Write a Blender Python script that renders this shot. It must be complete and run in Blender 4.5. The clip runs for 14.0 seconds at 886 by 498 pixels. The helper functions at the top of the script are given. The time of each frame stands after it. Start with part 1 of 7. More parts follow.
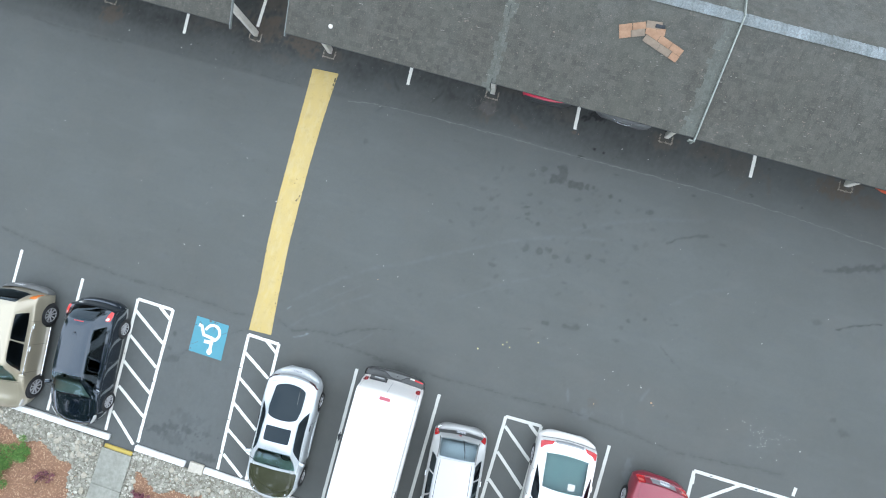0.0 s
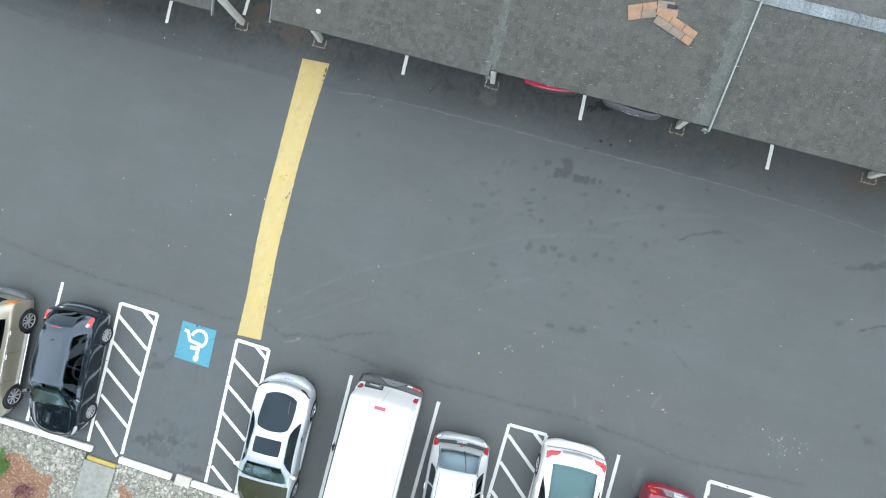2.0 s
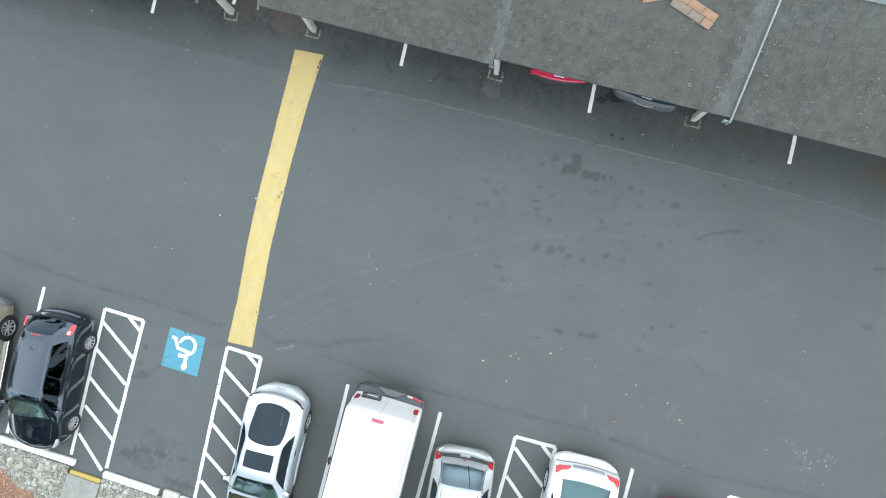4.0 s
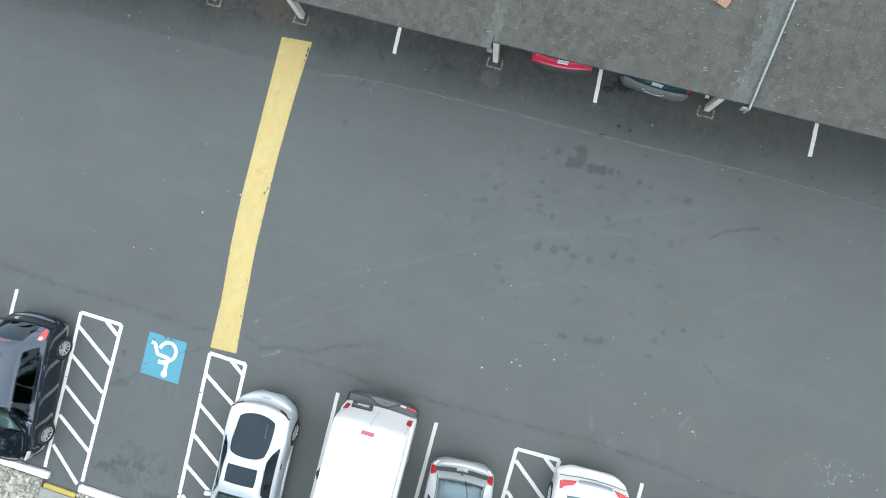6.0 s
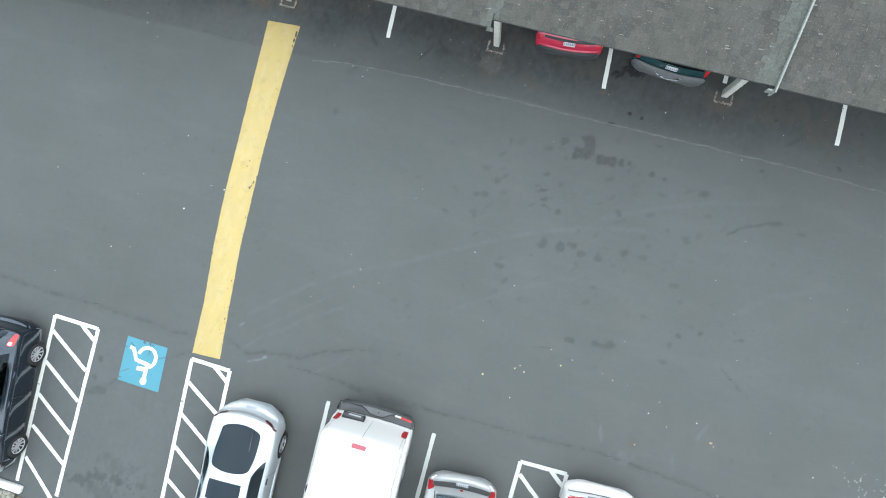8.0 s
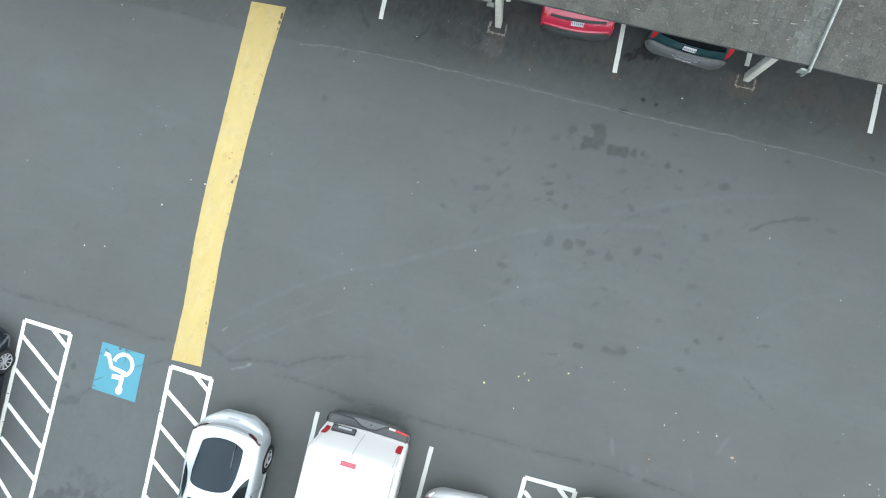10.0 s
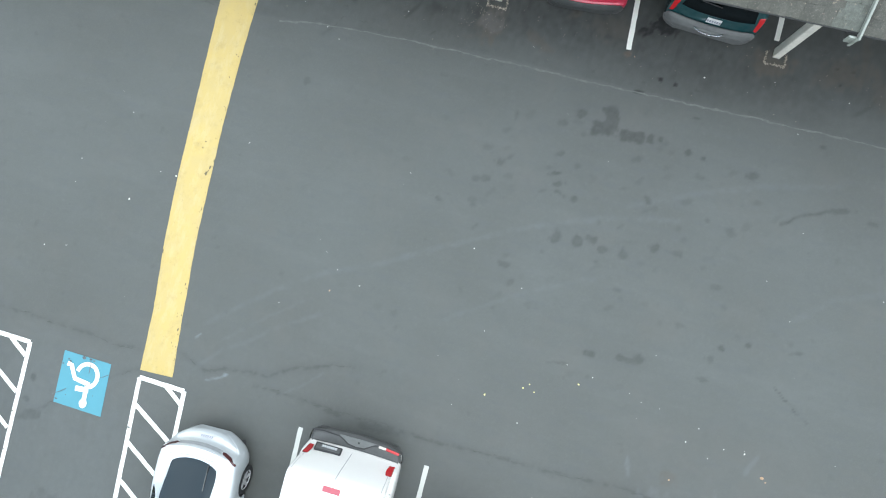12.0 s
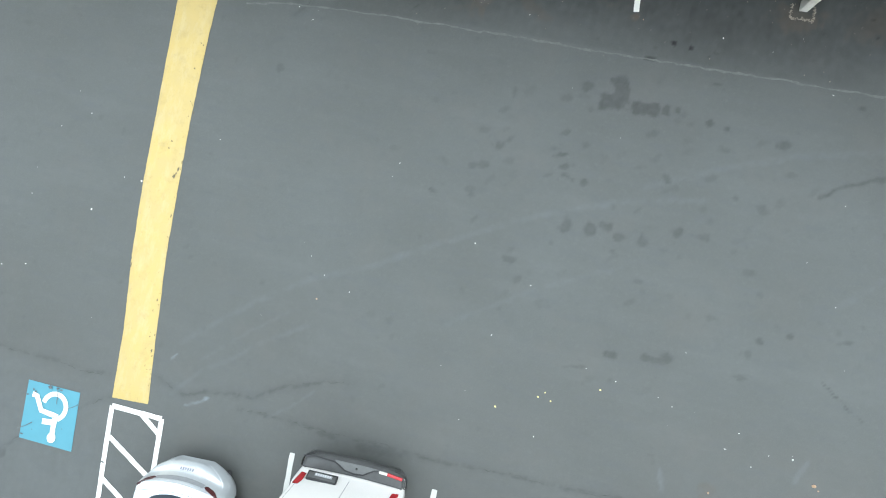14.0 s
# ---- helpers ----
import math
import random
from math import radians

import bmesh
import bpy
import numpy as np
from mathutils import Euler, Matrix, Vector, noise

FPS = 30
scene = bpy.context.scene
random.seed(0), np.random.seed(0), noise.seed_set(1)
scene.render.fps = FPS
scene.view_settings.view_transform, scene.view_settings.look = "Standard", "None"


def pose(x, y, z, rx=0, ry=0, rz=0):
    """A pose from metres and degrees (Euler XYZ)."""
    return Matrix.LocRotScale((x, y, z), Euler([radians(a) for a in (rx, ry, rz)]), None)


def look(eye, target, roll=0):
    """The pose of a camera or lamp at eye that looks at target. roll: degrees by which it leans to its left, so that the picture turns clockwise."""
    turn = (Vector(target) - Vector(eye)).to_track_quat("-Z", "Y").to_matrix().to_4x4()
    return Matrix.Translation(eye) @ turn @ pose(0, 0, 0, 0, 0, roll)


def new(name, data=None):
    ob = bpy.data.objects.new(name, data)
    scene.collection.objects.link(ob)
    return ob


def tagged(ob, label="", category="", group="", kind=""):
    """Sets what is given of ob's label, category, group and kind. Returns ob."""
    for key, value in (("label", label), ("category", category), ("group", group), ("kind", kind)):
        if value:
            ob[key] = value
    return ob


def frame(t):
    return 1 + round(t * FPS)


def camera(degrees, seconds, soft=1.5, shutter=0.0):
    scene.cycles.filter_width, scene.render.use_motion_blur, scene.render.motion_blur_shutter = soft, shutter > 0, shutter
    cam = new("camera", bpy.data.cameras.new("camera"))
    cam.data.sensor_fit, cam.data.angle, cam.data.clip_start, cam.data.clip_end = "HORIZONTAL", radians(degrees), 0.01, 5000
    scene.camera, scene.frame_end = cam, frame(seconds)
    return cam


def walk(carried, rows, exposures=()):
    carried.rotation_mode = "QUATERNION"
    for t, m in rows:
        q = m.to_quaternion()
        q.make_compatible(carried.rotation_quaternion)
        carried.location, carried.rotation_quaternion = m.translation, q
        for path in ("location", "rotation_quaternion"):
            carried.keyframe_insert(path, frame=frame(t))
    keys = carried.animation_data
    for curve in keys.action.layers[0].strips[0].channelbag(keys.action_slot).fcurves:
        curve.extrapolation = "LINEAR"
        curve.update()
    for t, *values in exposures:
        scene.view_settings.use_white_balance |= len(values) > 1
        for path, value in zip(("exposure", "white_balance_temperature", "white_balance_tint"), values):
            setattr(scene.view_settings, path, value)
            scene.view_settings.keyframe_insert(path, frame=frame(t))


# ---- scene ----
cam = camera(77.1, 14.0, soft=1.1)
# seconds, eye x y z, turn x y z: a drone sinking over a car park, looking almost straight down
PATH = [
    (0.0, 6.830, 3.735, 18.222, 3.604, 3.493, 16.718),
    (0.5, 6.832, 3.757, 18.014, 3.592, 3.523, 16.633),
    (1.0, 6.849, 3.778, 17.778, 3.560, 3.589, 16.557),
    (1.5, 6.857, 3.817, 17.521, 3.440, 3.652, 16.436),
    (2.0, 6.853, 3.864, 17.226, 3.296, 3.740, 16.264),
    (4.5, 6.802, 3.984, 16.007, 3.214, 4.116, 16.015),
    (5.0, 6.840, 4.009, 15.743, 3.194, 4.165, 15.993),
    (5.5, 6.884, 4.018, 15.489, 3.224, 4.255, 15.977),
    (6.0, 6.915, 4.020, 15.223, 3.269, 4.373, 15.963),
    (6.5, 6.923, 4.033, 14.972, 3.232, 4.430, 15.934),
    (7.0, 6.940, 4.038, 14.713, 3.224, 4.528, 15.883),
    (7.5, 6.952, 4.039, 14.435, 3.228, 4.612, 15.838),
    (8.0, 6.968, 4.036, 14.162, 3.262, 4.698, 15.807),
    (10.5, 6.956, 4.172, 12.790, 2.784, 4.979, 15.564),
    (11.0, 6.968, 4.199, 12.477, 2.685, 5.027, 15.465),
    (11.5, 6.965, 4.216, 12.139, 2.609, 5.073, 15.436),
    (12.0, 6.965, 4.215, 11.788, 2.604, 5.155, 15.423),
    (12.5, 6.998, 4.167, 11.423, 2.803, 5.332, 15.386),
    (13.0, 6.993, 4.185, 11.107, 2.716, 5.402, 15.219),
    (13.5, 6.997, 4.193, 10.816, 2.621, 5.564, 14.652),
    (14.0, 6.980, 4.182, 10.534, 2.489, 5.666, 12.445),
]
EXPOSURES = [(0.0, 0.37, 6500, 8), (2.0, 0.455, 6555, 7.4), (5.0, 0.435, 6640, 6.5), (6.5, 0.435, 6673, 6.3), (8.0, 0.495, 6707, 6.2),
             (10.5, 0.505, 6762, 5.9), (11.0, 0.52, 6773, 5.8), (13.0, 0.60, 6818, 5.6), (14.0, 0.61, 6840, 5.5)]
walk(cam, [(t, pose(x, y, z, rx, ry, rz)) for t, x, y, z, rx, ry, rz in PATH], EXPOSURES)

# ---- light: an overcast sky ----
SUN_HIGH, SUN_TURN = 60.0, 90.0
world = bpy.data.worlds.new("overcast")
scene.world = world
world.use_nodes = True
wn, wl = world.node_tree.nodes, world.node_tree.links
sky = wn.new("ShaderNodeTexSky")
sky.sky_type, sky.sun_disc = "NISHITA", False
sky.sun_elevation, sky.sun_rotation = radians(SUN_HIGH), radians(SUN_TURN)
sky.air_density, sky.dust_density, sky.ozone_density = 1.0, 1.0, 1.0
grey = wn.new("ShaderNodeHueSaturation")
grey.inputs["Saturation"].default_value = 0.6
wl.new(sky.outputs[0], grey.inputs["Color"])
clouds = wn.new("ShaderNodeMix")
clouds.data_type = "RGBA"
clouds.inputs[0].default_value = 0.93
# the cloud deck, unevenly thick
deck_noise = wn.new("ShaderNodeTexNoise")
deck_noise.inputs["Scale"].default_value, deck_noise.inputs["Detail"].default_value = 1.3, 3.0
deck_tone = wn.new("ShaderNodeValToRGB")
for stop, at, tone in zip(deck_tone.color_ramp.elements, (0.35, 0.65), ((0.68, 0.81, 1.00, 1.0), (1.07, 1.17, 1.33, 1.0))):
    stop.position, stop.color = at, tone
deck_gain = wn.new("ShaderNodeMix")
deck_gain.data_type, deck_gain.blend_type = "RGBA", "MULTIPLY"
deck_gain.inputs[0].default_value = 1.0
deck_gain.inputs[7].default_value = (14.0, 14.0, 14.0, 1.0)
wl.new(wn.new("ShaderNodeTexCoord").outputs["Generated"], deck_noise.inputs["Vector"])
wl.new(deck_noise.outputs["Fac"], deck_tone.inputs[0])
wl.new(deck_tone.outputs[0], deck_gain.inputs[6])
wl.new(deck_gain.outputs[2], clouds.inputs[7])
wl.new(grey.outputs[0], clouds.inputs[6])
wl.new(clouds.outputs[2], wn["Background"].inputs[0])
wn["Background"].inputs[1].default_value = 0.15
sun = new("sun", bpy.data.lights.new("sun", "SUN"))
sun.data.energy, sun.data.angle, sun.data.color = 0.3, radians(120), (1.0, 0.99, 0.98)
sun.matrix_world = look((0, 0, 40), (-40 * math.sin(radians(SUN_TURN)) / math.tan(radians(SUN_HIGH)),
                                     -40 * math.cos(radians(SUN_TURN)) / math.tan(radians(SUN_HIGH)), 0))


# ---- materials ----
class Mat:
    """A node material: m.n(kind, inputs...) adds a node, m.o is the shader."""

    def __init__(self, name, rough=0.6, metal=0.0, coat=0.0):
        self.mat = bpy.data.materials.new(name)
        self.mat.use_nodes = True
        self.t = self.mat.node_tree
        self.b = self.t.nodes["Principled BSDF"]
        self.b.inputs["Roughness"].default_value = rough
        self.b.inputs["Metallic"].default_value = metal
        self.b.inputs["Coat Weight"].default_value = coat
        self.b.inputs["Coat Roughness"].default_value = 0.03
        self.place = None

    def node(self, kind, **values):
        n = self.t.nodes.new("ShaderNode" + kind)
        for k, v in values.items():
            n.inputs[k].default_value = v
        return n

    def link(self, a, b):
        self.t.links.new(a, b)

    def where(self):
        if self.place is None:
            self.place = self.node("NewGeometry").outputs["Position"]
        return self.place

    def noise(self, scale, detail=4.0, rough=0.6, stretch=None):
        n = self.node("TexNoise", Scale=scale, Detail=detail, Roughness=rough)
        if stretch:
            m = self.node("Mapping", Scale=stretch)
            self.link(self.where(), m.inputs["Vector"])
            self.link(m.outputs[0], n.inputs["Vector"])
        else:
            self.link(self.where(), n.inputs["Vector"])
        return n.outputs["Fac"]

    def scaled(self, value, low, high):
        """Value taken from low..high to 0..1."""
        n = self.node("MapRange")
        n.inputs["From Min"].default_value, n.inputs["From Max"].default_value = low, high
        self.link(value, n.inputs["Value"])
        return n.outputs["Result"]

    def ramp(self, fac, *stops):
        r = self.t.nodes.new("ShaderNodeValToRGB")
        while len(r.color_ramp.elements) < len(stops):
            r.color_ramp.elements.new(0.5)
        for e, (p, c) in zip(r.color_ramp.elements, stops):
            e.position = p
            e.color = (*c, 1) if not isinstance(c, float) else (c, c, c, 1)
        self.link(fac, r.inputs[0])
        return r.outputs[0]

    def mix(self, fac, a, b, how="MIX"):
        m = self.t.nodes.new("ShaderNodeMix")
        m.data_type, m.blend_type = "RGBA", how
        for k, v in ((0, fac), (6, a), (7, b)):
            if isinstance(v, (int, float)):
                m.inputs[k].default_value = v if k == 0 else (v, v, v, 1)
            elif isinstance(v, tuple):
                m.inputs[k].default_value = (*v, 1)
            else:
                self.link(v, m.inputs[k])
        return m.outputs[2]

    def paint(self, colour):
        if isinstance(colour, tuple):
            self.b.inputs["Base Color"].default_value = (*colour, 1)
        else:
            self.link(colour, self.b.inputs["Base Color"])
        return self

    def bump(self, height, strength=0.3, distance=0.01):
        n = self.node("Bump", Strength=strength, Distance=distance)
        self.link(height, n.inputs["Height"])
        self.link(n.outputs[0], self.b.inputs["Normal"])
        return self

    def gloss(self, fac):
        self.link(fac, self.b.inputs["Roughness"])
        return self


def plain(name, colour, rough=0.6, metal=0.0, coat=0.0, vary=0.12, scale=9.0):
    m = Mat(name, rough, metal, coat)
    low = tuple(c * (1 - vary) for c in colour)
    high = tuple(min(1.0, c * (1 + vary)) for c in colour)
    return m.paint(m.ramp(m.noise(scale), (0.3, low), (0.7, high))).mat


def car_paint(name, colour, metal=0.0, rough=0.35, dirt=0.10):
    m = Mat(name, rough, metal, 1.0)
    if max(colour) < 0.1:
        m.b.inputs["Specular IOR Level"].default_value = 0.65 if max(colour) < 0.02 else 0.0
        m.b.inputs["Specular Tint"].default_value = (0.66, 0.84, 1.0, 1)
    dust = m.ramp(m.noise(3.0, 6.0), (0.35, 0.0), (0.75, dirt))
    flakes = m.ramp(m.noise(900.0, 1.0), (0.35, tuple(c * 0.92 for c in colour)), (0.65, tuple(min(1, c * 1.06) for c in colour)))
    m.paint(m.mix(dust, flakes, (0.32, 0.31, 0.28)))
    m.b.inputs["Coat Roughness"].default_value = 0.04
    m.b.inputs["Coat IOR"].default_value = 1.48 if max(colour) < 0.02 else 1.48 if min(colour) < 0.05 else 1.6
    return m.mat


def glass_paint(name, tint, index=1.62):
    """Tinted window glass: what is behind shows through the tint, with a mirror gloss on top."""
    mat = bpy.data.materials.new(name)
    mat.use_nodes = True
    t = mat.node_tree
    t.nodes.remove(t.nodes["Principled BSDF"])
    clear, gloss, fres, mx = (t.nodes.new("ShaderNode" + k) for k in ("BsdfTransparent", "BsdfGlossy", "Fresnel", "MixShader"))
    clear.inputs[0].default_value = (*tint, 1)
    gloss.inputs["Roughness"].default_value = 0.02
    gloss.inputs[0].default_value = (0.72, 0.90, 1.0, 1)
    fres.inputs[0].default_value = index
    t.links.new(fres.outputs[0], mx.inputs[0])
    t.links.new(clear.outputs[0], mx.inputs[1])
    t.links.new(gloss.outputs[0], mx.inputs[2])
    t.links.new(mx.outputs[0], t.nodes["Material Output"].inputs[0])
    return mat


def asphalt_paint():
    m = Mat("asphalt", 0.85)
    fine = m.noise(260.0, 2.0, 0.7)
    mid = m.noise(7.0, 6.0, 0.65)
    wide = m.noise(0.35, 4.0, 0.55)
    c = m.ramp(fine, (0.28, (0.0665, 0.0700, 0.0630)), (0.60, (0.0848, 0.0895, 0.0810)), (0.80, (0.118, 0.124, 0.113)))
    c = m.mix(m.ramp(mid, (0.36, 0.20), (0.60, 0.0)), c, (0.047, 0.050, 0.051))
    c = m.mix(m.ramp(wide, (0.35, 0.30), (0.65, 0.0)), c, (0.105, 0.114, 0.11))
    c = m.mix(m.ramp(m.noise(38.0, 3.0, 0.7), (0.35, 0.26), (0.65, 0.0)), c, (0.054, 0.059, 0.0569))
    c = m.mix(m.ramp(m.noise(14.0, 4.0, 0.7), (0.52, 0.0), (0.75, 0.26)), c, (0.121, 0.13, 0.122))
    # faint drag streaks, blue-grey and brown patches of old sealer
    c = m.mix(m.ramp(m.noise(1.0, 5.0, 0.65, (0.35, 1.6, 1.0)), (0.50, 0.0), (0.72, 0.20)), c, (0.11, 0.116, 0.11))
    c = m.mix(m.ramp(m.noise(2.4, 5.0, 0.7, (0.5, 2.2, 1.0)), (0.52, 0.0), (0.66, 0.30)), c, (0.070, 0.076, 0.079))
    c = m.mix(m.ramp(m.noise(0.8, 5.0, 0.65), (0.52, 0.0), (0.68, 0.30)), c, (0.092, 0.090, 0.080))
    c = m.mix(m.ramp(m.noise(1.7, 6.0, 0.7), (0.30, 0.28), (0.46, 0.0)), c, (0.063, 0.0687, 0.0662))
    c = m.mix(m.ramp(m.noise(4.5, 5.0, 0.75), (0.60, 0.0), (0.70, 0.34)), c, (0.058, 0.062, 0.062))
    a = m.node("Attribute")
    a.attribute_name = "wear_and_shade"
    sep = m.t.nodes.new("ShaderNodeSeparateColor")
    m.link(a.outputs["Color"], sep.inputs[0])
    dust = m.node("Attribute")
    dust.attribute_name = "dust"
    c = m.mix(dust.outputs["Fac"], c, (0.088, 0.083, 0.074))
    # red channel: oil stains and damp, plus the roof shade painted into the stalls
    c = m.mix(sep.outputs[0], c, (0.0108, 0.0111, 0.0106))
    c = m.mix(sep.outputs[1], c, (0.153, 0.172, 0.184))
    c = m.mix(sep.outputs[2], c, (0.0765, 0.06, 0.0435))
    m.paint(c)
    m.bump(fine, 0.25, 0.006)
    return m.gloss(m.ramp(mid, (0.3, 0.72), (0.7, 0.9))).mat


def road_paint(name, colour, worn=0.25):
    m = Mat(name, 0.7)
    n = m.noise(30.0, 6.0, 0.75)
    big = m.noise(2.0, 3.0)
    c = m.mix(m.ramp(big, (0.35, 0.0), (0.7, 0.35)), colour, tuple(v * 0.82 for v in colour))
    c = m.mix(m.ramp(n, (0.62, 0.0), (0.72, worn * 2.5)), c, (0.081, 0.092, 0.0983))
    m.paint(c)
    return m.bump(m.noise(260.0, 2.0), 0.3, 0.004).mat


def shingle_paint(name, low, high, lichen=0.35):
    m = Mat(name, 0.9)
    info = m.node("NewGeometry").outputs["Random Per Island"]
    rnd = m.node("ObjectInfo").outputs["Random"]
    both = m.node("Math")
    both.operation = "FRACT"
    add = m.node("Math")
    m.link(info, add.inputs[0])
    m.link(rnd, add.inputs[1])
    m.link(add.outputs[0], both.inputs[0])
    c = m.ramp(both.outputs[0], (0.0, low), (1.0, high))
    streak = m.noise(5.0, 5.0, 0.6, (1.0, 0.25, 1.0))
    c = m.mix(m.ramp(streak, (0.45, 0.0), (0.8, lichen)), c, (0.135, 0.136, 0.114))
    c = m.mix(m.ramp(m.noise(1.1, 5.0, 0.6), (0.4, 0.0), (0.7, 0.35)), c, (0.0666, 0.06, 0.0466))
    c = m.mix(m.ramp(m.noise(0.9, 5.0, 0.6), (0.50, 0.0), (0.70, 0.32)), c, (0.118, 0.120, 0.106))
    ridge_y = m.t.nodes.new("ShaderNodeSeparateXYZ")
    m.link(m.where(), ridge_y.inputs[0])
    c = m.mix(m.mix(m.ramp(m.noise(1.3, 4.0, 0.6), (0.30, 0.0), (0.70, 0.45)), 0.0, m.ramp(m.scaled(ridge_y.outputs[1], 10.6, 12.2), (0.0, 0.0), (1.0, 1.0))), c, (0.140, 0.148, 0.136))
    c = m.mix(m.ramp(m.noise(22.0, 5.0, 0.75), (0.40, 0.45), (0.60, 0.0)), c, (0.0414, 0.0397, 0.0342))
    c = m.mix(m.ramp(m.noise(34.0, 4.0, 0.75), (0.54, 0.0), (0.68, 0.60)), c, (0.149, 0.145, 0.119))
    c = m.mix(m.ramp(m.noise(15.0, 3.0, 0.6), (0.66, 0.0), (0.71, 0.65)), c, (0.243, 0.194, 0.15))
    c = m.mix(m.ramp(m.noise(0.5, 3.0, 0.6), (0.45, 0.0), (0.65, 0.30)), c, (0.0765, 0.0794, 0.0621))
    grit = m.noise(240.0, 2.0, 0.7)
    c = m.mix(m.ramp(grit, (0.3, 0.35), (0.6, 0.0)), c, (0.0405, 0.0407, 0.0373))
    m.paint(c)
    return m.bump(grit, 0.5, 0.005).mat


def grainy(name, low, high, scale=30.0, rough=0.85, bump=0.4, fine=200.0):
    m = Mat(name, rough)
    c = m.ramp(m.noise(scale, 6.0, 0.7), (0.3, low), (0.7, high))
    c = m.mix(m.ramp(m.noise(1.4, 4.0), (0.4, 0.25), (0.65, 0.0)), c, tuple(v * 0.6 for v in low))
    m.paint(c)
    return m.bump(m.noise(fine, 3.0), bump, 0.006).mat


def pieces_paint(name, *stops, rough=0.8):
    m = Mat(name, rough)
    r = m.node("NewGeometry").outputs["Random Per Island"]
    c = m.ramp(r, *stops)
    c = m.mix(m.ramp(m.noise(60.0, 4.0), (0.35, 0.35), (0.65, 0.0)), c, tuple(v * 0.45 for v in stops[0][1]))
    return m.paint(c).mat


ASPHALT = asphalt_paint()
WHITE_LINE = road_paint("white_road_paint", (0.78, 0.77, 0.70), 0.16)
OLD_LINE = road_paint("worn_white_road_paint", (0.54, 0.535, 0.49), 0.22)
YELLOW_LINE = road_paint("yellow_road_paint", (0.45, 0.334, 0.0776), 0.10)
BLUE_LINE = road_paint("blue_road_paint", (0.070, 0.248, 0.305), 0.14)
KERB_WHITE = road_paint("white_kerb_paint", (0.80, 0.80, 0.78), 0.10)
CONCRETE = grainy("grey_concrete", (0.225, 0.223, 0.186), (0.36, 0.358, 0.31), 8.0)
PALE_CONCRETE = grainy("pale_concrete", (0.378, 0.387, 0.373), (0.58, 0.56, 0.52), 8.0)
FOOTING = grainy("crumbling_footing", (0.17, 0.135, 0.10), (0.46, 0.42, 0.34), 26.0)
NICK = plain("bare_tarmac_nick", (0.115, 0.122, 0.120), 0.9, vary=0.3)
BEIGE_BLOCK = grainy("beige_concrete", (0.44, 0.40, 0.33), (0.58, 0.54, 0.46), 8.0)
CRACK = plain("dark_crack", (0.0288, 0.0329, 0.0373), 0.95, vary=0.4, scale=14.0)
SEAM = grainy("pale_seam", (0.0855, 0.09, 0.0828), (0.149, 0.155, 0.143), 9.0)
FAINT_CRACK = plain("faint_crack", (0.0675, 0.0707, 0.0642), 0.95, vary=0.35, scale=6.0)
RUSTY = grainy("rusty_concrete", (0.099, 0.0823, 0.0621), (0.27, 0.242, 0.197), 20.0)
SHELF = plain("parcel_shelf", (0.414, 0.465, 0.476), 0.9)
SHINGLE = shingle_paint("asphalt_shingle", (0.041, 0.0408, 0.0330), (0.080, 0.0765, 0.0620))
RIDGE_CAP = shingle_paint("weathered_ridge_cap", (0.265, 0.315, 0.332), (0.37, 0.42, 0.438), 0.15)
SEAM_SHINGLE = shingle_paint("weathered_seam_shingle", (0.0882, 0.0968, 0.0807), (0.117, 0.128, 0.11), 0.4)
DECK = plain("roof_deck", (0.0495, 0.0503, 0.0497), 0.95)
TRIM_METAL = grainy("weathered_trim_metal", (0.18, 0.198, 0.171), (0.324, 0.348, 0.31), 12.0, 0.5, 0.15)
GREY_TRIM = grainy("grey_end_trim", (0.117, 0.131, 0.124), (0.198, 0.218, 0.207), 12.0, 0.6, 0.15)
LICHEN = plain("pale_lichen", (0.165, 0.160, 0.138), 0.95, vary=0.5, scale=3.0)
PLYWOOD = grainy("orange_sheathing", (0.23, 0.130, 0.075), (0.315, 0.190, 0.118), 9.0)
GREY_PLY = grainy("grey_underlay", (0.155, 0.122, 0.090), (0.235, 0.180, 0.132), 9.0)
POST_WHITE = grainy("white_painted_timber", (0.52, 0.50, 0.44), (0.70, 0.68, 0.61), 10.0, 0.6, 0.2)
TIMBER = grainy("bare_timber", (0.126, 0.0968, 0.0725), (0.216, 0.174, 0.124), 12.0)
SOIL = grainy("bark_bed", (0.198, 0.102, 0.0621), (0.36, 0.208, 0.129), 40.0, 0.95, 0.8, 90.0)
GRIT = grainy("pebble_bed", (0.16, 0.147, 0.112), (0.28, 0.262, 0.205), 40.0, 0.95, 0.8, 90.0)
BARK = pieces_paint("bark_chips", (0.0, (0.216, 0.111, 0.0673)), (0.5, (0.423, 0.242, 0.145)), (1.0, (0.66, 0.46, 0.30)), rough=0.9)
PEBBLE = pieces_paint("river_pebbles", (0.0, (0.25, 0.235, 0.185)), (0.5, (0.36, 0.345, 0.285)), (0.85, (0.47, 0.45, 0.38)), (1.0, (0.70, 0.67, 0.58)))
LEAF = pieces_paint("green_leaves", (0.0, (0.063, 0.155, 0.0259)), (0.5, (0.126, 0.271, 0.0517)), (1.0, (0.225, 0.387, 0.103)), rough=0.6)
PURPLE = pieces_paint("purple_leaves", (0.0, (0.09, 0.0174, 0.031)), (0.5, (0.216, 0.0581, 0.0828)), (1.0, (0.342, 0.145, 0.166)), rough=0.6)
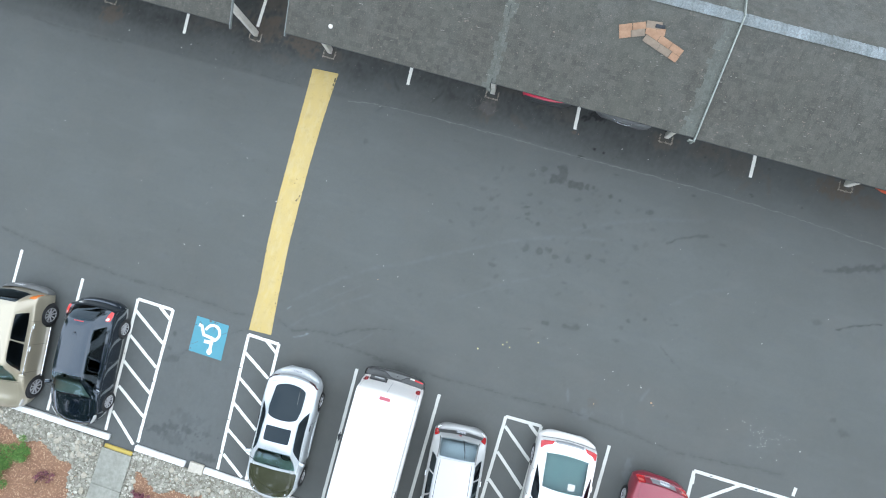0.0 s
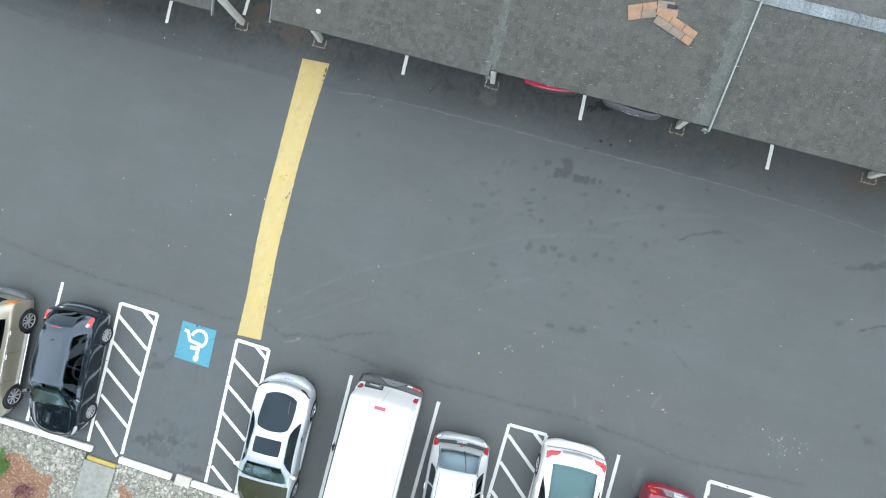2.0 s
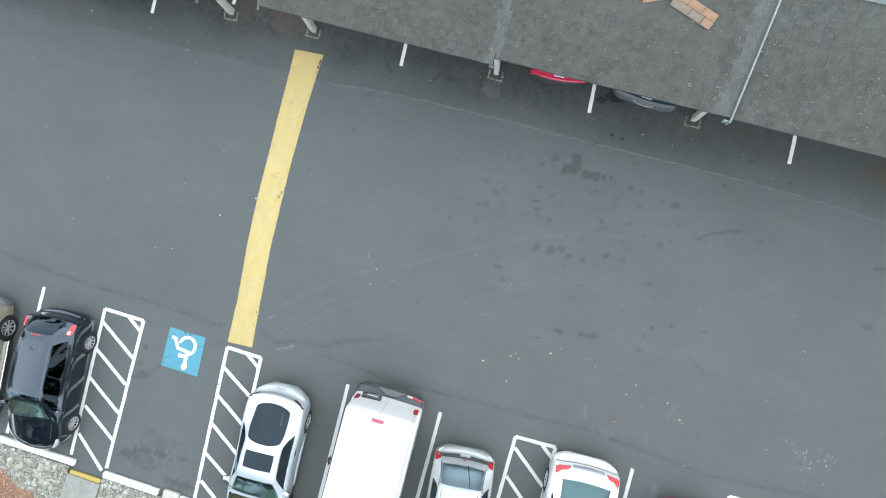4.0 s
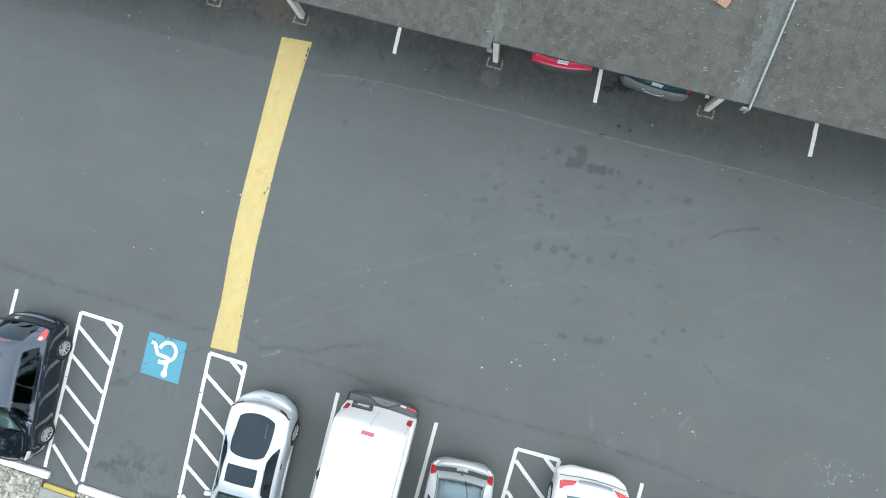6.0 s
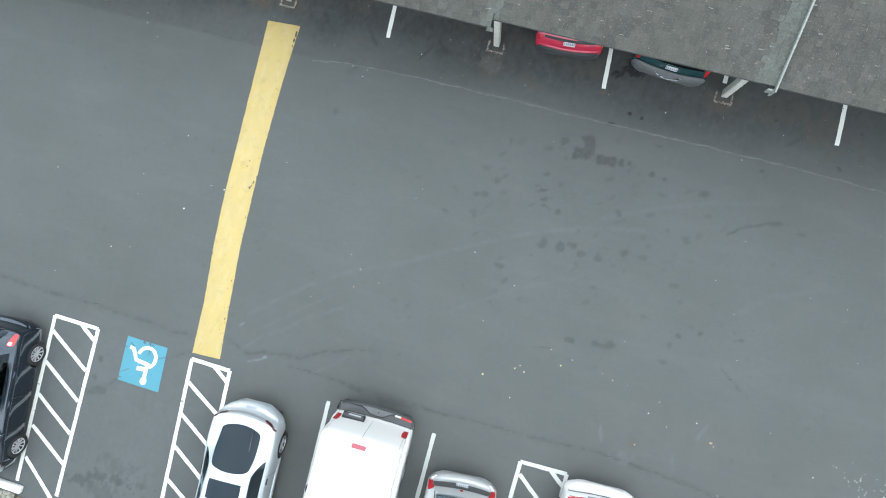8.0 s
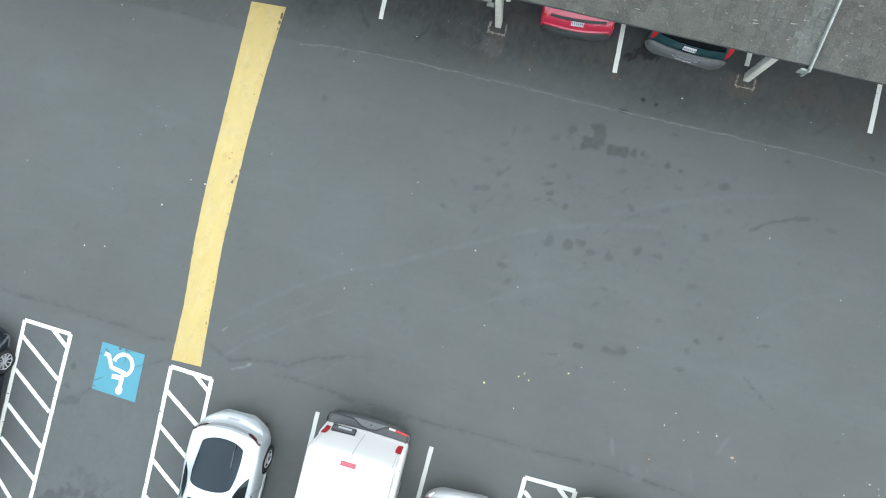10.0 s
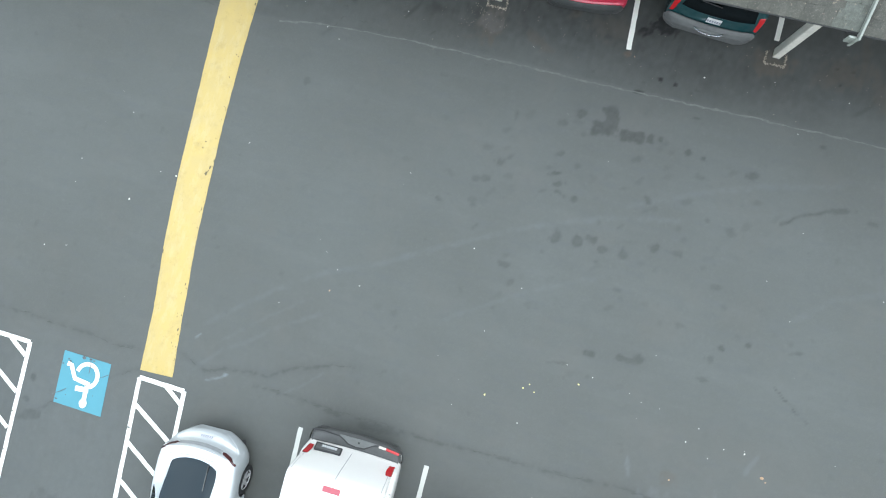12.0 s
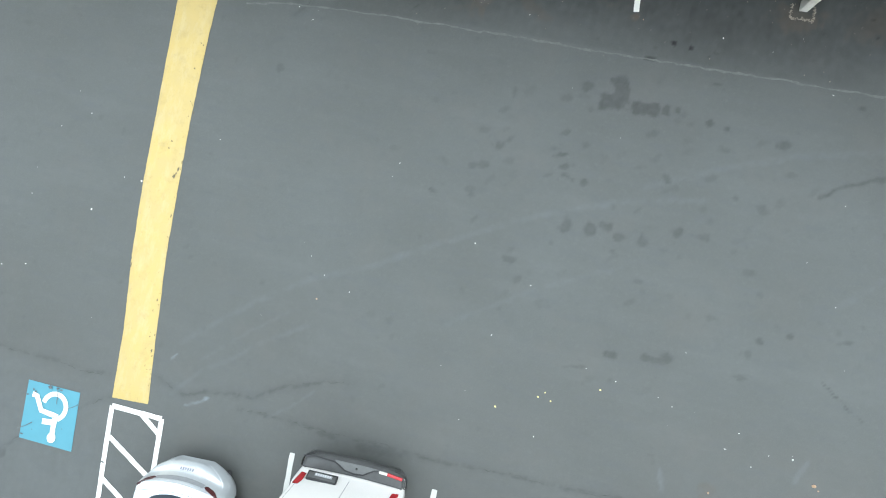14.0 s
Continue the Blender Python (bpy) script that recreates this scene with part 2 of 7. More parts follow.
TREE_LEAF = pieces_paint("tree_leaves", (0.0, (0.045, 0.0823, 0.0186)), (0.5, (0.09, 0.145, 0.0331)), (1.0, (0.144, 0.203, 0.0517)), rough=0.6)
TWIG = plain("dark_twig", (0.054, 0.0339, 0.031), 0.9)
LITTER = plain("pale_litter", (0.75, 0.74, 0.68), 0.8)
DRY_LEAF = plain("dry_leaf", (0.36, 0.24, 0.15), 0.9, vary=0.3)
YELLOW_BIT = plain("yellow_bits", (0.72, 0.62, 0.25), 0.8)
RUBBER = plain("tyre_rubber", (0.018, 0.018, 0.019), 0.75)
ALLOY = plain("alloy_rim", (0.60, 0.60, 0.61), 0.35, 0.35)
DARK_RIM = plain("grey_rim", (0.25, 0.25, 0.26), 0.35, 0.8)
BLACK = plain("black_plastic", (0.015, 0.015, 0.016), 0.5)
GREY_PLASTIC = plain("grey_bumper_plastic", (0.118, 0.122, 0.118), 0.55)
DARK_GREY = plain("dark_grey_bumper", (0.066, 0.068, 0.066), 0.5)
CABIN = plain("cabin_fabric", (0.42, 0.43, 0.415), 0.9)
SEAT = plain("seat_fabric", (0.14, 0.137, 0.13), 0.9)
GLASS = glass_paint("green_tinted_glass", (0.46, 0.62, 0.57))
PALE_GLASS = glass_paint("clear_pale_glass", (0.70, 0.76, 0.77))
NIGHT_GLASS = glass_paint("very_dark_glass", (0.035, 0.04, 0.05), 1.36)
SMOKED = glass_paint("smoked_glass", (0.06, 0.065, 0.075), 1.52)
RED_LENS = Mat("red_lamp_lens", 0.15, 0.0, 0.6).paint((0.42, 0.012, 0.016)).mat
# the highlight on a tail lamp, painted as a paler red
LAMP_GLEAM = Mat("red_lens_highlight", 0.15, 0.0, 0.6).paint((0.62, 0.13, 0.10)).mat
FADED_LENS = Mat("faded_red_lens", 0.3, 0.0, 0.6).paint((0.35, 0.055, 0.075)).mat
BRIGHT_LENS = Mat("bright_red_lens", 0.2, 0.0, 0.6).paint((0.62, 0.022, 0.018)).mat
AMBER_LENS = Mat("amber_lamp_lens", 0.12, 0.0, 1.0).paint((0.60, 0.16, 0.02)).mat
CLEAR_LENS = Mat("clear_lamp_lens", 0.10, 0.3, 1.0).paint((0.55, 0.55, 0.52)).mat
CHROME = Mat("chrome_trim", 0.15, 1.0).paint((0.75, 0.75, 0.76)).mat
PLATE = plain("number_plate", (0.50, 0.505, 0.50), 0.4)
PANEL_SEAM = plain("pale_panel_seam", (0.20, 0.205, 0.21), 0.5)
INK = plain("plate_ink", (0.16, 0.17, 0.21), 0.5)
STRIP_GREY = plain("satin_grey_strip", (0.27, 0.28, 0.285), 0.4)
SMOKY_RED = Mat("smoked_red_lens", 0.2, 0.0, 0.6).paint((0.065, 0.014, 0.015)).mat


# ---- helpers of the scene ----
def mesh_from(name, verts, faces, material, smooth=False):
    me = bpy.data.meshes.new(name)
    me.from_pydata([tuple(float(c) for c in v) for v in verts], [], [tuple(f) for f in faces])
    me.materials.append(material)
    if smooth:
        me.polygons.foreach_set("use_smooth", [True] * len(me.polygons))
    me.update()
    return me


def part(name, me, parent=None, label="", m=None):
    ob = new(name, me)
    if parent is not None:
        ob.parent = parent
    if m is not None:
        ob.matrix_local = m
    return tagged(ob, label)


def thing(name, label, category, m=None, group="", kind=""):
    ob = new(name)
    if m is not None:
        ob.matrix_world = m
    return tagged(ob, label, category, group, kind)


def bm_mesh(name, bm, material, smooth=False, angle=40):
    bmesh.ops.recalc_face_normals(bm, faces=bm.faces)
    me = bpy.data.meshes.new(name)
    bm.to_mesh(me)
    bm.free()
    me.materials.append(material)
    if smooth:
        me.polygons.foreach_set("use_smooth", [True] * len(me.polygons))
        me.set_sharp_from_angle(angle=radians(angle))
    return me


def box_mesh(name, size, material, bevel=0.01, at=(0, 0, 0), segments=2):
    bm = bmesh.new()
    bmesh.ops.create_cube(bm, size=1.0)
    bmesh.ops.scale(bm, vec=size, verts=bm.verts)
    if bevel:
        bmesh.ops.bevel(bm, geom=list(bm.edges), offset=min(bevel, min(size) * 0.45), segments=segments, affect="EDGES", profile=0.5)
    bmesh.ops.translate(bm, vec=at, verts=bm.verts)
    return bm_mesh(name, bm, material, True, 50)


def strip_mesh(name, points, width, material, z=0.004, wobble=0.0):
    """A flat painted band along a line of places, with its edges a little uneven."""
    pts = []
    for a, b in zip(points[:-1], points[1:]):
        a, b = Vector(a[:2]), Vector(b[:2])
        n = max(1, int((b - a).length / 0.12)) if wobble else 1
        pts += [a.lerp(b, i / n) for i in range(n)]
    pts.append(Vector(points[-1][:2]))
    verts, faces = [], []
    for i, p in enumerate(pts):
        d = (pts[min(i + 1, len(pts) - 1)] - pts[max(i - 1, 0)]).normalized()
        side = Vector((-d.y, d.x))
        for s in (1, -1):
            off = width / 2 + (random.uniform(-wobble, wobble) if wobble else 0)
            q = p + side * s * off
            verts.append((q.x, q.y, z))
        if i:
            k = 2 * i
            faces.append((k - 2, k - 1, k + 1, k))
    return mesh_from(name, verts, faces, material)


def lathe(name, profile, material, turns=28, axis="X"):
    """A turned piece about the x axis from (along, radius) places."""
    verts, faces, n = [], [], len(profile)
    for i in range(turns):
        a = 2 * math.pi * i / turns
        for x, r in profile:
            verts.append((x, r * math.cos(a), r * math.sin(a)))
    for i in range(turns):
        for j in range(n - 1):
            a, b = i * n + j, ((i + 1) % turns) * n + j
            faces.append((a, b, b + 1, a + 1))
    return mesh_from(name, verts, faces, material, True)


# ---- the ground ----
def smooth_step(v):
    v = np.clip(v, 0, 1)
    return v * v * (3 - 2 * v)


def value_noise(x, y, scale, seed):
    """Smooth noise over numpy arrays, 0 to 1."""
    rng = np.random.RandomState(seed)
    tab = rng.rand(97, 89)
    u, v = x * scale + 1000.3, y * scale + 1000.7
    i, j = np.floor(u).astype(int), np.floor(v).astype(int)
    a, b = smooth_step(u - i), smooth_step(v - j)
    g = lambda p, q: tab[p % 97, q % 89]
    return (g(i, j) * (1 - a) + g(i + 1, j) * a) * (1 - b) + (g(i, j + 1) * (1 - a) + g(i + 1, j + 1) * a) * b


# cracks that wander over the asphalt, as places on the ground
CRACKS = ([(-9.5, 0.9), (-6.84, 0.6), (-4.6, 0.52), (-3.38, 0.55), (-2.08, 0.54), (-1.37, 0.55), (-0.73, 0.47), (-0.16, 0.54)],
          [(0.85, 0.72), (1.46, 0.50), (1.85, 0.66), (2.40, 0.75), (2.82, 0.78), (3.30, 1.08), (3.81, 1.27), (4.18, 1.43), (4.75, 1.49)],
          [(2.61, 0.50), (3.74, 0.52), (4.53, 0.50), (5.68, 0.51), (6.70, 0.50), (7.69, 0.56), (8.90, 0.59), (10.6, 0.72), (12.6, 0.62), (14.2, 0.46), (17.5, 0.8)],
          [(-2.53, -1.68), (-2.23, -1.54), (-1.89, -1.27), (-1.72, -1.13)], [(-0.66, -0.28), (-0.50, -0.16), (-0.03, 0.10)],
          [(-5.36, 8.76), (-4.05, 8.66), (-2.97, 8.54), (-1.90, 8.46), (-0.64, 8.47)], [(1.95, 8.35), (2.3, 8.75), (2.9, 8.9)], [(-12.2, 8.2), (-10.86, 8.27), (-9.5, 8.19), (-8.41, 8.21), (-7.45, 8.26)])


def make_ground():
    """One sheet of asphalt to the horizon, fine in the car park, where it carries its stains and painted roof shade.
    """
    x0, x1, y0, y1, step = -11.0, 20.6, -5.2, 13.0, 0.04
    xs = np.concatenate([[-900.0, -60.0], np.arange(x0, x1, step), [60.0, 900.0]])
    ys = np.concatenate([[-900.0, -60.0], np.arange(y0, y1, step), [60.0, 900.0]])
    gx, gy = np.meshgrid(xs, ys)
    n1, n2 = value_noise(gx, gy, 3.0, 1), value_noise(gx, gy, 9.0, 2)
    n3 = value_noise(gx, gy, 0.8, 3)
    rough = 0.25 * n1 + 0.35 * n2 + 0.40 * value_noise(gx * 1.7, gy * 0.8, 10.0, 4)
    grain = value_noise(gx, gy, 19.0, 6)
    dark, pale, rust = np.zeros_like(gx), np.zeros_like(gx), np.zeros_like(gx)

    def window(xa, xb, ya, yb):
        i, j = np.searchsorted(xs, (xa, xb))
        k, n = np.searchsorted(ys, (ya, yb))
        return (slice(max(k - 1, 0), n + 1), slice(max(i - 1, 0), j + 1))

    def blot(field, x, y, rx, ry, strength, turn=0.0, torn=1.6, square=False, soft=0.6):
        strength *= 0.8 if strength > 0.8 else 0.62
        r = 2.2 * max(rx, ry) + 0.05
        w = window(x - r, x + r, y - r, y + r)
        c, s = math.cos(radians(turn)), math.sin(radians(turn))
        u, v = ((gx[w] - x) * c + (gy[w] - y) * s) / rx, (-(gx[w] - x) * s + (gy[w] - y) * c) / ry
        d = (np.maximum(np.abs(u), np.abs(v)) if square else np.sqrt(u * u + v * v)) + torn * (rough[w] - 0.5)
        field[w] = np.maximum(field[w], strength * smooth_step((1.15 - d) / soft) * (0.75 + 0.5 * grain[w]))

    def streak(field, points, width, strength, torn=0.8):
        """A soft worn or dirty line through places."""
        for (ax, ay), (bx, by) in zip(points[:-1], points[1:]):
            r = 3 * width + 0.05
            w = window(min(ax, bx) - r, max(ax, bx) + r, min(ay, by) - r, max(ay, by) + r)
            dx, dy = bx - ax, by - ay
            q = np.clip(((gx[w] - ax) * dx + (gy[w] - ay) * dy) / (dx * dx + dy * dy), 0, 1)
            d = np.hypot(gx[w] - ax - q * dx, gy[w] - ay - q * dy + 0.06 * (n2[w] - 0.5)) / width
            field[w] = np.maximum(field[w], strength * smooth_step(1.2 - d) * np.clip(1 + torn * 2.4 * (rough[w] - 0.5), 0, 1.6))

    # a large oil patch in blocks, with drips beside it
    for x, y, rx, ry, k, a in ((8.47, 8.12, 0.15, 0.17, 0.66, 25), (8.36, 7.78, 0.24, 0.15, 0.72, 12), (8.56, 7.90, 0.12, 0.15, 0.6, 10), (8.98, 7.75, 0.24, 0.12, 0.74, 6), (9.38, 7.80, 0.06, 0.10, 0.62, 0), (9.56, 7.83, 0.05, 0.07, 0.62, 0)):
        blot(dark, x, y, rx, ry, 0.9 * k, a, 0.9, True, 0.35)
    # leaf-shaped prints in a row
    for x, y, rx, ry, k, a in ((7.68, 6.62, 0.19, 0.06, 0.72, 18), (7.79, 6.43, 0.15, 0.07, 0.58, 24), (7.86, 6.22, 0.15, 0.07, 0.55, -10), (8.17, 6.19, 0.07, 0.10, 0.60, -20), (6.46, 6.54, 0.12, 0.09, 0.45, 20), (6.29, 6.14, 0.12, 0.09, 0.42, 0), (6.08, 6.11, 0.10, 0.07, 0.42, 0), (9.66, 6.54, 0.14, 0.06, 0.5, -35), (7.70, 7.05, 0.12, 0.06, 0.42, 30), (5.38, 5.48, 0.11, 0.06, 0.62, -15), (6.16, 5.53, 0.12, 0.04, 0.36, 0), (8.00, 5.28, 0.11, 0.17, 0.58, -10), (8.45, 5.34, 0.10, 0.10, 0.62, 0), (8.74, 5.44, 0.11, 0.09, 0.58, 0), (9.05, 5.32, 0.16, 0.10, 0.5, 0)):
        blot(dark, x, y, rx, ry, 0.9 * k, a, 2.0, False, 0.6)
    # more prints farther down the drive
    for x, y, rx, ry, k, a in ((9.40, 5.33, 0.12, 0.13, 0.5, 0), (10.0, 5.60, 0.14, 0.11, 0.6, 0), (10.42, 5.63, 0.16, 0.09, 0.46, 0), (7.15, 4.50, 0.13, 0.09, 0.48, 20), (7.37, 4.16, 0.09, 0.11, 0.44, 0), (7.83, 4.95, 0.06, 0.06, 0.38, 0), (8.95, 5.03, 0.12, 0.06, 0.42, -25)):
        blot(dark, x, y, rx, ry, 0.9 * k, a, 2.0, False, 0.6)
    # oil spots in the middle of the drive
    for x, y, rx, ry, k, a in ((7.87, 7.98, 0.12, 0.09, 0.45, 0), (7.54, 7.70, 0.11, 0.10, 0.40, 0), (9.29, 3.15, 0.12, 0.09, 0.55, 0), (9.93, 3.24, 0.10, 0.09, 0.52, 0), (10.28, 3.33, 0.12, 0.10, 0.50, 0), (10.10, 3.25, 0.20, 0.06, 0.42, 0), (8.74, 2.81, 0.22, 0.03, 0.42, 12), (11.78, 3.98, 0.07, 0.06, 0.62, 0), (12.28, 4.19, 0.07, 0.06, 0.60, 0), (11.63, 3.72, 0.10, 0.08, 0.40, 0), (13.2, 4.28, 0.16, 0.04, 0.44, 20), (11.60, 3.28, 0.14, 0.05, 0.36, 0), (11.38, 5.16, 0.12, 0.07, 0.34, 0), (11.39, 6.30, 0.14, 0.09, 0.36, -20), (10.88, 6.44, 0.07, 0.06, 0.45, 0)):
        blot(dark, x, y, rx, ry, k, a)
    # oil spots and scuffs towards the carport
    for x, y, rx, ry, k, a in ((10.17, 7.71, 0.06, 0.06, 0.62, 0), (10.51, 7.65, 0.06, 0.06, 0.58, 0), (11.52, 7.53, 0.13, 0.09, 0.46, 10), (10.17, 8.44, 0.10, 0.03, 0.55, 0), (12.68, 8.45, 0.09, 0.06, 0.50, 0), (14.0, 7.17, 0.12, 0.06, 0.40, 0), (13.34, 7.28, 0.26, 0.06, 0.50, 14), (7.86, 8.88, 0.09, 0.06, 0.5, 0), (6.55, 7.62, 0.05, 0.12, 0.34, 0), (1.90, 7.23, 0.08, 0.08, 0.34, 0), (17.36, 7.32, 0.25, 0.05, 0.45, 15), (17.9, 7.52, 0.40, 0.11, 0.62, 18), (18.5, 7.72, 0.40, 0.15, 0.66, 14), (19.0, 7.92, 0.3, 0.13, 0.6, 20), (17.35, 5.62, 0.15, 0.10, 0.36, 0)):
        blot(dark, x, y, rx, ry, k, a)
    # drips in the carport stalls, spots about the sign and the van
    for x, y, rx, ry, k, a in ((18.95, 2.55, 0.18, 0.14, 0.42, 0), (18.6, 2.85, 0.12, 0.10, 0.42, 0), (8.72, 9.98, 0.30, 0.16, 1.2, 6), (9.05, 10.15, 0.40, 0.26, 1.25, 0), (7.0, 10.15, 0.4, 0.2, 1.05, 0), (9.26, 9.06, 0.07, 0.05, 1.1, -20), (9.57, 9.02, 0.05, 0.05, 1.1, 0), (12.59, 10.07, 0.07, 0.05, 1.1, 0), (12.89, 10.09, 0.05, 0.05, 1.1, 0), (12.72, 9.78, 0.07, 0.05, 1.1, 30), (8.90, 8.70, 0.09, 0.05, 0.9, 0), (-2.39, -0.76, 0.07, 0.07, 0.5, 0), (-2.22, -1.58, 0.28, 0.10, 0.42, 20), (-2.44, -1.27, 0.08, 0.06, 0.40, 0), (5.4, 0.40, 0.55, 0.09, 0.34, 3)):
        blot(dark, x, y, rx, ry, k, a)
    blot(dark, 4.4, 0.45, 0.2, 0.06, 0.36)
    # leaked oil and tyre dirt in the stall behind the sign
    for x, y, rx, ry, k, a in ((-2.0, -3.95, 0.30, 0.12, 0.60, 15), (-1.55, -3.72, 0.34, 0.11, 0.62, 10), (-0.95, -3.66, 0.34, 0.10, 0.60, 0), (-0.4, -3.62, 0.20, 0.08, 0.45, 0), (-1.3, -4.05, 0.5, 0.2, 0.40, 0), (-0.2, -4.3, 0.6, 0.12, 0.52, 0), (-1.0, -3.3, 0.6, 0.2, 0.26, 0)):
        blot(dark, x, y, rx, ry, k, a, 2.4)
    rng = random.Random(7)
    for _ in range(60):
        blot(dark, rng.gauss(-1.1, 0.65), rng.gauss(-3.8, 0.26), rng.uniform(0.02, 0.07), rng.uniform(0.02, 0.05), rng.uniform(0.35, 0.72), rng.uniform(0, 180))
    for _ in range(130):
        blot(dark, rng.uniform(-6, 16), rng.uniform(1.2, 8.4), rng.uniform(0.03, 0.12), rng.uniform(0.02, 0.08), rng.uniform(0.06, 0.22), rng.uniform(0, 180))
    for _ in range(60):
        blot(dark, rng.gauss(9.0, 1.8), rng.gauss(6.0, 1.2), rng.uniform(0.05, 0.16), rng.uniform(0.03, 0.08), rng.uniform(0.12, 0.32), rng.uniform(0, 60))
    for _ in range(70):
        blot(dark, rng.uniform(-8, 17), rng.uniform(8.9, 10.6), rng.uniform(0.02, 0.07), rng.uniform(0.02, 0.05), rng.uniform(0.60, 0.80), rng.uniform(0, 180))
    for _ in range(60):
        blot(rust, rng.uniform(-8, 17), rng.uniform(9.1, 11.5), rng.uniform(0.08, 0.45), rng.uniform(0.06, 0.25), rng.uniform(0.25, 0.6), rng.uniform(0, 180))
    blot(rust, 8.46, 9.42, 0.09, 0.08, 1.2)
    blot(pale, 8.46, 9.42, 0.07, 0.06, 0.6)
    # damp, darker stalls past the seam, plus painted roof shade, with ring-shaped tyre marks
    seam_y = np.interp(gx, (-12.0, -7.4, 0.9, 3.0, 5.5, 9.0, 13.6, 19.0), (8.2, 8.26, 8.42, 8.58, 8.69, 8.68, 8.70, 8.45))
    damp_and_shade = np.interp(gx, (-10.0, -3.0, 6.0, 12.0, 15.0, 18.0), (1.55, 1.45, 1.40, 1.10, 0.65, 0.25))
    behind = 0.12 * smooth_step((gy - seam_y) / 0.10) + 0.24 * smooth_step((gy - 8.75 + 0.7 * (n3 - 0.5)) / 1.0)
    np.maximum(dark, damp_and_shade * behind * (0.45 + 1.1 * rough), out=dark)
    for x, y, r, k, lo in ((3.08, 9.82, 0.87, 0.55, 0.5), (12.6, 9.95, 0.92, 0.42, 0.35)):
        d = np.abs(np.hypot(gx - x, (gy - y) * 1.05) - r - 0.12 * (n1 - 0.5))
        side = smooth_step((np.abs(gx - x) / r - lo) / 0.25)
        np.maximum(dark, k * smooth_step((0.12 - d) / 0.12) * smooth_step((n1 - 0.05) / 0.4) * side, out=dark)
    # worn tracks where wheels turn, and dirt lying along the cracks
    for pts, w, k in (([(1.17, 1.50), (1.74, 2.01), (2.43, 2.59), (3.48, 3.30), (4.65, 3.83), (5.41, 4.29), (6.17, 4.71), (7.53, 5.42), (8.94, 5.97), (10.4, 6.3)], 0.13, 0.16), ([(1.19, 0.46), (1.61, 0.98), (2.21, 1.38), (2.67, 1.79), (3.6, 2.4)], 0.10, 0.15), ([(6.2, 3.0), (6.5, 3.22), (7.23, 3.72), (7.96, 4.18), (9.19, 4.78)], 0.10, 0.12),
                      ([(9.3, 6.33), (10.57, 6.92), (11.82, 7.41), (13.23, 7.74)], 0.14, 0.14), ([(3.21, 0.50), (3.57, 0.76), (4.03, 1.21)], 0.05, 0.18), ([(1.66, 1.29), (2.46, 2.01), (3.16, 2.55)], 0.07, 0.12), ([(13.0, 4.9), (13.6, 5.5), (14.6, 5.9)], 0.14, 0.12), ([(12.35, 1.2), (12.5, 0.8)], 0.05, 0.2)):
        streak(pale, pts, 0.6 * w, 0.42 * k, 1.3)
    streak(dark, [(12.30, 6.74), (12.67, 7.01), (12.94, 7.14), (13.44, 7.33)], 0.05, 0.32)
    streak(dark, [(17.97, 5.59), (18.43, 5.84), (19.23, 6.14)], 0.035, 0.5)
    streak(dark, [(11.55, 10.02), (11.75, 9.75), (11.97, 9.55)], 0.05, 0.4)
    streak(dark, [(12.97, 3.52), (13.27, 3.29), (13.55, 3.09), (13.78, 2.96)], 0.022, 0.34, 1.4)
    for line in CRACKS:
        streak(dark, line, 0.045, 0.19, 1.9)
        streak(dark, line, 0.14, 0.06, 0.8)
    for x, y, rx, ry, k, a in ((1.74, 0.42, 0.24, 0.035, 0.75, 24), (1.06, 1.17, 0.12, 0.025, 0.8, 50), (1.58, 0.33, 0.16, 0.025, 0.62, 16), (1.92, 0.54, 0.06, 0.045, 1.0, 10), (5.5, 9.45, 0.3, 0.25, 0.45, 0), (11.2, 0.75, 0.35, 0.2, 0.22, 0), (10.6, 1.2, 0.05, 0.25, 0.30, 20), (13.0, -0.6, 0.12, 0.5, 0.35, 0), (12.9, 1.9, 0.3, 0.05, 0.22, 70)):
        blot(pale, x, y, rx, ry, k, a)
    # rusty dirt about the carport posts
    for x, y, rx, ry, k, a in ((-2.6, 10.1, 0.8, 0.5, 0.85, 0), (-2.4, 10.4, 0.3, 0.2, 1.1, 0), (-1.4, 9.78, 0.45, 0.14, 1.0, -8), (-1.0, 9.62, 0.5, 0.15, 0.9, -10), (-2.8, 9.4, 0.3, 0.2, 0.6, 0), (-1.2, 10.3, 0.9, 0.8, 0.95, 0), (5.5, 9.40, 0.35, 0.40, 0.75, 0), (-0.1, 9.75, 0.35, 0.3, 0.6, 0), (-8.15, 9.15, 0.45, 0.35, 0.95, 0), (-4.4, 9.9, 0.5, 0.3, 0.5, 0), (13.9, 9.8, 0.7, 0.4, 0.45, 0), (17.0, 9.9, 0.7, 0.4, 0.95, 0), (17.8, 9.75, 0.5, 0.25, 0.7, 0), (11.3, 9.9, 0.5, 0.3, 0.75, 0), (12.7, 10.0, 0.6, 0.35, 0.6, 0)):
        blot(rust, x, y, rx, ry, k, a)
    # rusty dirt in the far stalls
    for x, y, rx, ry, k, a in ((8.0, 9.9, 0.6, 0.3, 0.4, 0), (-2.5, 11.2, 0.9, 0.6, 0.8, 0), (11.45, 1.15, 0.2, 0.15, 0.4, 0)):
        blot(rust, x, y, rx, ry, k, a)
    # the repaved stalls beside the walkway are a little paler
    np.maximum(pale, 0.12 * smooth_step((1.6 - gx) / 2.0) * smooth_step((1.2 - gy) / 2.4) * (0.4 + 1.2 * rough), out=pale)
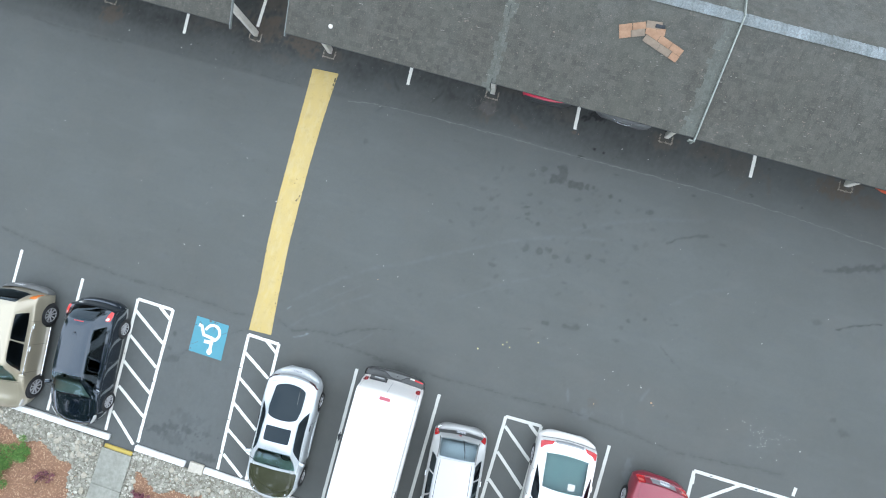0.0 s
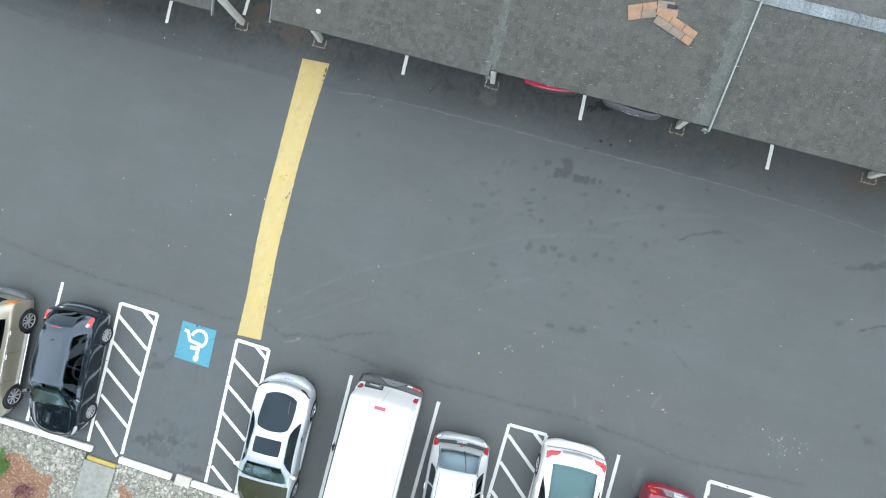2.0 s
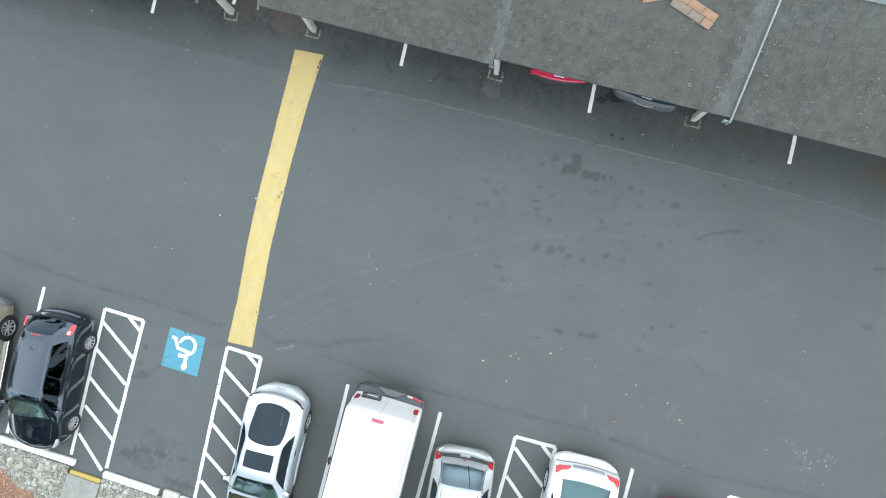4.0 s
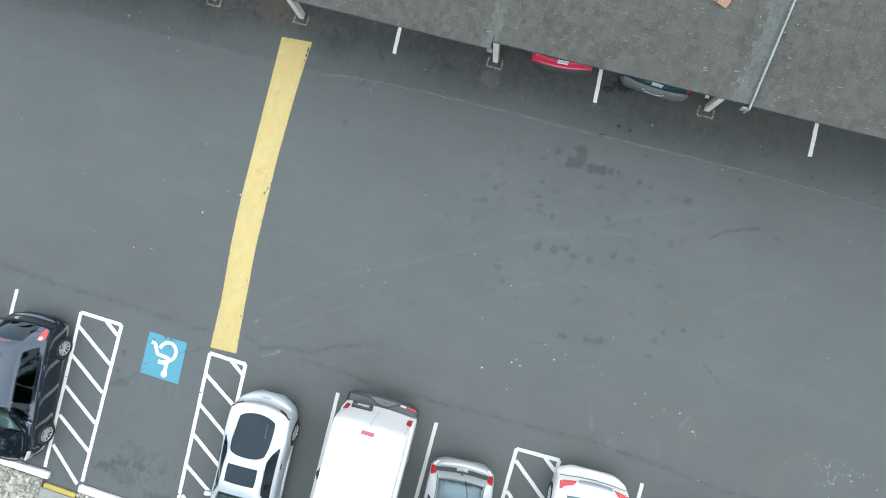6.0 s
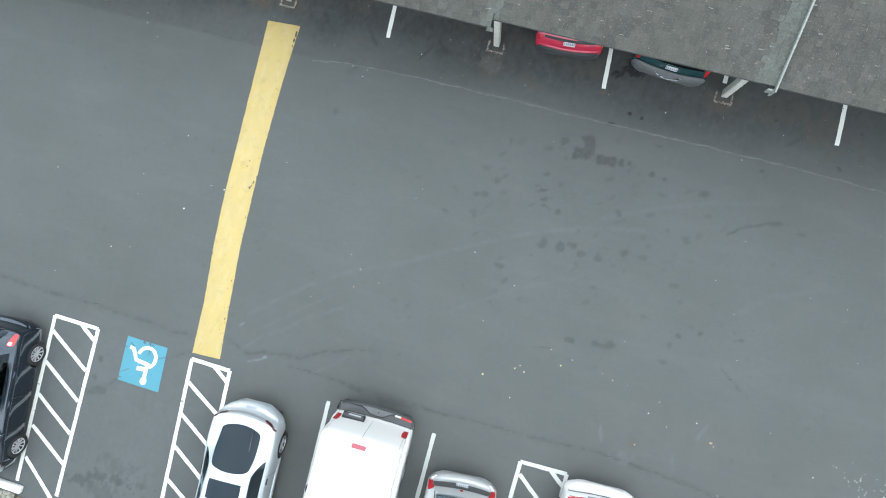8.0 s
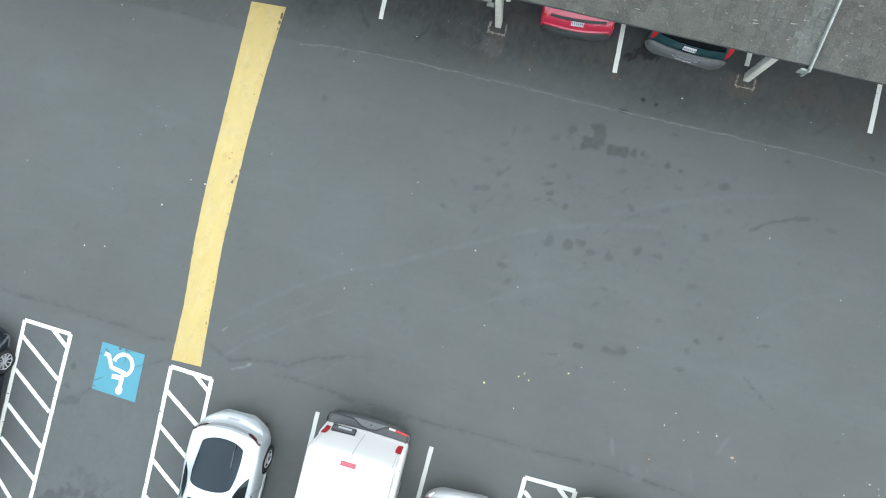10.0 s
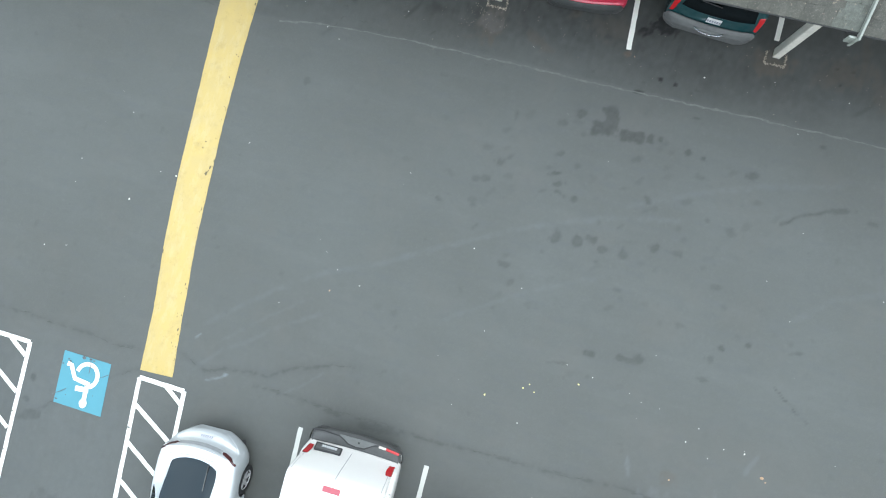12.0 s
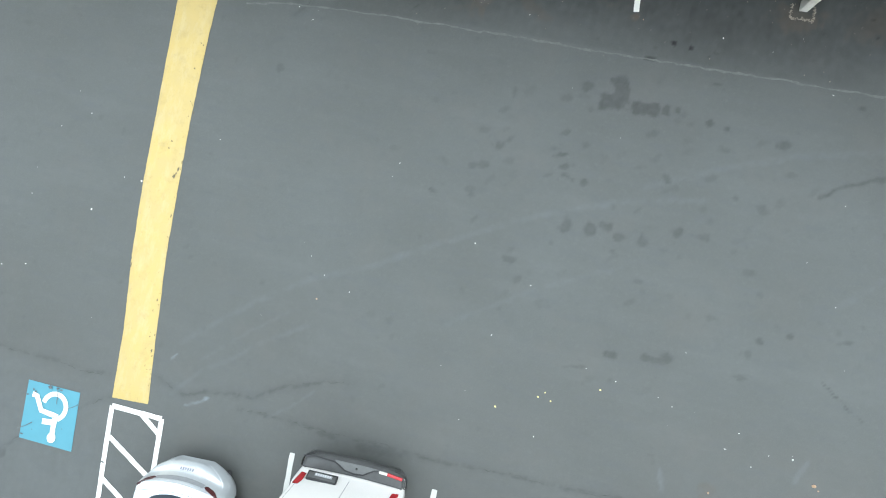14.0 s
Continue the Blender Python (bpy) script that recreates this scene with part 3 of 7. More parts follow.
    # brown dust drifted along the open parking row
    dust = 0.16 * smooth_step((3.6 - gy + 1.4 * (n3 - 0.5)) / 3.0) * np.interp(gx, (-9.0, 1.0, 8.0), (0.35, 0.6, 1.0)) * (0.5 + n1)
    w, h = len(xs), len(ys)
    idx = np.arange(w * h).reshape(h, w)
    faces = np.stack([idx[:-1, :-1], idx[:-1, 1:], idx[1:, 1:], idx[1:, :-1]], -1).reshape(-1, 4)
    me = bpy.data.meshes.new("ground")
    me.vertices.add(w * h)
    swell = 0.006 * (n3 - 0.5) * ((gx > x0) & (gx < x1) & (gy > y0) & (gy < y1))
    me.vertices.foreach_set("co", np.stack([gx, gy, swell - 0.003], -1).ravel())
    me.loops.add(faces.size)
    me.loops.foreach_set("vertex_index", faces.ravel())
    me.polygons.add(len(faces))
    me.polygons.foreach_set("loop_start", np.arange(0, faces.size, 4))
    me.polygons.foreach_set("loop_total", np.full(len(faces), 4))
    me.update(calc_edges=True)
    layer = me.color_attributes.new("wear_and_shade", "FLOAT_COLOR", "POINT")
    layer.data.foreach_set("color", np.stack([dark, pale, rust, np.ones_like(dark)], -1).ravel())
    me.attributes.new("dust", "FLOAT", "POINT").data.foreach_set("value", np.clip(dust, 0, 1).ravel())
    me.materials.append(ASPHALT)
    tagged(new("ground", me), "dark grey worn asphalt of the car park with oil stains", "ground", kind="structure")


make_ground()


def lines_thing(name, label, bands, width=0.10, material=WHITE_LINE, category="road marking", group=""):
    """Painted lines that belong together: each band is a part."""
    root = thing(name, label, category, group=group)
    for k, (a, b) in enumerate(bands):
        part("painted_line", strip_mesh("painted_line", (a, b), width, material, 0.0045 + 0.0007 * (k % 5), 0.004), root)
    return root


def hatch(left, right, foot_left, foot_right, diagonals, corner, label):
    root = thing("hatched_bay", label, "road marking", group="hatched bays")
    k = 0
    for a, b in ((left, foot_left), (right, foot_right), (left, right), *diagonals, corner):
        part("painted_line", strip_mesh("painted_line", (a, b), 0.10, OLD_LINE if left[0] > 3 else WHITE_LINE, 0.0045 + 0.0007 * k, 0.004), root)
        k += 1
    return root


hatch((-3.99, -0.04), (-2.70, -0.04), (-3.66, -4.50), (-2.47, -4.55),
      [((-3.93, -0.43), (-2.69, -1.20)), ((-3.86, -1.27), (-2.66, -2.02)), ((-3.79, -2.15), (-2.60, -2.90)), ((-3.70, -2.98), (-2.54, -3.70)), ((-3.62, -3.83), (-2.59, -4.66))],
      ((-3.18, -0.06), (-2.72, -0.36)), "white hatched access bay painted on the asphalt")
hatch((0.04, -0.06), (1.12, -0.06), (0.40, -4.55), (1.42, -4.58),
      [((0.13, -0.66), (1.12, -1.24)), ((0.18, -1.49), (1.18, -2.11)), ((0.26, -2.34), (1.24, -2.96)), ((0.33, -3.21), (1.32, -3.79)), ((0.44, -4.02), (1.26, -4.55))],
      ((0.70, -0.08), (1.12, -0.36)), "white hatched bay beside the silver coupe")
hatch((8.92, -0.06), (10.08, -0.02), (8.90, -4.50), (10.10, -4.50),
      [((8.98, -0.36), (10.03, -1.18)), ((8.97, -1.20), (10.03, -2.08)), ((8.95, -2.10), (10.05, -2.98)), ((8.93, -3.0), (10.06, -3.88))],
      ((9.70, -0.06), (10.06, -0.34)), "white hatched bay beside the white saloon car")
hatch((14.97, 0.10), (18.0, 0.14), (15.08, -4.5), (18.2, -4.5),
      [((16.41, 0.10), (15.03, -0.95)), ((17.75, 0.12), (15.05, -1.95)), ((18.02, -0.70), (15.06, -2.95))],
      ((14.99, -0.05), (15.02, -0.3)), "wide white hatched bay on the asphalt")
stall = "white painted line between parking stalls"
for a, b in (((-8.50, 0.36), (-8.2, -4.5)), ((-6.08, 0.05), (-5.82, -4.5)), ((3.86, -0.05), (4.02, -4.5)), ((6.68, -0.03), (6.73, -4.5)), ((12.28, 0.05), (12.28, -4.5))):
    lines_thing("stall_line", stall, [(a, b)], material=OLD_LINE if a[0] > 3 else WHITE_LINE, group="stall lines")
lines_thing("stall_line", "short faded white line stub on the asphalt", [((18.02, 0.54), (18.0, 0.27))], material=OLD_LINE, group="stall lines")
for a, b in (((-5.37, 9.14), (-5.66, 12.6)), ((-2.91, 10.05), (-2.95, 13.0)), ((2.70, 9.48), (2.5, 13.0)), ((8.46, 9.52), (8.2, 13.0)), ((14.24, 9.52), (14.1, 13.0)), ((-0.32, 10.5), (-0.4, 13)), ((11.3, 10.38), (11.25, 13.0)), ((5.6, 10.6), (5.5, 13.0)), ((17.1, 10.5), (17.0, 13.0))):
    lines_thing("carport_line", "white painted stall line running under the carport", [(a, b)], 0.105, group="carport stall lines")


def make_line_scuff():
    """A black tyre smear across the stall line beside the van."""
    rng = random.Random(91)
    verts = [(3.945 + 0.055 * rng.uniform(0.5, 1.2) * math.cos(a), -2.31 + 0.17 * rng.uniform(0.45, 1.1) * math.sin(a), 0.0095) for a in np.linspace(0, 2 * math.pi, 29)[:-1]]
    tagged(new("tyre_smear", mesh_from("tyre_smear", verts, [tuple(range(28))], CRACK)), "black tyre smear across a white stall line", "tyre mark")


make_line_scuff()


def line_nicks():
    """Where cracks and tyres have broken the painted lines."""
    rng = random.Random(92)
    for x, y, w, l in ((0.10, -1.18, 0.055, 0.022), (0.32, -4.02, 0.055, 0.03), (0.24, -2.9, 0.04, 0.014), (-2.66, -1.62, 0.05, 0.02), (-2.6, -2.5, 0.04, 0.015), (-3.74, -2.6, 0.045, 0.018), (-3.86, -1.9, 0.04, 0.016), (15.5, 0.1, 0.06, 0.02), (16.9, 0.12, 0.05, 0.03), (1.24, -2.6, 0.04, 0.016), (4.0, -1.2, 0.03, 0.02), (8.93, -2.2, 0.04, 0.015)):
        pts = [(x + w * rng.uniform(0.5, 1.1) * math.cos(a), y + l * rng.uniform(0.4, 1.2) * math.sin(a), 0.0125) for a in np.linspace(0, 2 * math.pi, 14)[:-1]]
        tagged(new("worn_nick", mesh_from("worn_nick", pts, [tuple(range(13))], NICK)), "small dark worn nick in a painted line", "worn paint", "worn nicks")


line_nicks()


def wander(points, step, sway, seed):
    """A line through places that strays to both sides like a crack."""
    rng, out = random.Random(seed), []
    drift = 0.0
    for (ax, ay), (bx, by) in zip(points[:-1], points[1:]):
        n = max(1, int(math.hypot(bx - ax, by - ay) / step))
        for i in range(n):
            drift = 0.75 * drift + rng.uniform(-sway, sway)
            out.append((ax + (bx - ax) * i / n + rng.uniform(-0.3, 0.3) * step, ay + (by - ay) * i / n + drift))
    out.append(points[-1])
    return out


def crack(name, label, points, width, material, z, seed, step=0.10, sway=0.016, gaps=False):
    """A crack in broken lengths, one mesh."""
    rng = random.Random(seed + 500)
    line = wander(points, step, sway, seed)
    me = strip_mesh(name, line, width, material, z, width * 0.42)
    bm = bmesh.new()
    bm.from_mesh(me)
    run, keep, gone = 0, True, []
    for f in bm.faces:
        if run <= 0:
            keep = not keep if gaps else True
            run = rng.randint(3, 13) if keep else rng.randint(2, 12)
        run -= 1
        if not keep:
            gone.append(f)
    bmesh.ops.delete(bm, geom=gone, context="FACES")
    bm.to_mesh(me)
    bm.free()
    return tagged(new(name, me), label, "crack", kind="structure")


crack("pavement_seam", "pale raised joint between two asphalt layers", [(0.9, 8.42), (1.7, 8.53), (3.0, 8.60), (5.74, 8.66), (8.9, 8.67), (11.9, 8.71), (13.6, 8.74), (16.0, 8.65), (19.0, 8.45)], 0.032, SEAM, 0.004, 3)
for k, line in enumerate(CRACKS):
    crack("asphalt_crack", "thin dark crack wandering across the asphalt", line, 0.011, FAINT_CRACK, 0.0035, 20 + k, 0.06, 0.03, True)


# ---- the speed bump, the blue sign and the kerb ----
def make_speed_bump():
    rows = ((0.10, 0.00, 0.77), (1.5, -0.09, 0.61), (3.0, -0.28, 0.45), (4.4, -0.39, 0.365), (5.8, -0.45, 0.30), (7.3, -0.52, 0.275), (8.4, -0.565, 0.285), (9.16, -0.60, 0.31))
    ys = np.linspace(0.10, 9.16, 80)
    left = np.interp(ys, [r[0] for r in rows], [r[1] for r in rows])
    right = np.interp(ys, [r[0] for r in rows], [r[2] for r in rows])
    n = 13
    verts, faces = [], []
    rng = random.Random(5)
    for i, y in enumerate(ys):
        ends = min(1.0, min(y - 0.10, 9.16 - y) / 0.25 + 0.08)
        a, b = left[i] + rng.uniform(-0.004, 0.004), right[i] + rng.uniform(-0.006, 0.004)
        for j in range(n):
            u = j / (n - 1)
            lift = 0.055 * (1 - (2 * u - 1) ** 2) * ends
            verts.append((a + (b - a) * u, y + (0.06 * u if i else 0.05 * u), 0.005 + lift))
    for i in range(len(ys) - 1):
        for j in range(n - 1):
            k = i * n + j
            faces.append((k, k + 1, k + n + 1, k + n))
    CHIP = plain("worn_paint_chip", (0.10, 0.085, 0.050), 0.9, vary=0.4)
    m = Mat("yellow_bump_paint", 0.65)
    big, small = m.noise(1.6, 5.0), m.noise(16.0, 6.0, 0.75)
    c = m.mix(m.ramp(big, (0.35, 0.0), (0.7, 0.7)), (0.460, 0.338, 0.112), (0.405, 0.314, 0.140))
    c = m.mix(m.ramp(m.noise(5.0, 5.0, 0.7, (1.0, 0.35, 1.0)), (0.48, 0.0), (0.68, 0.55)), c, (0.475, 0.382, 0.195))
    c = m.mix(m.ramp(m.noise(3.0, 6.0, 0.75), (0.54, 0.0), (0.70, 0.45)), c, (0.30, 0.225, 0.085))
    c = m.mix(m.ramp(small, (0.60, 0.0), (0.70, 0.45)), c, (0.17, 0.135, 0.07))
    m.paint(c).bump(m.noise(200.0, 2.0), 0.3, 0.004)
    ob = new("speed_bump", mesh_from("speed_bump", verts, faces, m.mat, True))
    tagged(ob, "long low yellow painted speed bump with chipped edges", "speed bump")

    def top(x, y):
        a, b = float(np.interp(y, ys, left)), float(np.interp(y, ys, right))
        u = min(1.0, max(0.0, (x - a) / (b - a)))
        return 0.008 + 0.055 * (1 - (2 * u - 1) ** 2)

    def chip(x, y, w, l):
        pts = [(x + w * rng.uniform(0.4, 1.0) * math.cos(q), y + l * rng.uniform(0.4, 1.0) * math.sin(q)) for q in np.linspace(0, 2 * math.pi, 9)[:-1]]
        part("paint_chip", mesh_from("paint_chip", [(px, py, top(px, py)) for px, py in pts], [tuple(range(8))], CHIP), ob, "bare dark chip in the paint")
    # bare tarmac showing where the paint has chipped off, most along one edge
    for x, y, w, l in ((0.27, 8.98, 0.045, 0.10), (0.26, 8.80, 0.035, 0.08), (0.26, 8.64, 0.022, 0.06), (0.02, 5.22, 0.03, 0.022), (0.05, 5.37, 0.03, 0.018), (0.33, 5.01, 0.012, 0.05), (0.29, 4.84, 0.022, 0.07), (0.245, 4.68, 0.030, 0.07), (0.27, 4.75, 0.018, 0.05), (0.33, 6.02, 0.016, 0.05),
                       (0.32, 5.62, 0.014, 0.05), (0.16, 6.9, 0.012, 0.03), (0.22, 7.4, 0.01, 0.03), (0.36, 3.9, 0.014, 0.05), (-0.26, 2.9, 0.012, 0.03), (-0.24, 2.75, 0.02, 0.08), (0.48, 2.2, 0.014, 0.05), (0.60, 1.2, 0.018, 0.06)):
        chip(x, y, w, l)
    for k in range(46):
        y = rng.choice((rng.uniform(0.3, 9.0), rng.uniform(3.5, 8.9), rng.uniform(0.4, 4.0)))
        chip(float(np.interp(y, ys, right)) - rng.choice((rng.uniform(0.0, 0.03), rng.uniform(0.02, 0.14))), y, rng.uniform(0.004, 0.012), rng.uniform(0.008, 0.030))


make_speed_bump()


def make_blue_sign():
    """The painted wheelchair sign, upright as seen from the kerb side turned about."""
    root = thing("accessible_parking_sign", "blue painted square with a white wheelchair symbol on asphalt", "road marking", pose(-1.22, -0.56, 0))
    part("square", mesh_from("square", [(-0.62, 0.583, 0.005), (-0.548, -0.593, 0.005), (0.630, -0.597, 0.005), (0.535, 0.584, 0.005)], [(0, 1, 2, 3)], BLUE_LINE), root, "light blue painted square")

    def band(points, w, name):
        part(name, strip_mesh(name, points, w, WHITE_LINE, 0.0085 + 0.0008 * len(name)), root, "white painted stroke")
    arc = [(0.067 + 0.248 * math.cos(a), 0.185 + 0.258 * math.sin(a)) for a in np.linspace(radians(-62), radians(172), 26)]
    band(arc, 0.095, "wheel_arc")
    band([(-0.46, 0.325), (-0.355, 0.315), (-0.20, 0.052), (0.13, 0.015)], 0.105, "leg_stroke")
    band([(-0.125, -0.150), (0.19, -0.118)], 0.115, "arm_stroke")
    band([(0.135, 0.06), (0.134, -0.14), (0.148, -0.36)], 0.105, "back_stroke")
    part("head_dot", mesh_from("head_dot", [(0.150 + 0.092 * math.cos(a), -0.425 + 0.105 * math.sin(a), 0.0215) for a in np.linspace(0, 2 * math.pi, 19)[:-1]], [tuple(range(18))], WHITE_LINE), root, "white painted dot")
    SCUFF = plain("paint_scuff", (0.10, 0.11, 0.115), 0.9, vary=0.3)
    rng = random.Random(77)
    for x, y, r in ((-0.455, 0.43, 0.022), (-0.40, 0.40, 0.03), (-0.10, 0.56, 0.05), (0.05, 0.565, 0.04), (0.14, 0.54, 0.03), (-0.56, 0.30, 0.025), (0.17, 0.02, 0.016), (0.10, -0.02, 0.014), (-0.50, -0.50, 0.03), (-0.3, -0.36, 0.012), (0.33, -0.2, 0.012), (0.24, 0.35, 0.012)):
        pts = [(x + 1.4 * r * rng.uniform(0.3, 1.0) * math.cos(q), y + r * rng.uniform(0.3, 1.0) * math.sin(q), 0.023) for q in np.linspace(0, 2 * math.pi, 10)[:-1]]
        part("paint_scuff", mesh_from("paint_scuff", pts, [tuple(range(9))], SCUFF), root, "dark worn spot in the paint")
    for pts in ([(-0.62, -0.42), (-0.45, -0.32), (-0.33, -0.22)], [(0.35, 0.22), (0.45, 0.27), (0.56, 0.35)], [(0.06, 0.55), (0.09, 0.40), (0.10, 0.25)]):
        part("paint_crack", strip_mesh("paint_crack", pts, 0.012, SCUFF, 0.023, 0.004), root, "thin crack through the paint")


make_blue_sign()


def kerb(name, x0, x1, y, label, material, w=0.19, h=0.13, group="kerbs", y1=None):
    y1 = y if y1 is None else y1
    turn = math.degrees(math.atan2(y1 - y, x1 - x0))
    ob = new(name, box_mesh(name, (math.hypot(x1 - x0, y1 - y), w, h), material, 0.03, (0, 0, h / 2 - 0.004), 3))
    ob.matrix_world = pose((x0 + x1) / 2, (y + y1) / 2, 0, 0, 0, turn)
    return tagged(ob, label, "kerb", group, "structure")


kerb("kerb_1", -14.0, -3.42, -4.75, "white painted concrete kerb beside the stone bed", KERB_WHITE, y1=-4.66)
kerb("kerb_2", -2.46, -0.68, -4.70, "white painted concrete kerb beside the walkway", KERB_WHITE)
kerb("kerb_3", 0.0, 24.0, -4.68, "white painted concrete kerb along the parking stalls", KERB_WHITE)
kerb("kerb_4", -3.50, -2.50, -4.95, "yellow painted kerb edge at the walkway", YELLOW_LINE, 0.13, 0.09)
tagged(new("kerb_block", box_mesh("kerb_block", (0.50, 0.33, 0.12), BEIGE_BLOCK, 0.03, (-0.28, -4.71, 0.056))), "pale broken concrete block between two kerbs", "kerb block", kind="structure")



# ---- the carports ----
EAVE_Y, EAVE_Z, RIDGE_Y, SLOPE = 9.23, 2.97, 12.10, 0.42
COS = 1 / math.sqrt(1 + SLOPE * SLOPE)


def roof_pose(x, y, lift, back=False):
    """A place on a slope: x along the eave, y in plan, lift off the boards."""
    z = EAVE_Z + SLOPE * (y - EAVE_Y) if not back else EAVE_Z + SLOPE * (2 * RIDGE_Y - y - EAVE_Y)
    tilt = math.degrees(math.atan(SLOPE)) * (-1 if back else 1)
    return pose(x, y, z, tilt, 0, 0) @ Matrix.Translation((0, 0, lift))


def shingle_box(w, l, t):
    """One shingle tab, its butt end thick towards the eave: 5 faces."""
    v = [(-w / 2, 0, t), (w / 2, 0, t), (w / 2, l, t * 0.35), (-w / 2, l, t * 0.35), (-w / 2, 0, 0), (w / 2, 0, 0), (w / 2, l, 0), (-w / 2, l, 0)]
    f = [(0, 1, 2, 3), (4, 5, 1, 0), (5, 6, 2, 1), (7, 4, 0, 3)]
    return v, f


def roof_section(name, x0, x1, drop, label, near=None, seams=(), dy=0.0):
    """A gabled carport roof: boards, shingles in courses, ridge caps."""
    root = thing(name, label, "carport roof")
    half = RIDGE_Y - EAVE_Y + dy
    ez = EAVE_Z - drop - SLOPE * dy
    rz = EAVE_Z + SLOPE * (RIDGE_Y - EAVE_Y) - drop
    y0, y2 = EAVE_Y - dy, 2 * RIDGE_Y - EAVE_Y + dy
    t = 0.03
    prof = [(y0, ez), (RIDGE_Y, rz), (y2, ez), (y2, ez - t), (RIDGE_Y, rz - t), (y0, ez - t)]
    verts = [(x, y, z - 0.012) for x in (x0, x1) for y, z in prof]
    faces = [(0, 6, 7, 1), (1, 7, 8, 2), (2, 8, 9, 3), (3, 9, 10, 4), (4, 10, 11, 5), (5, 11, 6, 0), (0, 1, 4, 5), (1, 2, 3, 4), (7, 6, 11, 10), (8, 7, 10, 9)]
    part("deck", mesh_from("deck", verts, faces, DECK), root, "dark roof boards")
    part("fascia", box_mesh("fascia", (x1 - x0, 0.02, 0.03), DECK, 0.005, ((x0 + x1) / 2, y0 + 0.004, ez - 0.03)), root, "dark edge board along the eave")
    rng = random.Random(int(abs(x0) * 100) + 3)
    expo, rows = 0.124, int(half / COS / 0.124) + 1
    rv, rf, sv, sf = [], [], [], []
    shared = {}
    count = 0
    for back in (False, True):
        for r in range(rows):
            s = r * expo
            if s * COS > half - 0.02:
                break
            x = x0 - rng.uniform(0, 0.25)
            while x < x1 - 0.02:
                w = rng.choice((0.10, 0.13, 0.16, 0.19))
                a, b = max(x, x0), min(x + w, x1)
                x += w
                if b - a < 0.03:
                    continue
                y = y0 + s * COS if not back else y2 - s * COS
                z = ez + SLOPE * s * COS
                thick = rng.choice((0.004, 0.006, 0.009))
                turn = 0 if not back else math.pi
                m = Matrix.Translation(((a + b) / 2, y + rng.uniform(-0.006, 0.006), z)) @ Matrix.Rotation(turn, 4, "Z") @ Matrix.Rotation(math.atan(SLOPE), 4, "X")
                seam = any(abs((a + b) / 2 - sx) < sw for sx, sw in seams)
                is_part = near and not back and not seam and near[0] <= (a + b) / 2 <= near[1] and y < near[2] and count < 300
                if is_part:
                    key = (round(b - a, 2), thick)
                    if key not in shared:
                        v, f = shingle_box(key[0] - 0.0015, expo + 0.02, thick)
                        shared[key] = mesh_from("shingle", v, f, SHINGLE)
                    part("shingle", shared[key], root, "", m)
                    count += 1
                    continue
                v, f = shingle_box(b - a - 0.0015, expo + 0.02, thick + (0.004 if seam else 0))
                tv, tf = (sv, sf) if seam else (rv, rf)
                k = len(tv)
                tv += [m @ Vector(q) for q in v]
                tf += [tuple(i + k for i in q) for q in f]
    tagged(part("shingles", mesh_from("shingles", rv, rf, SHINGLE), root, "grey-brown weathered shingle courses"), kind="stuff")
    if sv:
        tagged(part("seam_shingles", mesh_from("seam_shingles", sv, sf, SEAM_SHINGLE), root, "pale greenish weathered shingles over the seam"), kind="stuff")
    # each cap is one folded shingle, lapped over the last
    cv, cf = [], []
    x = x0
    fold = [(-0.150, -0.064), (-0.075, -0.026), (-0.03, -0.006), (0.0, 0.0), (0.03, -0.006), (0.075, -0.026), (0.150, -0.064)]
    while x < x1 - 0.02:
        w, k, lean = min(0.14, x1 - x), len(cv), rng.uniform(-0.006, 0.006)
        for a, lift in ((x, 0.045), (x + w + 0.02, 0.034)):
            cv += [(a, RIDGE_Y + u * (1 + 4 * lean) + lean, rz + v + lift) for u, v in fold]
        cv += [(x, RIDGE_Y + u * (1 + 4 * lean) + lean, rz + v + 0.030) for u, v in fold]
        cf += [(k + q, k + q + 7, k + q + 8, k + q + 1) for q in range(6)] + [(k + q, k + q + 1, k + q + 15, k + q + 14) for q in range(6)]
        x += 0.14
    tagged(part("ridge_caps", mesh_from("ridge_caps", cv, cf, RIDGE_CAP), root, "pale blue-grey weathered ridge caps"), kind="stuff")
    return root, ez, rz


upper, ez1, rz1 = roof_section("carport_roof", 5.60, 11.36, 0.0, "grey shingled gable roof of a long carport", (8.6, 11.0, 10.45), ((5.66, 0.07), (11.16, 0.21)))
next_roof, ez0, rz0 = roof_section("carport_roof", -0.52, 5.60, 0.0, "grey shingled carport roof with a longer eave and a vent", None, ((5.54, 0.08),), 0.145)
lower, ez2, rz2 = roof_section("carport_roof", 11.20, 24.0, 0.05, "grey shingled carport roof stepping slightly lower", None, ())
left, ez3, rz3 = roof_section("carport_roof", -15.0, -2.22, 0.02, "grey shingled gable roof of the neighbouring carport", None, (), 0.30)


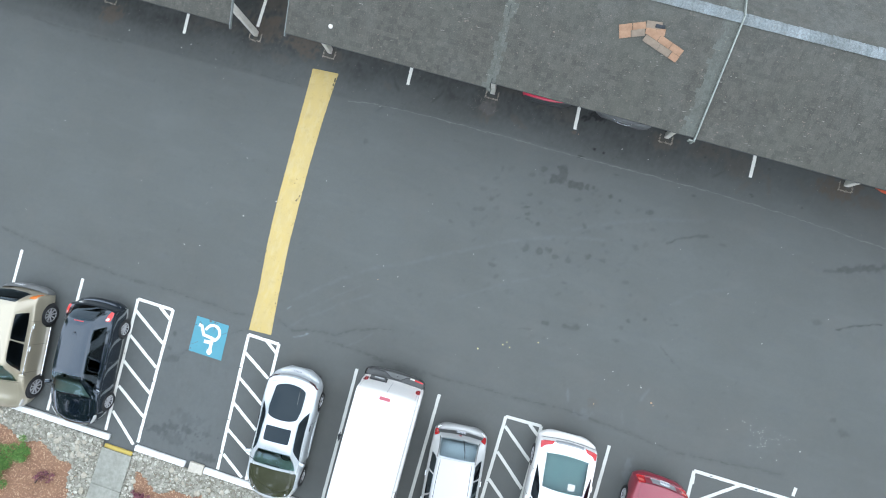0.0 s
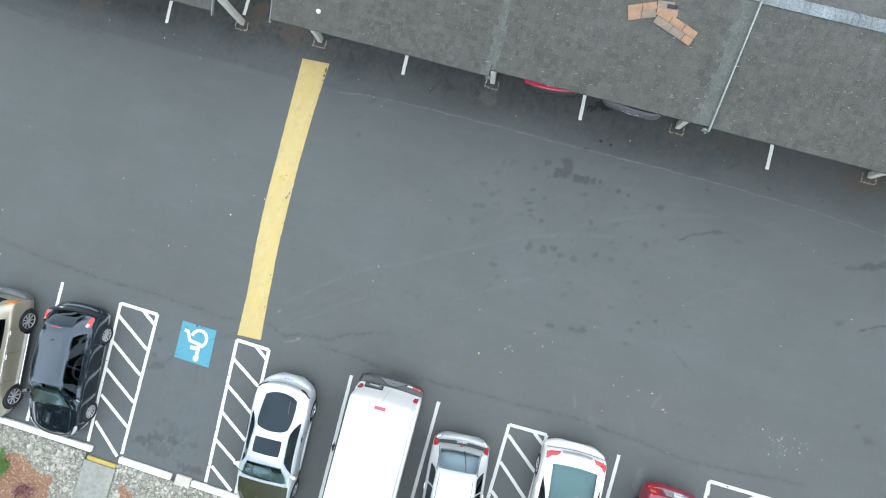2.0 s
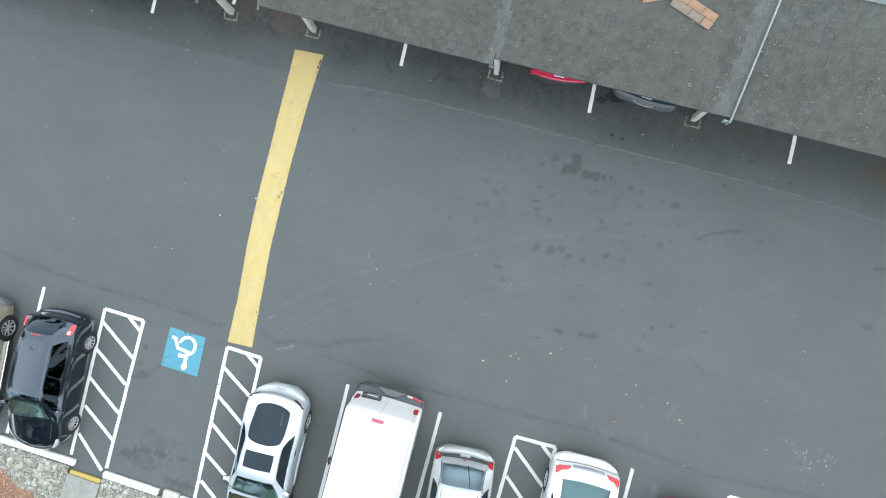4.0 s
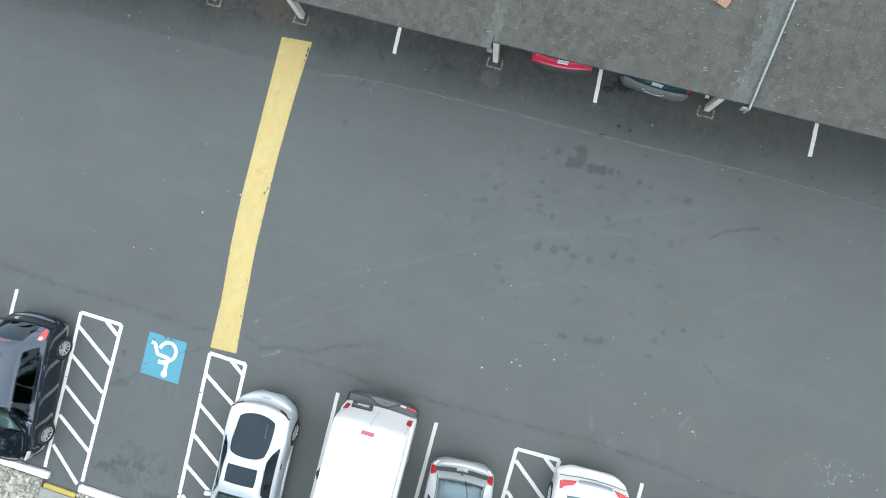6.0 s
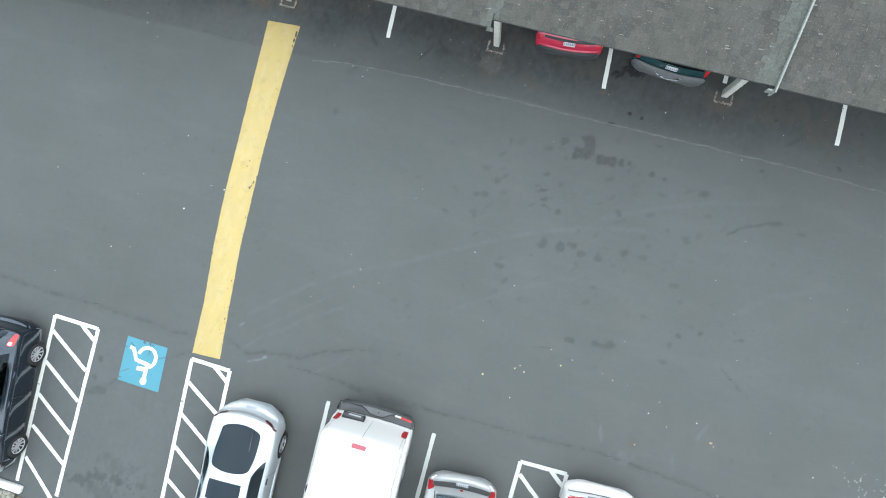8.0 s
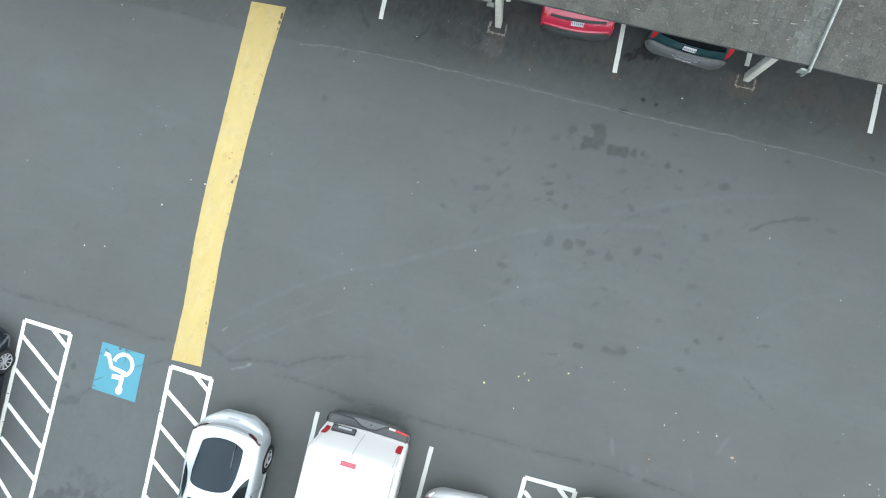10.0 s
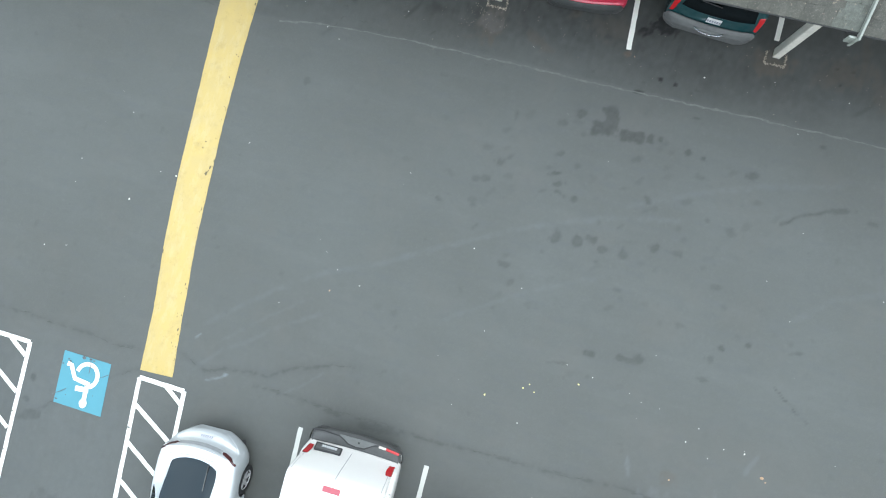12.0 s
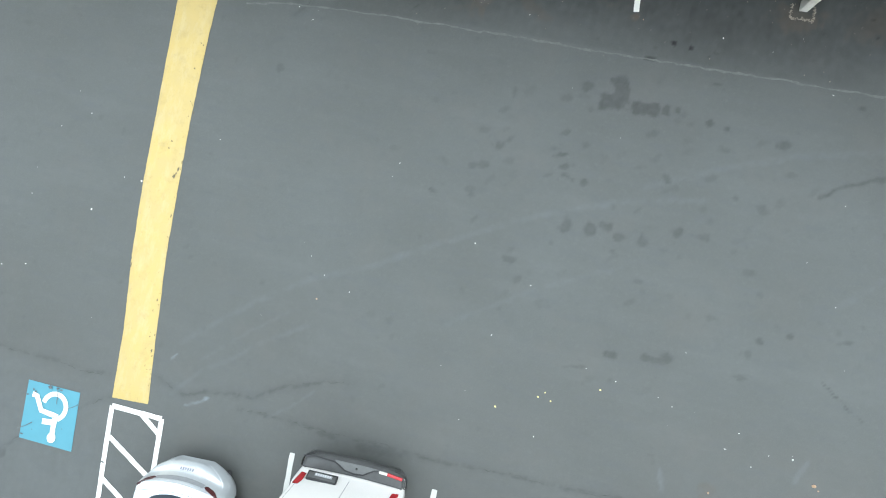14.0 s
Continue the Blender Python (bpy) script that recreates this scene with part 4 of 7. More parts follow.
def rake(name, x, root, dy, dz, width, label, material):
    """The metal trim up both slopes at the end of a roof."""
    for s in (1, -1):
        y0, y1 = (EAVE_Y - 0.08 - dy, RIDGE_Y) if s == 1 else (2 * RIDGE_Y - EAVE_Y + 0.08 + dy, RIDGE_Y)
        z0 = EAVE_Z - SLOPE * (0.08 + dy) + dz
        z1 = EAVE_Z + SLOPE * (RIDGE_Y - EAVE_Y) + dz
        ln = math.hypot(y1 - y0, z1 - z0)
        me = box_mesh("rake_trim", (width, ln, 0.10), material, 0.006)
        m = Matrix.Translation((x, (y0 + y1) / 2, (z0 + z1) / 2 - 0.015)) @ Matrix.Rotation(math.atan2(z1 - z0, y1 - y0) if s == 1 else -math.atan2(z1 - z0, y0 - y1), 4, "X")
        part(name, me, root, label, m)


rake("rake_trim", 11.355, upper, 0.04, 0.05, 0.036, "pale weathered metal trim over the roof step", TRIM_METAL)
rake("rake_trim", -0.535, next_roof, 0.145, -0.02, 0.028, "grey end trim of the roof", GREY_TRIM)
rake("rake_trim", -2.205, left, 0.34, 0.0, 0.03, "grey metal end trim of the roof", GREY_TRIM)
part("seam_foot", box_mesh("seam_foot", (0.14, 0.09, 0.025), SEAM_SHINGLE, 0.008, (5.60, 9.04, 2.90)), next_roof, "bent metal flashing end")


part("trim_foot", box_mesh("trim_foot", (0.045, 0.03, 0.24), TRIM_METAL, 0.006, (11.345, 9.12, 2.86)), upper, "bent metal trim end hanging below the eave")
part("trim_flange", box_mesh("trim_flange", (0.11, 0.035, 0.16), TRIM_METAL, 0.006, (11.27, 9.14, 2.89)), upper, "dull metal flange at the foot of the trim")


def roof_lichen():
    """Short pale dashes of lichen along the butt ends of the shingles."""
    rng, verts, faces = random.Random(66), [], []
    for _ in range(260):
        x, y = rng.uniform(-8.0, 19.0), rng.uniform(9.3, 12.0)
        if -2.3 < x < -0.5:
            continue
        drop = 0.05 if x > 11.4 else 0.02 if x < -2.2 else 0.0
        m = roof_pose(x, y, 0.013 - drop)
        l, w, k = rng.uniform(0.015, 0.06), rng.uniform(0.004, 0.009), len(verts)
        for u, v in ((-l, -w), (-l * 0.2, -w * rng.uniform(0.2, 1.4)), (l, -w * 0.6), (l * 0.8, w), (-l * 0.1, w * rng.uniform(0.4, 1.2)), (-l * 0.9, w * 0.7)):
            verts.append(m @ Vector((u, v + 0.2 * u * rng.uniform(-1, 1), 0)))
        faces.append(tuple(range(k, k + 6)))
    tagged(new("roof_lichen", mesh_from("roof_lichen", verts, faces, LICHEN)), "short pale dashes of lichen on the roof shingles", "lichen", kind="stuff")


roof_lichen()


def make_vent():
    root = thing("roof_vent_cap", "small round white vent cap on the shingles", "roof vent", roof_pose(0.80, 9.54, 0.01))
    part("cap", lathe("cap", [(0.0, 0.06), (0.05, 0.06), (0.062, 0.05), (0.067, 0.0)], POST_WHITE, 20), root, "", Matrix.Rotation(-math.pi / 2, 4, "Y"))


make_vent()


def make_bare_patch():
    """Where shingles are missing, orange sheathing and grey underlay show."""
    root = thing("bare_roof_patch", "bare orange sheathing boards where shingles are missing", "roof patch", roof_pose(9.33, 11.20, 0.022))
    rows = []
    for cx, cy, turn, items in ((-0.50, 0.05, 20, ((-0.17, 0.085, 0.34, PLYWOOD), (0.17, 0.085, 0.33, PLYWOOD), (-0.19, -0.085, 0.30, PLYWOOD), (0.14, -0.085, 0.34, GREY_PLY))),
                                (0.05, 0.15, 6, ((-0.10, 0.0, 0.26, PLYWOOD), (0.15, 0.0, 0.24, PLYWOOD), (-0.05, 0.15, 0.40, GREY_PLY))),
                                (0.36, -0.12, -18, ((-0.36, 0.09, 0.35, PLYWOOD), (0.0, 0.09, 0.36, PLYWOOD), (0.36, 0.09, 0.35, PLYWOOD), (-0.28, -0.09, 0.46, GREY_PLY), (0.12, -0.09, 0.34, GREY_PLY), (0.42, -0.09, 0.24, PLYWOOD)))):
        c, s = math.cos(radians(turn)), math.sin(radians(turn))
        for u, v, w, mat in items:
            rows.append((cx + u * c - v * s, cy + u * s + v * c, w, turn, mat))
    for k, (u, v, w, turn, mat) in enumerate(rows):
        nm = "board" if mat == PLYWOOD else "underlay"
        part(nm, box_mesh(nm, (w - 0.006, 0.172, 0.010), mat, 0.002), root, "orange sheathing board" if nm == "board" else "grey torn underlay", pose(u, v, 0.0012 * k, 0, 0, turn))
    part("torn_shingle", box_mesh("torn_shingle", (0.24, 0.09, 0.03), CRACK, 0.01), root, "dark curled torn shingle", pose(0.14, 0.29, 0.018, 0, 0, 3))


make_bare_patch()


def make_post(x, y, ez):
    root = thing("carport_post", "white painted square timber post carrying the carport", "post", pose(x, y, 0), "carport posts")
    part("shaft", box_mesh("shaft", (0.145, 0.19, ez + 0.2), POST_WHITE, 0.008, (0, 0, (ez + 0.2) / 2)), root)
    # the worn edge of the footing: crumbs of concrete along three sides
    rng, verts, faces = random.Random(int(x * 10) + 200), [], []
    for _ in range(230):
        q = rng.random()
        u, v = (-0.20, -0.24 + 0.9 * (0.3 - q)) if q < 0.3 else (0.20, -0.24 + 0.9 * (q - 0.7)) if q > 0.7 else (-0.2 + (q - 0.3), -0.24)
        u, v, r = u + rng.gauss(0, 0.013), v + rng.gauss(0, 0.013), rng.uniform(0.004, 0.017)
        k = len(verts)
        verts += [(u + r * rng.uniform(0.5, 1.2) * math.cos(a), v + r * rng.uniform(0.4, 1.0) * math.sin(a), 0.004) for a in np.linspace(0, 2 * math.pi, 7)[:-1]] + [(u, v, 0.006 + r * 0.3)]
        faces += [(k + i, k + (i + 1) % 6, k + 6) for i in range(6)]
    tagged(part("footing_edge", mesh_from("footing_edge", verts, faces, FOOTING), root, "rough rusty crumbling edge of the footing"), kind="stuff")


for x, y, ez in ((-8.3, 9.72, ez3), (-2.88, 9.80, ez3), (-0.20, 9.90, ez1), (5.53, 10.02, ez1), (11.37, 10.12, ez1), (17.14, 10.14, ez2), (22.9, 10.15, ez2)):
    make_post(x, y, ez)
for x, ez in ((-14.0, ez3), (-8.3, ez3), (-2.88, ez3), (-0.2, ez1), (5.53, ez1), (11.37, ez1), (17.14, ez2), (22.9, ez2)):
    root = thing("carport_post", "square timber post at the back of the carport", "post", pose(x, 14.1, 0), "carport posts")
    part("shaft", box_mesh("shaft", (0.145, 0.19, ez + 0.1), POST_WHITE, 0.008, (0, 0, (ez + 0.1) / 2)), root)
for x0, x1, ez in ((-14.9, -2.5, ez3), (-0.45, 11.4, ez1), (11.5, 23.9, ez2)):
    for y in (9.95, 13.9):
        tagged(new("carport_beam", box_mesh("carport_beam", (x1 - x0, 0.10, 0.24), TIMBER, 0.006, ((x0 + x1) / 2, y, ez + 0.12))), "long timber beam under the carport roof", "beam", kind="structure")

# the plain fence behind the stalls closes the view under the roofs
tagged(new("wall_back", box_mesh("wall_back", (60.0, 0.12, 2.0), TIMBER, 0.01, (4.0, 15.2, 1.0))), "plain brown timber wall behind the carports", "wall", kind="structure")


# ---- vehicles ----
def pchip(xs, ys, q):
    """Smooth interpolation that does not overshoot."""
    xs, ys, q = np.asarray(xs, float), np.asarray(ys, float), np.asarray(q, float)
    h, d = np.diff(xs), np.diff(ys) / np.diff(xs)
    m = np.zeros_like(ys)
    for i in range(1, len(xs) - 1):
        if d[i - 1] * d[i] > 0:
            w1, w2 = 2 * h[i] + h[i - 1], h[i] + 2 * h[i - 1]
            m[i] = (w1 + w2) / (w1 / d[i - 1] + w2 / d[i])
    m[0], m[-1] = d[0], d[-1]
    k = np.clip(np.searchsorted(xs, q) - 1, 0, len(xs) - 2)
    t = (q - xs[k]) / h[k]
    return ((1 + 2 * t) * (1 - t) ** 2 * ys[k] + t * (1 - t) ** 2 * h[k] * m[k] + t * t * (3 - 2 * t) * ys[k + 1] + t * t * (t - 1) * h[k] * m[k + 1])


TOP = 14.0


class Shell:
    """A car's skin: at(f, s) is the place at f of the length from the nose, s up the right flank from the sill (0) to the middle of the roof (14)."""

    def __init__(self, length, width, rows, bow=(0.16, 0.13)):
        self.L, self.W, self.bow = length, width, bow
        self.f = [r[0] for r in rows]
        self.cols = [[r[k] for r in rows] for k in range(1, 6)]
        self.seen = {}

    def station(self, f):
        f = round(f, 5)
        if f not in self.seen:
            self.seen[f] = self.cut(f)
        return self.seen[f]

    def cut(self, f):
        w, zb, zt, wt, z0 = (float(pchip(self.f, c, f)) for c in self.cols)
        h = self.W / 2
        w, wt = w * h, wt * h
        zt = max(zt, zb + 0.015)
        cr = min(0.10, (zt - zb) * 0.6 + 0.02)
        wd = w * 0.925
        mid = (z0 + 0.20 + zb - 0.10) / 2
        pts = [(0.80 * w, z0), (0.965 * w, z0 + 0.03), (w, z0 + 0.17), (w * 1.004, mid), (w * 0.992, zb - 0.14), (w * 0.966, zb - 0.045), (wd, zb)]
        e = (wt, zt - cr)
        for k in (0.33, 0.67, 0.92):
            pts.append((wd + (e[0] - wd) * k, zb + (e[1] - zb) * k))
        pts += [(wt - 0.02, zt - cr * 0.72), (wt - 0.09, zt - cr * 0.42), (wt * 0.62, zt - cr * 0.18), (wt * 0.32, zt - cr * 0.05), (0.0, zt)]
        return pts

    def at(self, f, s):
        """s below 0 or above 28 is clamped; s over 14 goes down the other flank."""
        side = 1
        if s > TOP:
            s, side = 2 * TOP - s, -1
        p = self.station(min(max(f, 0), 1))
        k = min(max(int(s), 0), 13)
        t = min(max(s - k, 0.0), 1.0)
        (xa, za), (xb, zb) = p[k], p[k + 1]
        x = xa + (xb - xa) * t
        # the ends are bowed in plan: the flanks lag behind the middle
        lag = self.bow[1] * max(0.0, (f - 0.6) / 0.4) ** 2 - self.bow[0] * max(0.0, (0.4 - f) / 0.4) ** 2
        return Vector((side * x, self.L * (0.5 - f) + lag * (2 * x / self.W) ** 2, za + (zb - za) * t))

    def normal(self, f, s):
        e = 0.004
        a = self.at(f - e, s) - self.at(f + e, s)
        b = self.at(f, s + 0.25) - self.at(f, s - 0.25)
        n = a.cross(b)
        if n.length < 1e-9:
            return Vector((0, 0, 1))
        n.normalize()
        p = self.at(f, s) - Vector((0, self.L * (0.5 - f) * 0.75, 0.45))
        return n if n.dot(p) > 0 or n.z > 0.5 else -n

    def patch(self, name, corners, material, lift=0.006, round_=0.3, nu=14, nv=12, skirt=0.02):
        """A panel lying on the skin. corners: (f, s) four times, going round."""
        (f0, s0), (f1, s1), (f2, s2), (f3, s3) = corners
        verts, faces = [], []
        for i in range(nu + 1):
            for j in range(nv + 1):
                a, b = 2 * i / nu - 1, 2 * j / nv - 1
                a, b = a * math.sqrt(1 - round_ * b * b / 2), b * math.sqrt(1 - round_ * a * a / 2)
                u, v = (a + 1) / 2, (b + 1) / 2
                f = (f0 * (1 - u) + f1 * u) * (1 - v) + (f3 * (1 - u) + f2 * u) * v
                s = (s0 * (1 - u) + s1 * u) * (1 - v) + (s3 * (1 - u) + s2 * u) * v
                verts.append(self.at(f, s) + self.normal(f, s) * lift)
        g = lambda i, j: i * (nv + 1) + j
        faces = [(g(i, j), g(i + 1, j), g(i + 1, j + 1), g(i, j + 1)) for i in range(nu) for j in range(nv)]
        rim = [g(i, 0) for i in range(nu)] + [g(nu, j) for j in range(nv)] + [g(i, nv) for i in range(nu, 0, -1)] + [g(0, j) for j in range(nv, 0, -1)]
        mid = sum((Vector(v) for v in verts), Vector()) / len(verts)
        k = len(verts)
        for r in rim:
            v = verts[r]
            verts.append(v + (mid - v).normalized() * 0.002 - Vector((0, 0, 1)) * skirt * 0.0 + (Vector((0, v.y, 0.55)) - v).normalized() * skirt)
        n = len(rim)
        faces += [(rim[i], rim[(i + 1) % n], k + (i + 1) % n, k + i) for i in range(n)]
        q = faces[(nu // 2) * nv + nv // 2]
        turn = (verts[q[1]] - verts[q[0]]).cross(verts[q[3]] - verts[q[0]])
        if turn.dot(self.normal((f0 + f1 + f2 + f3) / 4, (s0 + s1 + s2 + s3) / 4)) < 0:
            faces = [f[::-1] for f in faces]
        me = mesh_from(name, verts, faces, material, True)
        me.set_sharp_from_angle(angle=radians(50))
        return me


def body_mesh(shell, paint, wheels, radius, holes, name="body"):
    """The closed skin with its wheel arches cut out and its window openings taken away."""
    fs = sorted(set([round(v, 4) for v in np.linspace(0, 1, 47)] + [0.004, 0.012, 0.03, *np.arange(0.92, 1.0, 0.004).round(4)] + [round(v, 4) for h in holes for v in (h[0], h[1])]))
    ss = list(np.arange(0, 28.01, 0.5))
    n = len(ss)
    verts, faces, mats = [], [], []
    for f in fs:
        verts += [shell.at(f, s) for s in ss]
    for i in range(len(fs) - 1):
        fm = (fs[i] + fs[i + 1]) / 2
        for j in range(n - 1):
            sm = (ss[j] + ss[j + 1]) / 2
            sm = min(sm, 28 - sm)
            k = i * n + j
            faces.append((k, k + 1, k + n + 1, k + n))
            mats.append(2 if any(a < fm < b and c < sm < d for a, b, c, d in holes) else 0)
        faces.append((i * n, (i + 1) * n, (i + 1) * n + n - 1, i * n + n - 1))
        mats.append(1)
    for base in (0, (len(fs) - 1) * n):
        z = sum(verts[base + j].z for j in range(n)) / n
        c = len(verts)
        verts.append(Vector((0, verts[base].y, z)))
        ring = list(range(base, base + n))
        for a, b in zip(ring, ring[1:] + ring[:1]):
            faces.append((a, b, c))
            mats.append(0)
    me = mesh_from(name, verts, faces, paint, True)
    me.materials.append(BLACK)
    me.materials.append(GLASS)
    me.polygons.foreach_set("material_index", mats)
    bm = bmesh.new()
    bm.from_mesh(me)
    bmesh.ops.recalc_face_normals(bm, faces=bm.faces)
    bm.to_mesh(me)
    bm.free()
    cut = bmesh.new()
    for (y, sx) in wheels:
        m = Matrix.Translation((sx * (shell.W / 2 - 0.06), y, radius - 0.01)) @ Matrix.Rotation(math.pi / 2, 4, "Y")
        bmesh.ops.create_cone(cut, cap_ends=True, segments=36, radius1=radius + 0.045, radius2=radius + 0.045, depth=0.52, matrix=m)
    cme = bpy.data.meshes.new("cutter")
    cut.to_mesh(cme)
    cut.free()
    cme.materials.append(BLACK)
    a, b = new("shaping", me), new("cutter", cme)
    mod = a.modifiers.new("arches", "BOOLEAN")
    mod.operation, mod.object, mod.solver, mod.material_mode = "DIFFERENCE", b, "EXACT", "TRANSFER"
    bpy.context.view_layer.update()
    out = bpy.data.meshes.new_from_object(a.evaluated_get(bpy.context.evaluated_depsgraph_get()))
    out.name = name
    bpy.data.objects.remove(a)
    bpy.data.objects.remove(b)
    bm = bmesh.new()
    bm.from_mesh(out)
    gone = [f for f in bm.faces if f.material_index < len(out.materials) and out.materials[f.material_index] == GLASS]
    bmesh.ops.delete(bm, geom=gone, context="FACES")
    bm.to_mesh(out)
    bm.free()
    out.polygons.foreach_set("use_smooth", [True] * len(out.polygons))
    out.set_sharp_from_angle(angle=radians(58))
    return out


RIMS = {}


def wheel_meshes(radius, width, spokes, rim_mat):
    key = (radius, width, spokes, rim_mat.name)
    if key not in RIMS:
        r, w = radius, width / 2
        tyre = lathe("tyre", [(-w * 0.8, r * 0.66), (-w, r * 0.78), (-w * 0.95, r * 0.93), (-w * 0.7, r), (w * 0.7, r), (w * 0.95, r * 0.93), (w, r * 0.78), (w * 0.82, r * 0.66), (-w * 0.8, r * 0.66)], RUBBER, 32)
        verts, faces = [], []
        ring = [(w * 0.84, r * 0.675), (w * 0.88, r * 0.66), (w * 0.86, r * 0.63), (w * 0.72, r * 0.62)]
        n = 32
        for i in range(n):
            a = 2 * math.pi * i / n
            verts += [(x, q * math.cos(a), q * math.sin(a)) for x, q in ring]
        for i in range(n):
            for j in range(3):
                a, b = i * 4 + j, ((i + 1) % n) * 4 + j
                faces.append((a, b, b + 1, a + 1))
        for i in range(spokes):
            a = 2 * math.pi * i / spokes
            k = len(verts)
            for q, hw, x in ((r * 0.08, r * 0.030 if spokes > 6 else r * 0.05, w * 0.72), (r * 0.64, r * 0.040 if spokes > 6 else r * 0.075, w * 0.80)):
                for sgn in (1, -1):
                    for dx in (0, -0.035):
                        verts.append((x + dx, q * math.cos(a) - sgn * hw * math.sin(a), q * math.sin(a) + sgn * hw * math.cos(a)))
            faces += [(k, k + 2, k + 6, k + 4), (k, k + 4, k + 5, k + 1), (k + 2, k + 3, k + 7, k + 6)]
        k = len(verts)
        for i in range(14):
            a = 2 * math.pi * i / 14
            verts.append((w * 0.76, r * 0.11 * math.cos(a), r * 0.11 * math.sin(a)))
        faces.append(tuple(range(k, k + 14)))
        rim = mesh_from("rim", verts, faces, rim_mat)
        k2 = [(w * 0.05, 0.0), (w * 0.06, r * 0.59), (w * 0.72, r * 0.618)]
        RIMS[key] = (tyre, rim, lathe("hub", k2, BLACK, 24))
    return RIMS[key]


def seat_mesh():
    bm = bmesh.new()
    for size, at, tilt in (((0.48, 0.50, 0.16), (0, 0.05, 0.08), 0), ((0.46, 0.14, 0.60), (0, -0.26, 0.36), 12), ((0.26, 0.10, 0.18), (0, -0.36, 0.74), 8)):
        r = bmesh.ops.create_cube(bm, size=1.0, matrix=Matrix.Translation(at) @ Matrix.Rotation(radians(tilt), 4, "X") @ Matrix.Diagonal((*size, 1)))
    bmesh.ops.bevel(bm, geom=list(bm.edges), offset=0.035, segments=2, affect="EDGES", profile=0.5)
    return bm_mesh("seat", bm, SEAT, True, 50)


SEAT_MESH = seat_mesh()


def build_car(name, label, category, m, shell, paint, base, wheelbase, radius, spec):
    """A whole car. spec names what differs: windows as (f, s) corners, lamps, trim."""
    root = thing(name, label, category, m, spec.get("group", "parked vehicles"))
    L, W = shell.L, shell.W
    front, rear = L / 2 - base, L / 2 - base - wheelbase
    spots = [(front, 1), (front, -1), (rear, 1), (rear, -1)]
    holes = [h["hole"] for h in spec["glass"] if "hole" in h and h.get("mat", GLASS) in (GLASS, PALE_GLASS)]
    part("body", body_mesh(shell, paint, spots, radius, holes), root, spec.get("body_label", ""))
    tyre, rim, hub = wheel_meshes(radius, 0.20, spec.get("spokes", 9), spec.get("rim", ALLOY))
    for y, sx in spots:
        wm = pose(sx * (W / 2 - 0.095), y, radius, 0, 0, 0 if sx > 0 else 180)
        wh = part("wheel", tyre, root, "", wm)
        part("rim", rim, wh)
        part("hub", hub, wh)
    for g in spec["glass"]:
        for mirror in ((False, True) if g.get("both") else (False,)):
            c = g["corners"]
            if mirror:
                c = [(f, 28 - s) for f, s in c]
            mat = g.get("mat", GLASS)
            pane = part(g["name"], shell.patch(g["name"], c, mat, 0.005, g.get("round", 0.25), skirt=0.012), root, g.get("label", ""))
            pane.visible_shadow = mat not in (GLASS, PALE_GLASS)
    # cabin
    if spec.get("cabin", True):
        f0, f1, zf = spec.get("cabin_from", 0.27), spec.get("cabin_to", 0.84), 0.50
        tall = float(pchip(shell.f, shell.cols[2], 0.6))
        small = Matrix.Diagonal((0.95, 0.9, min(1.0, (tall - 0.58) / 0.85), 1))
        part("cabin_floor", box_mesh("cabin_floor", (W * 0.86, L * (f1 - f0) + 0.2, 0.10), CABIN, 0.02, (0, L * (0.5 - (f0 + f1) / 2), zf - 0.12)), root, "dark cabin floor")
        for sx in (1, -1):
            part("door_card", box_mesh("door_card", (0.03, L * (f1 - f0), 0.36), CABIN, 0.01, (sx * W * 0.445, L * (0.5 - (f0 + f1) / 2), zf + 0.2)), root, "dark inner door panel")
        part("dashboard", box_mesh("dashboard", (W * 0.82, 0.42, 0.26), CABIN, 0.07, (0, L * (0.5 - f0) - 0.12, spec.get("cowl", 0.92) - 0.14)), root, "dark dashboard")
        for sx in (1, -1):
            part("seat", SEAT_MESH, root, "grey fabric seat", pose(sx * W * 0.21, L * (0.5 - f0) - 1.05, zf - 0.07) @ small)
            if spec.get("rear_seats", True):
                part("seat", SEAT_MESH, root, "grey fabric seat", pose(sx * W * 0.21, L * (0.5 - f0) - 1.80, zf - 0.07) @ small)
        if "shelf" in spec:
            a, b, z, w = spec["shelf"]
            part("rear_shelf", box_mesh("rear_shelf", (W * w, L * (b - a), 0.05), SHELF, 0.015, (0, L * (0.5 - (a + b) / 2), z)), root, "pale grey shelf behind the rear seats")
        part("steering_wheel", lathe("steering_wheel", [(0.0, 0.165), (0.012, 0.18), (0.0, 0.195), (-0.012, 0.18), (0.0, 0.165)], BLACK, 24), root, "black steering wheel", pose(-W * 0.21, L * (0.5 - f0) - 0.45, spec.get("cowl", 0.92) + 0.0, 0, 0, 90) @ Matrix.Rotation(radians(25), 4, "Y"))
    for nm, c, mat, lab, rnd in spec.get("panels", ()):
        for mirror in (False, True):
            cc = [(f, 28 - s) for f, s in c] if mirror else c
            part(nm, shell.patch(nm, cc, mat, 0.010 if nm in ("lamp_clear", "lamp_gleam") else 0.006, rnd, 8, 8, 0.02), root, lab)
    for nm, c, mat, lab, rnd in spec.get("single", ()):
        part(nm, shell.patch(nm, c, mat, 0.006, rnd, 14, 10, 0.02), root, lab)
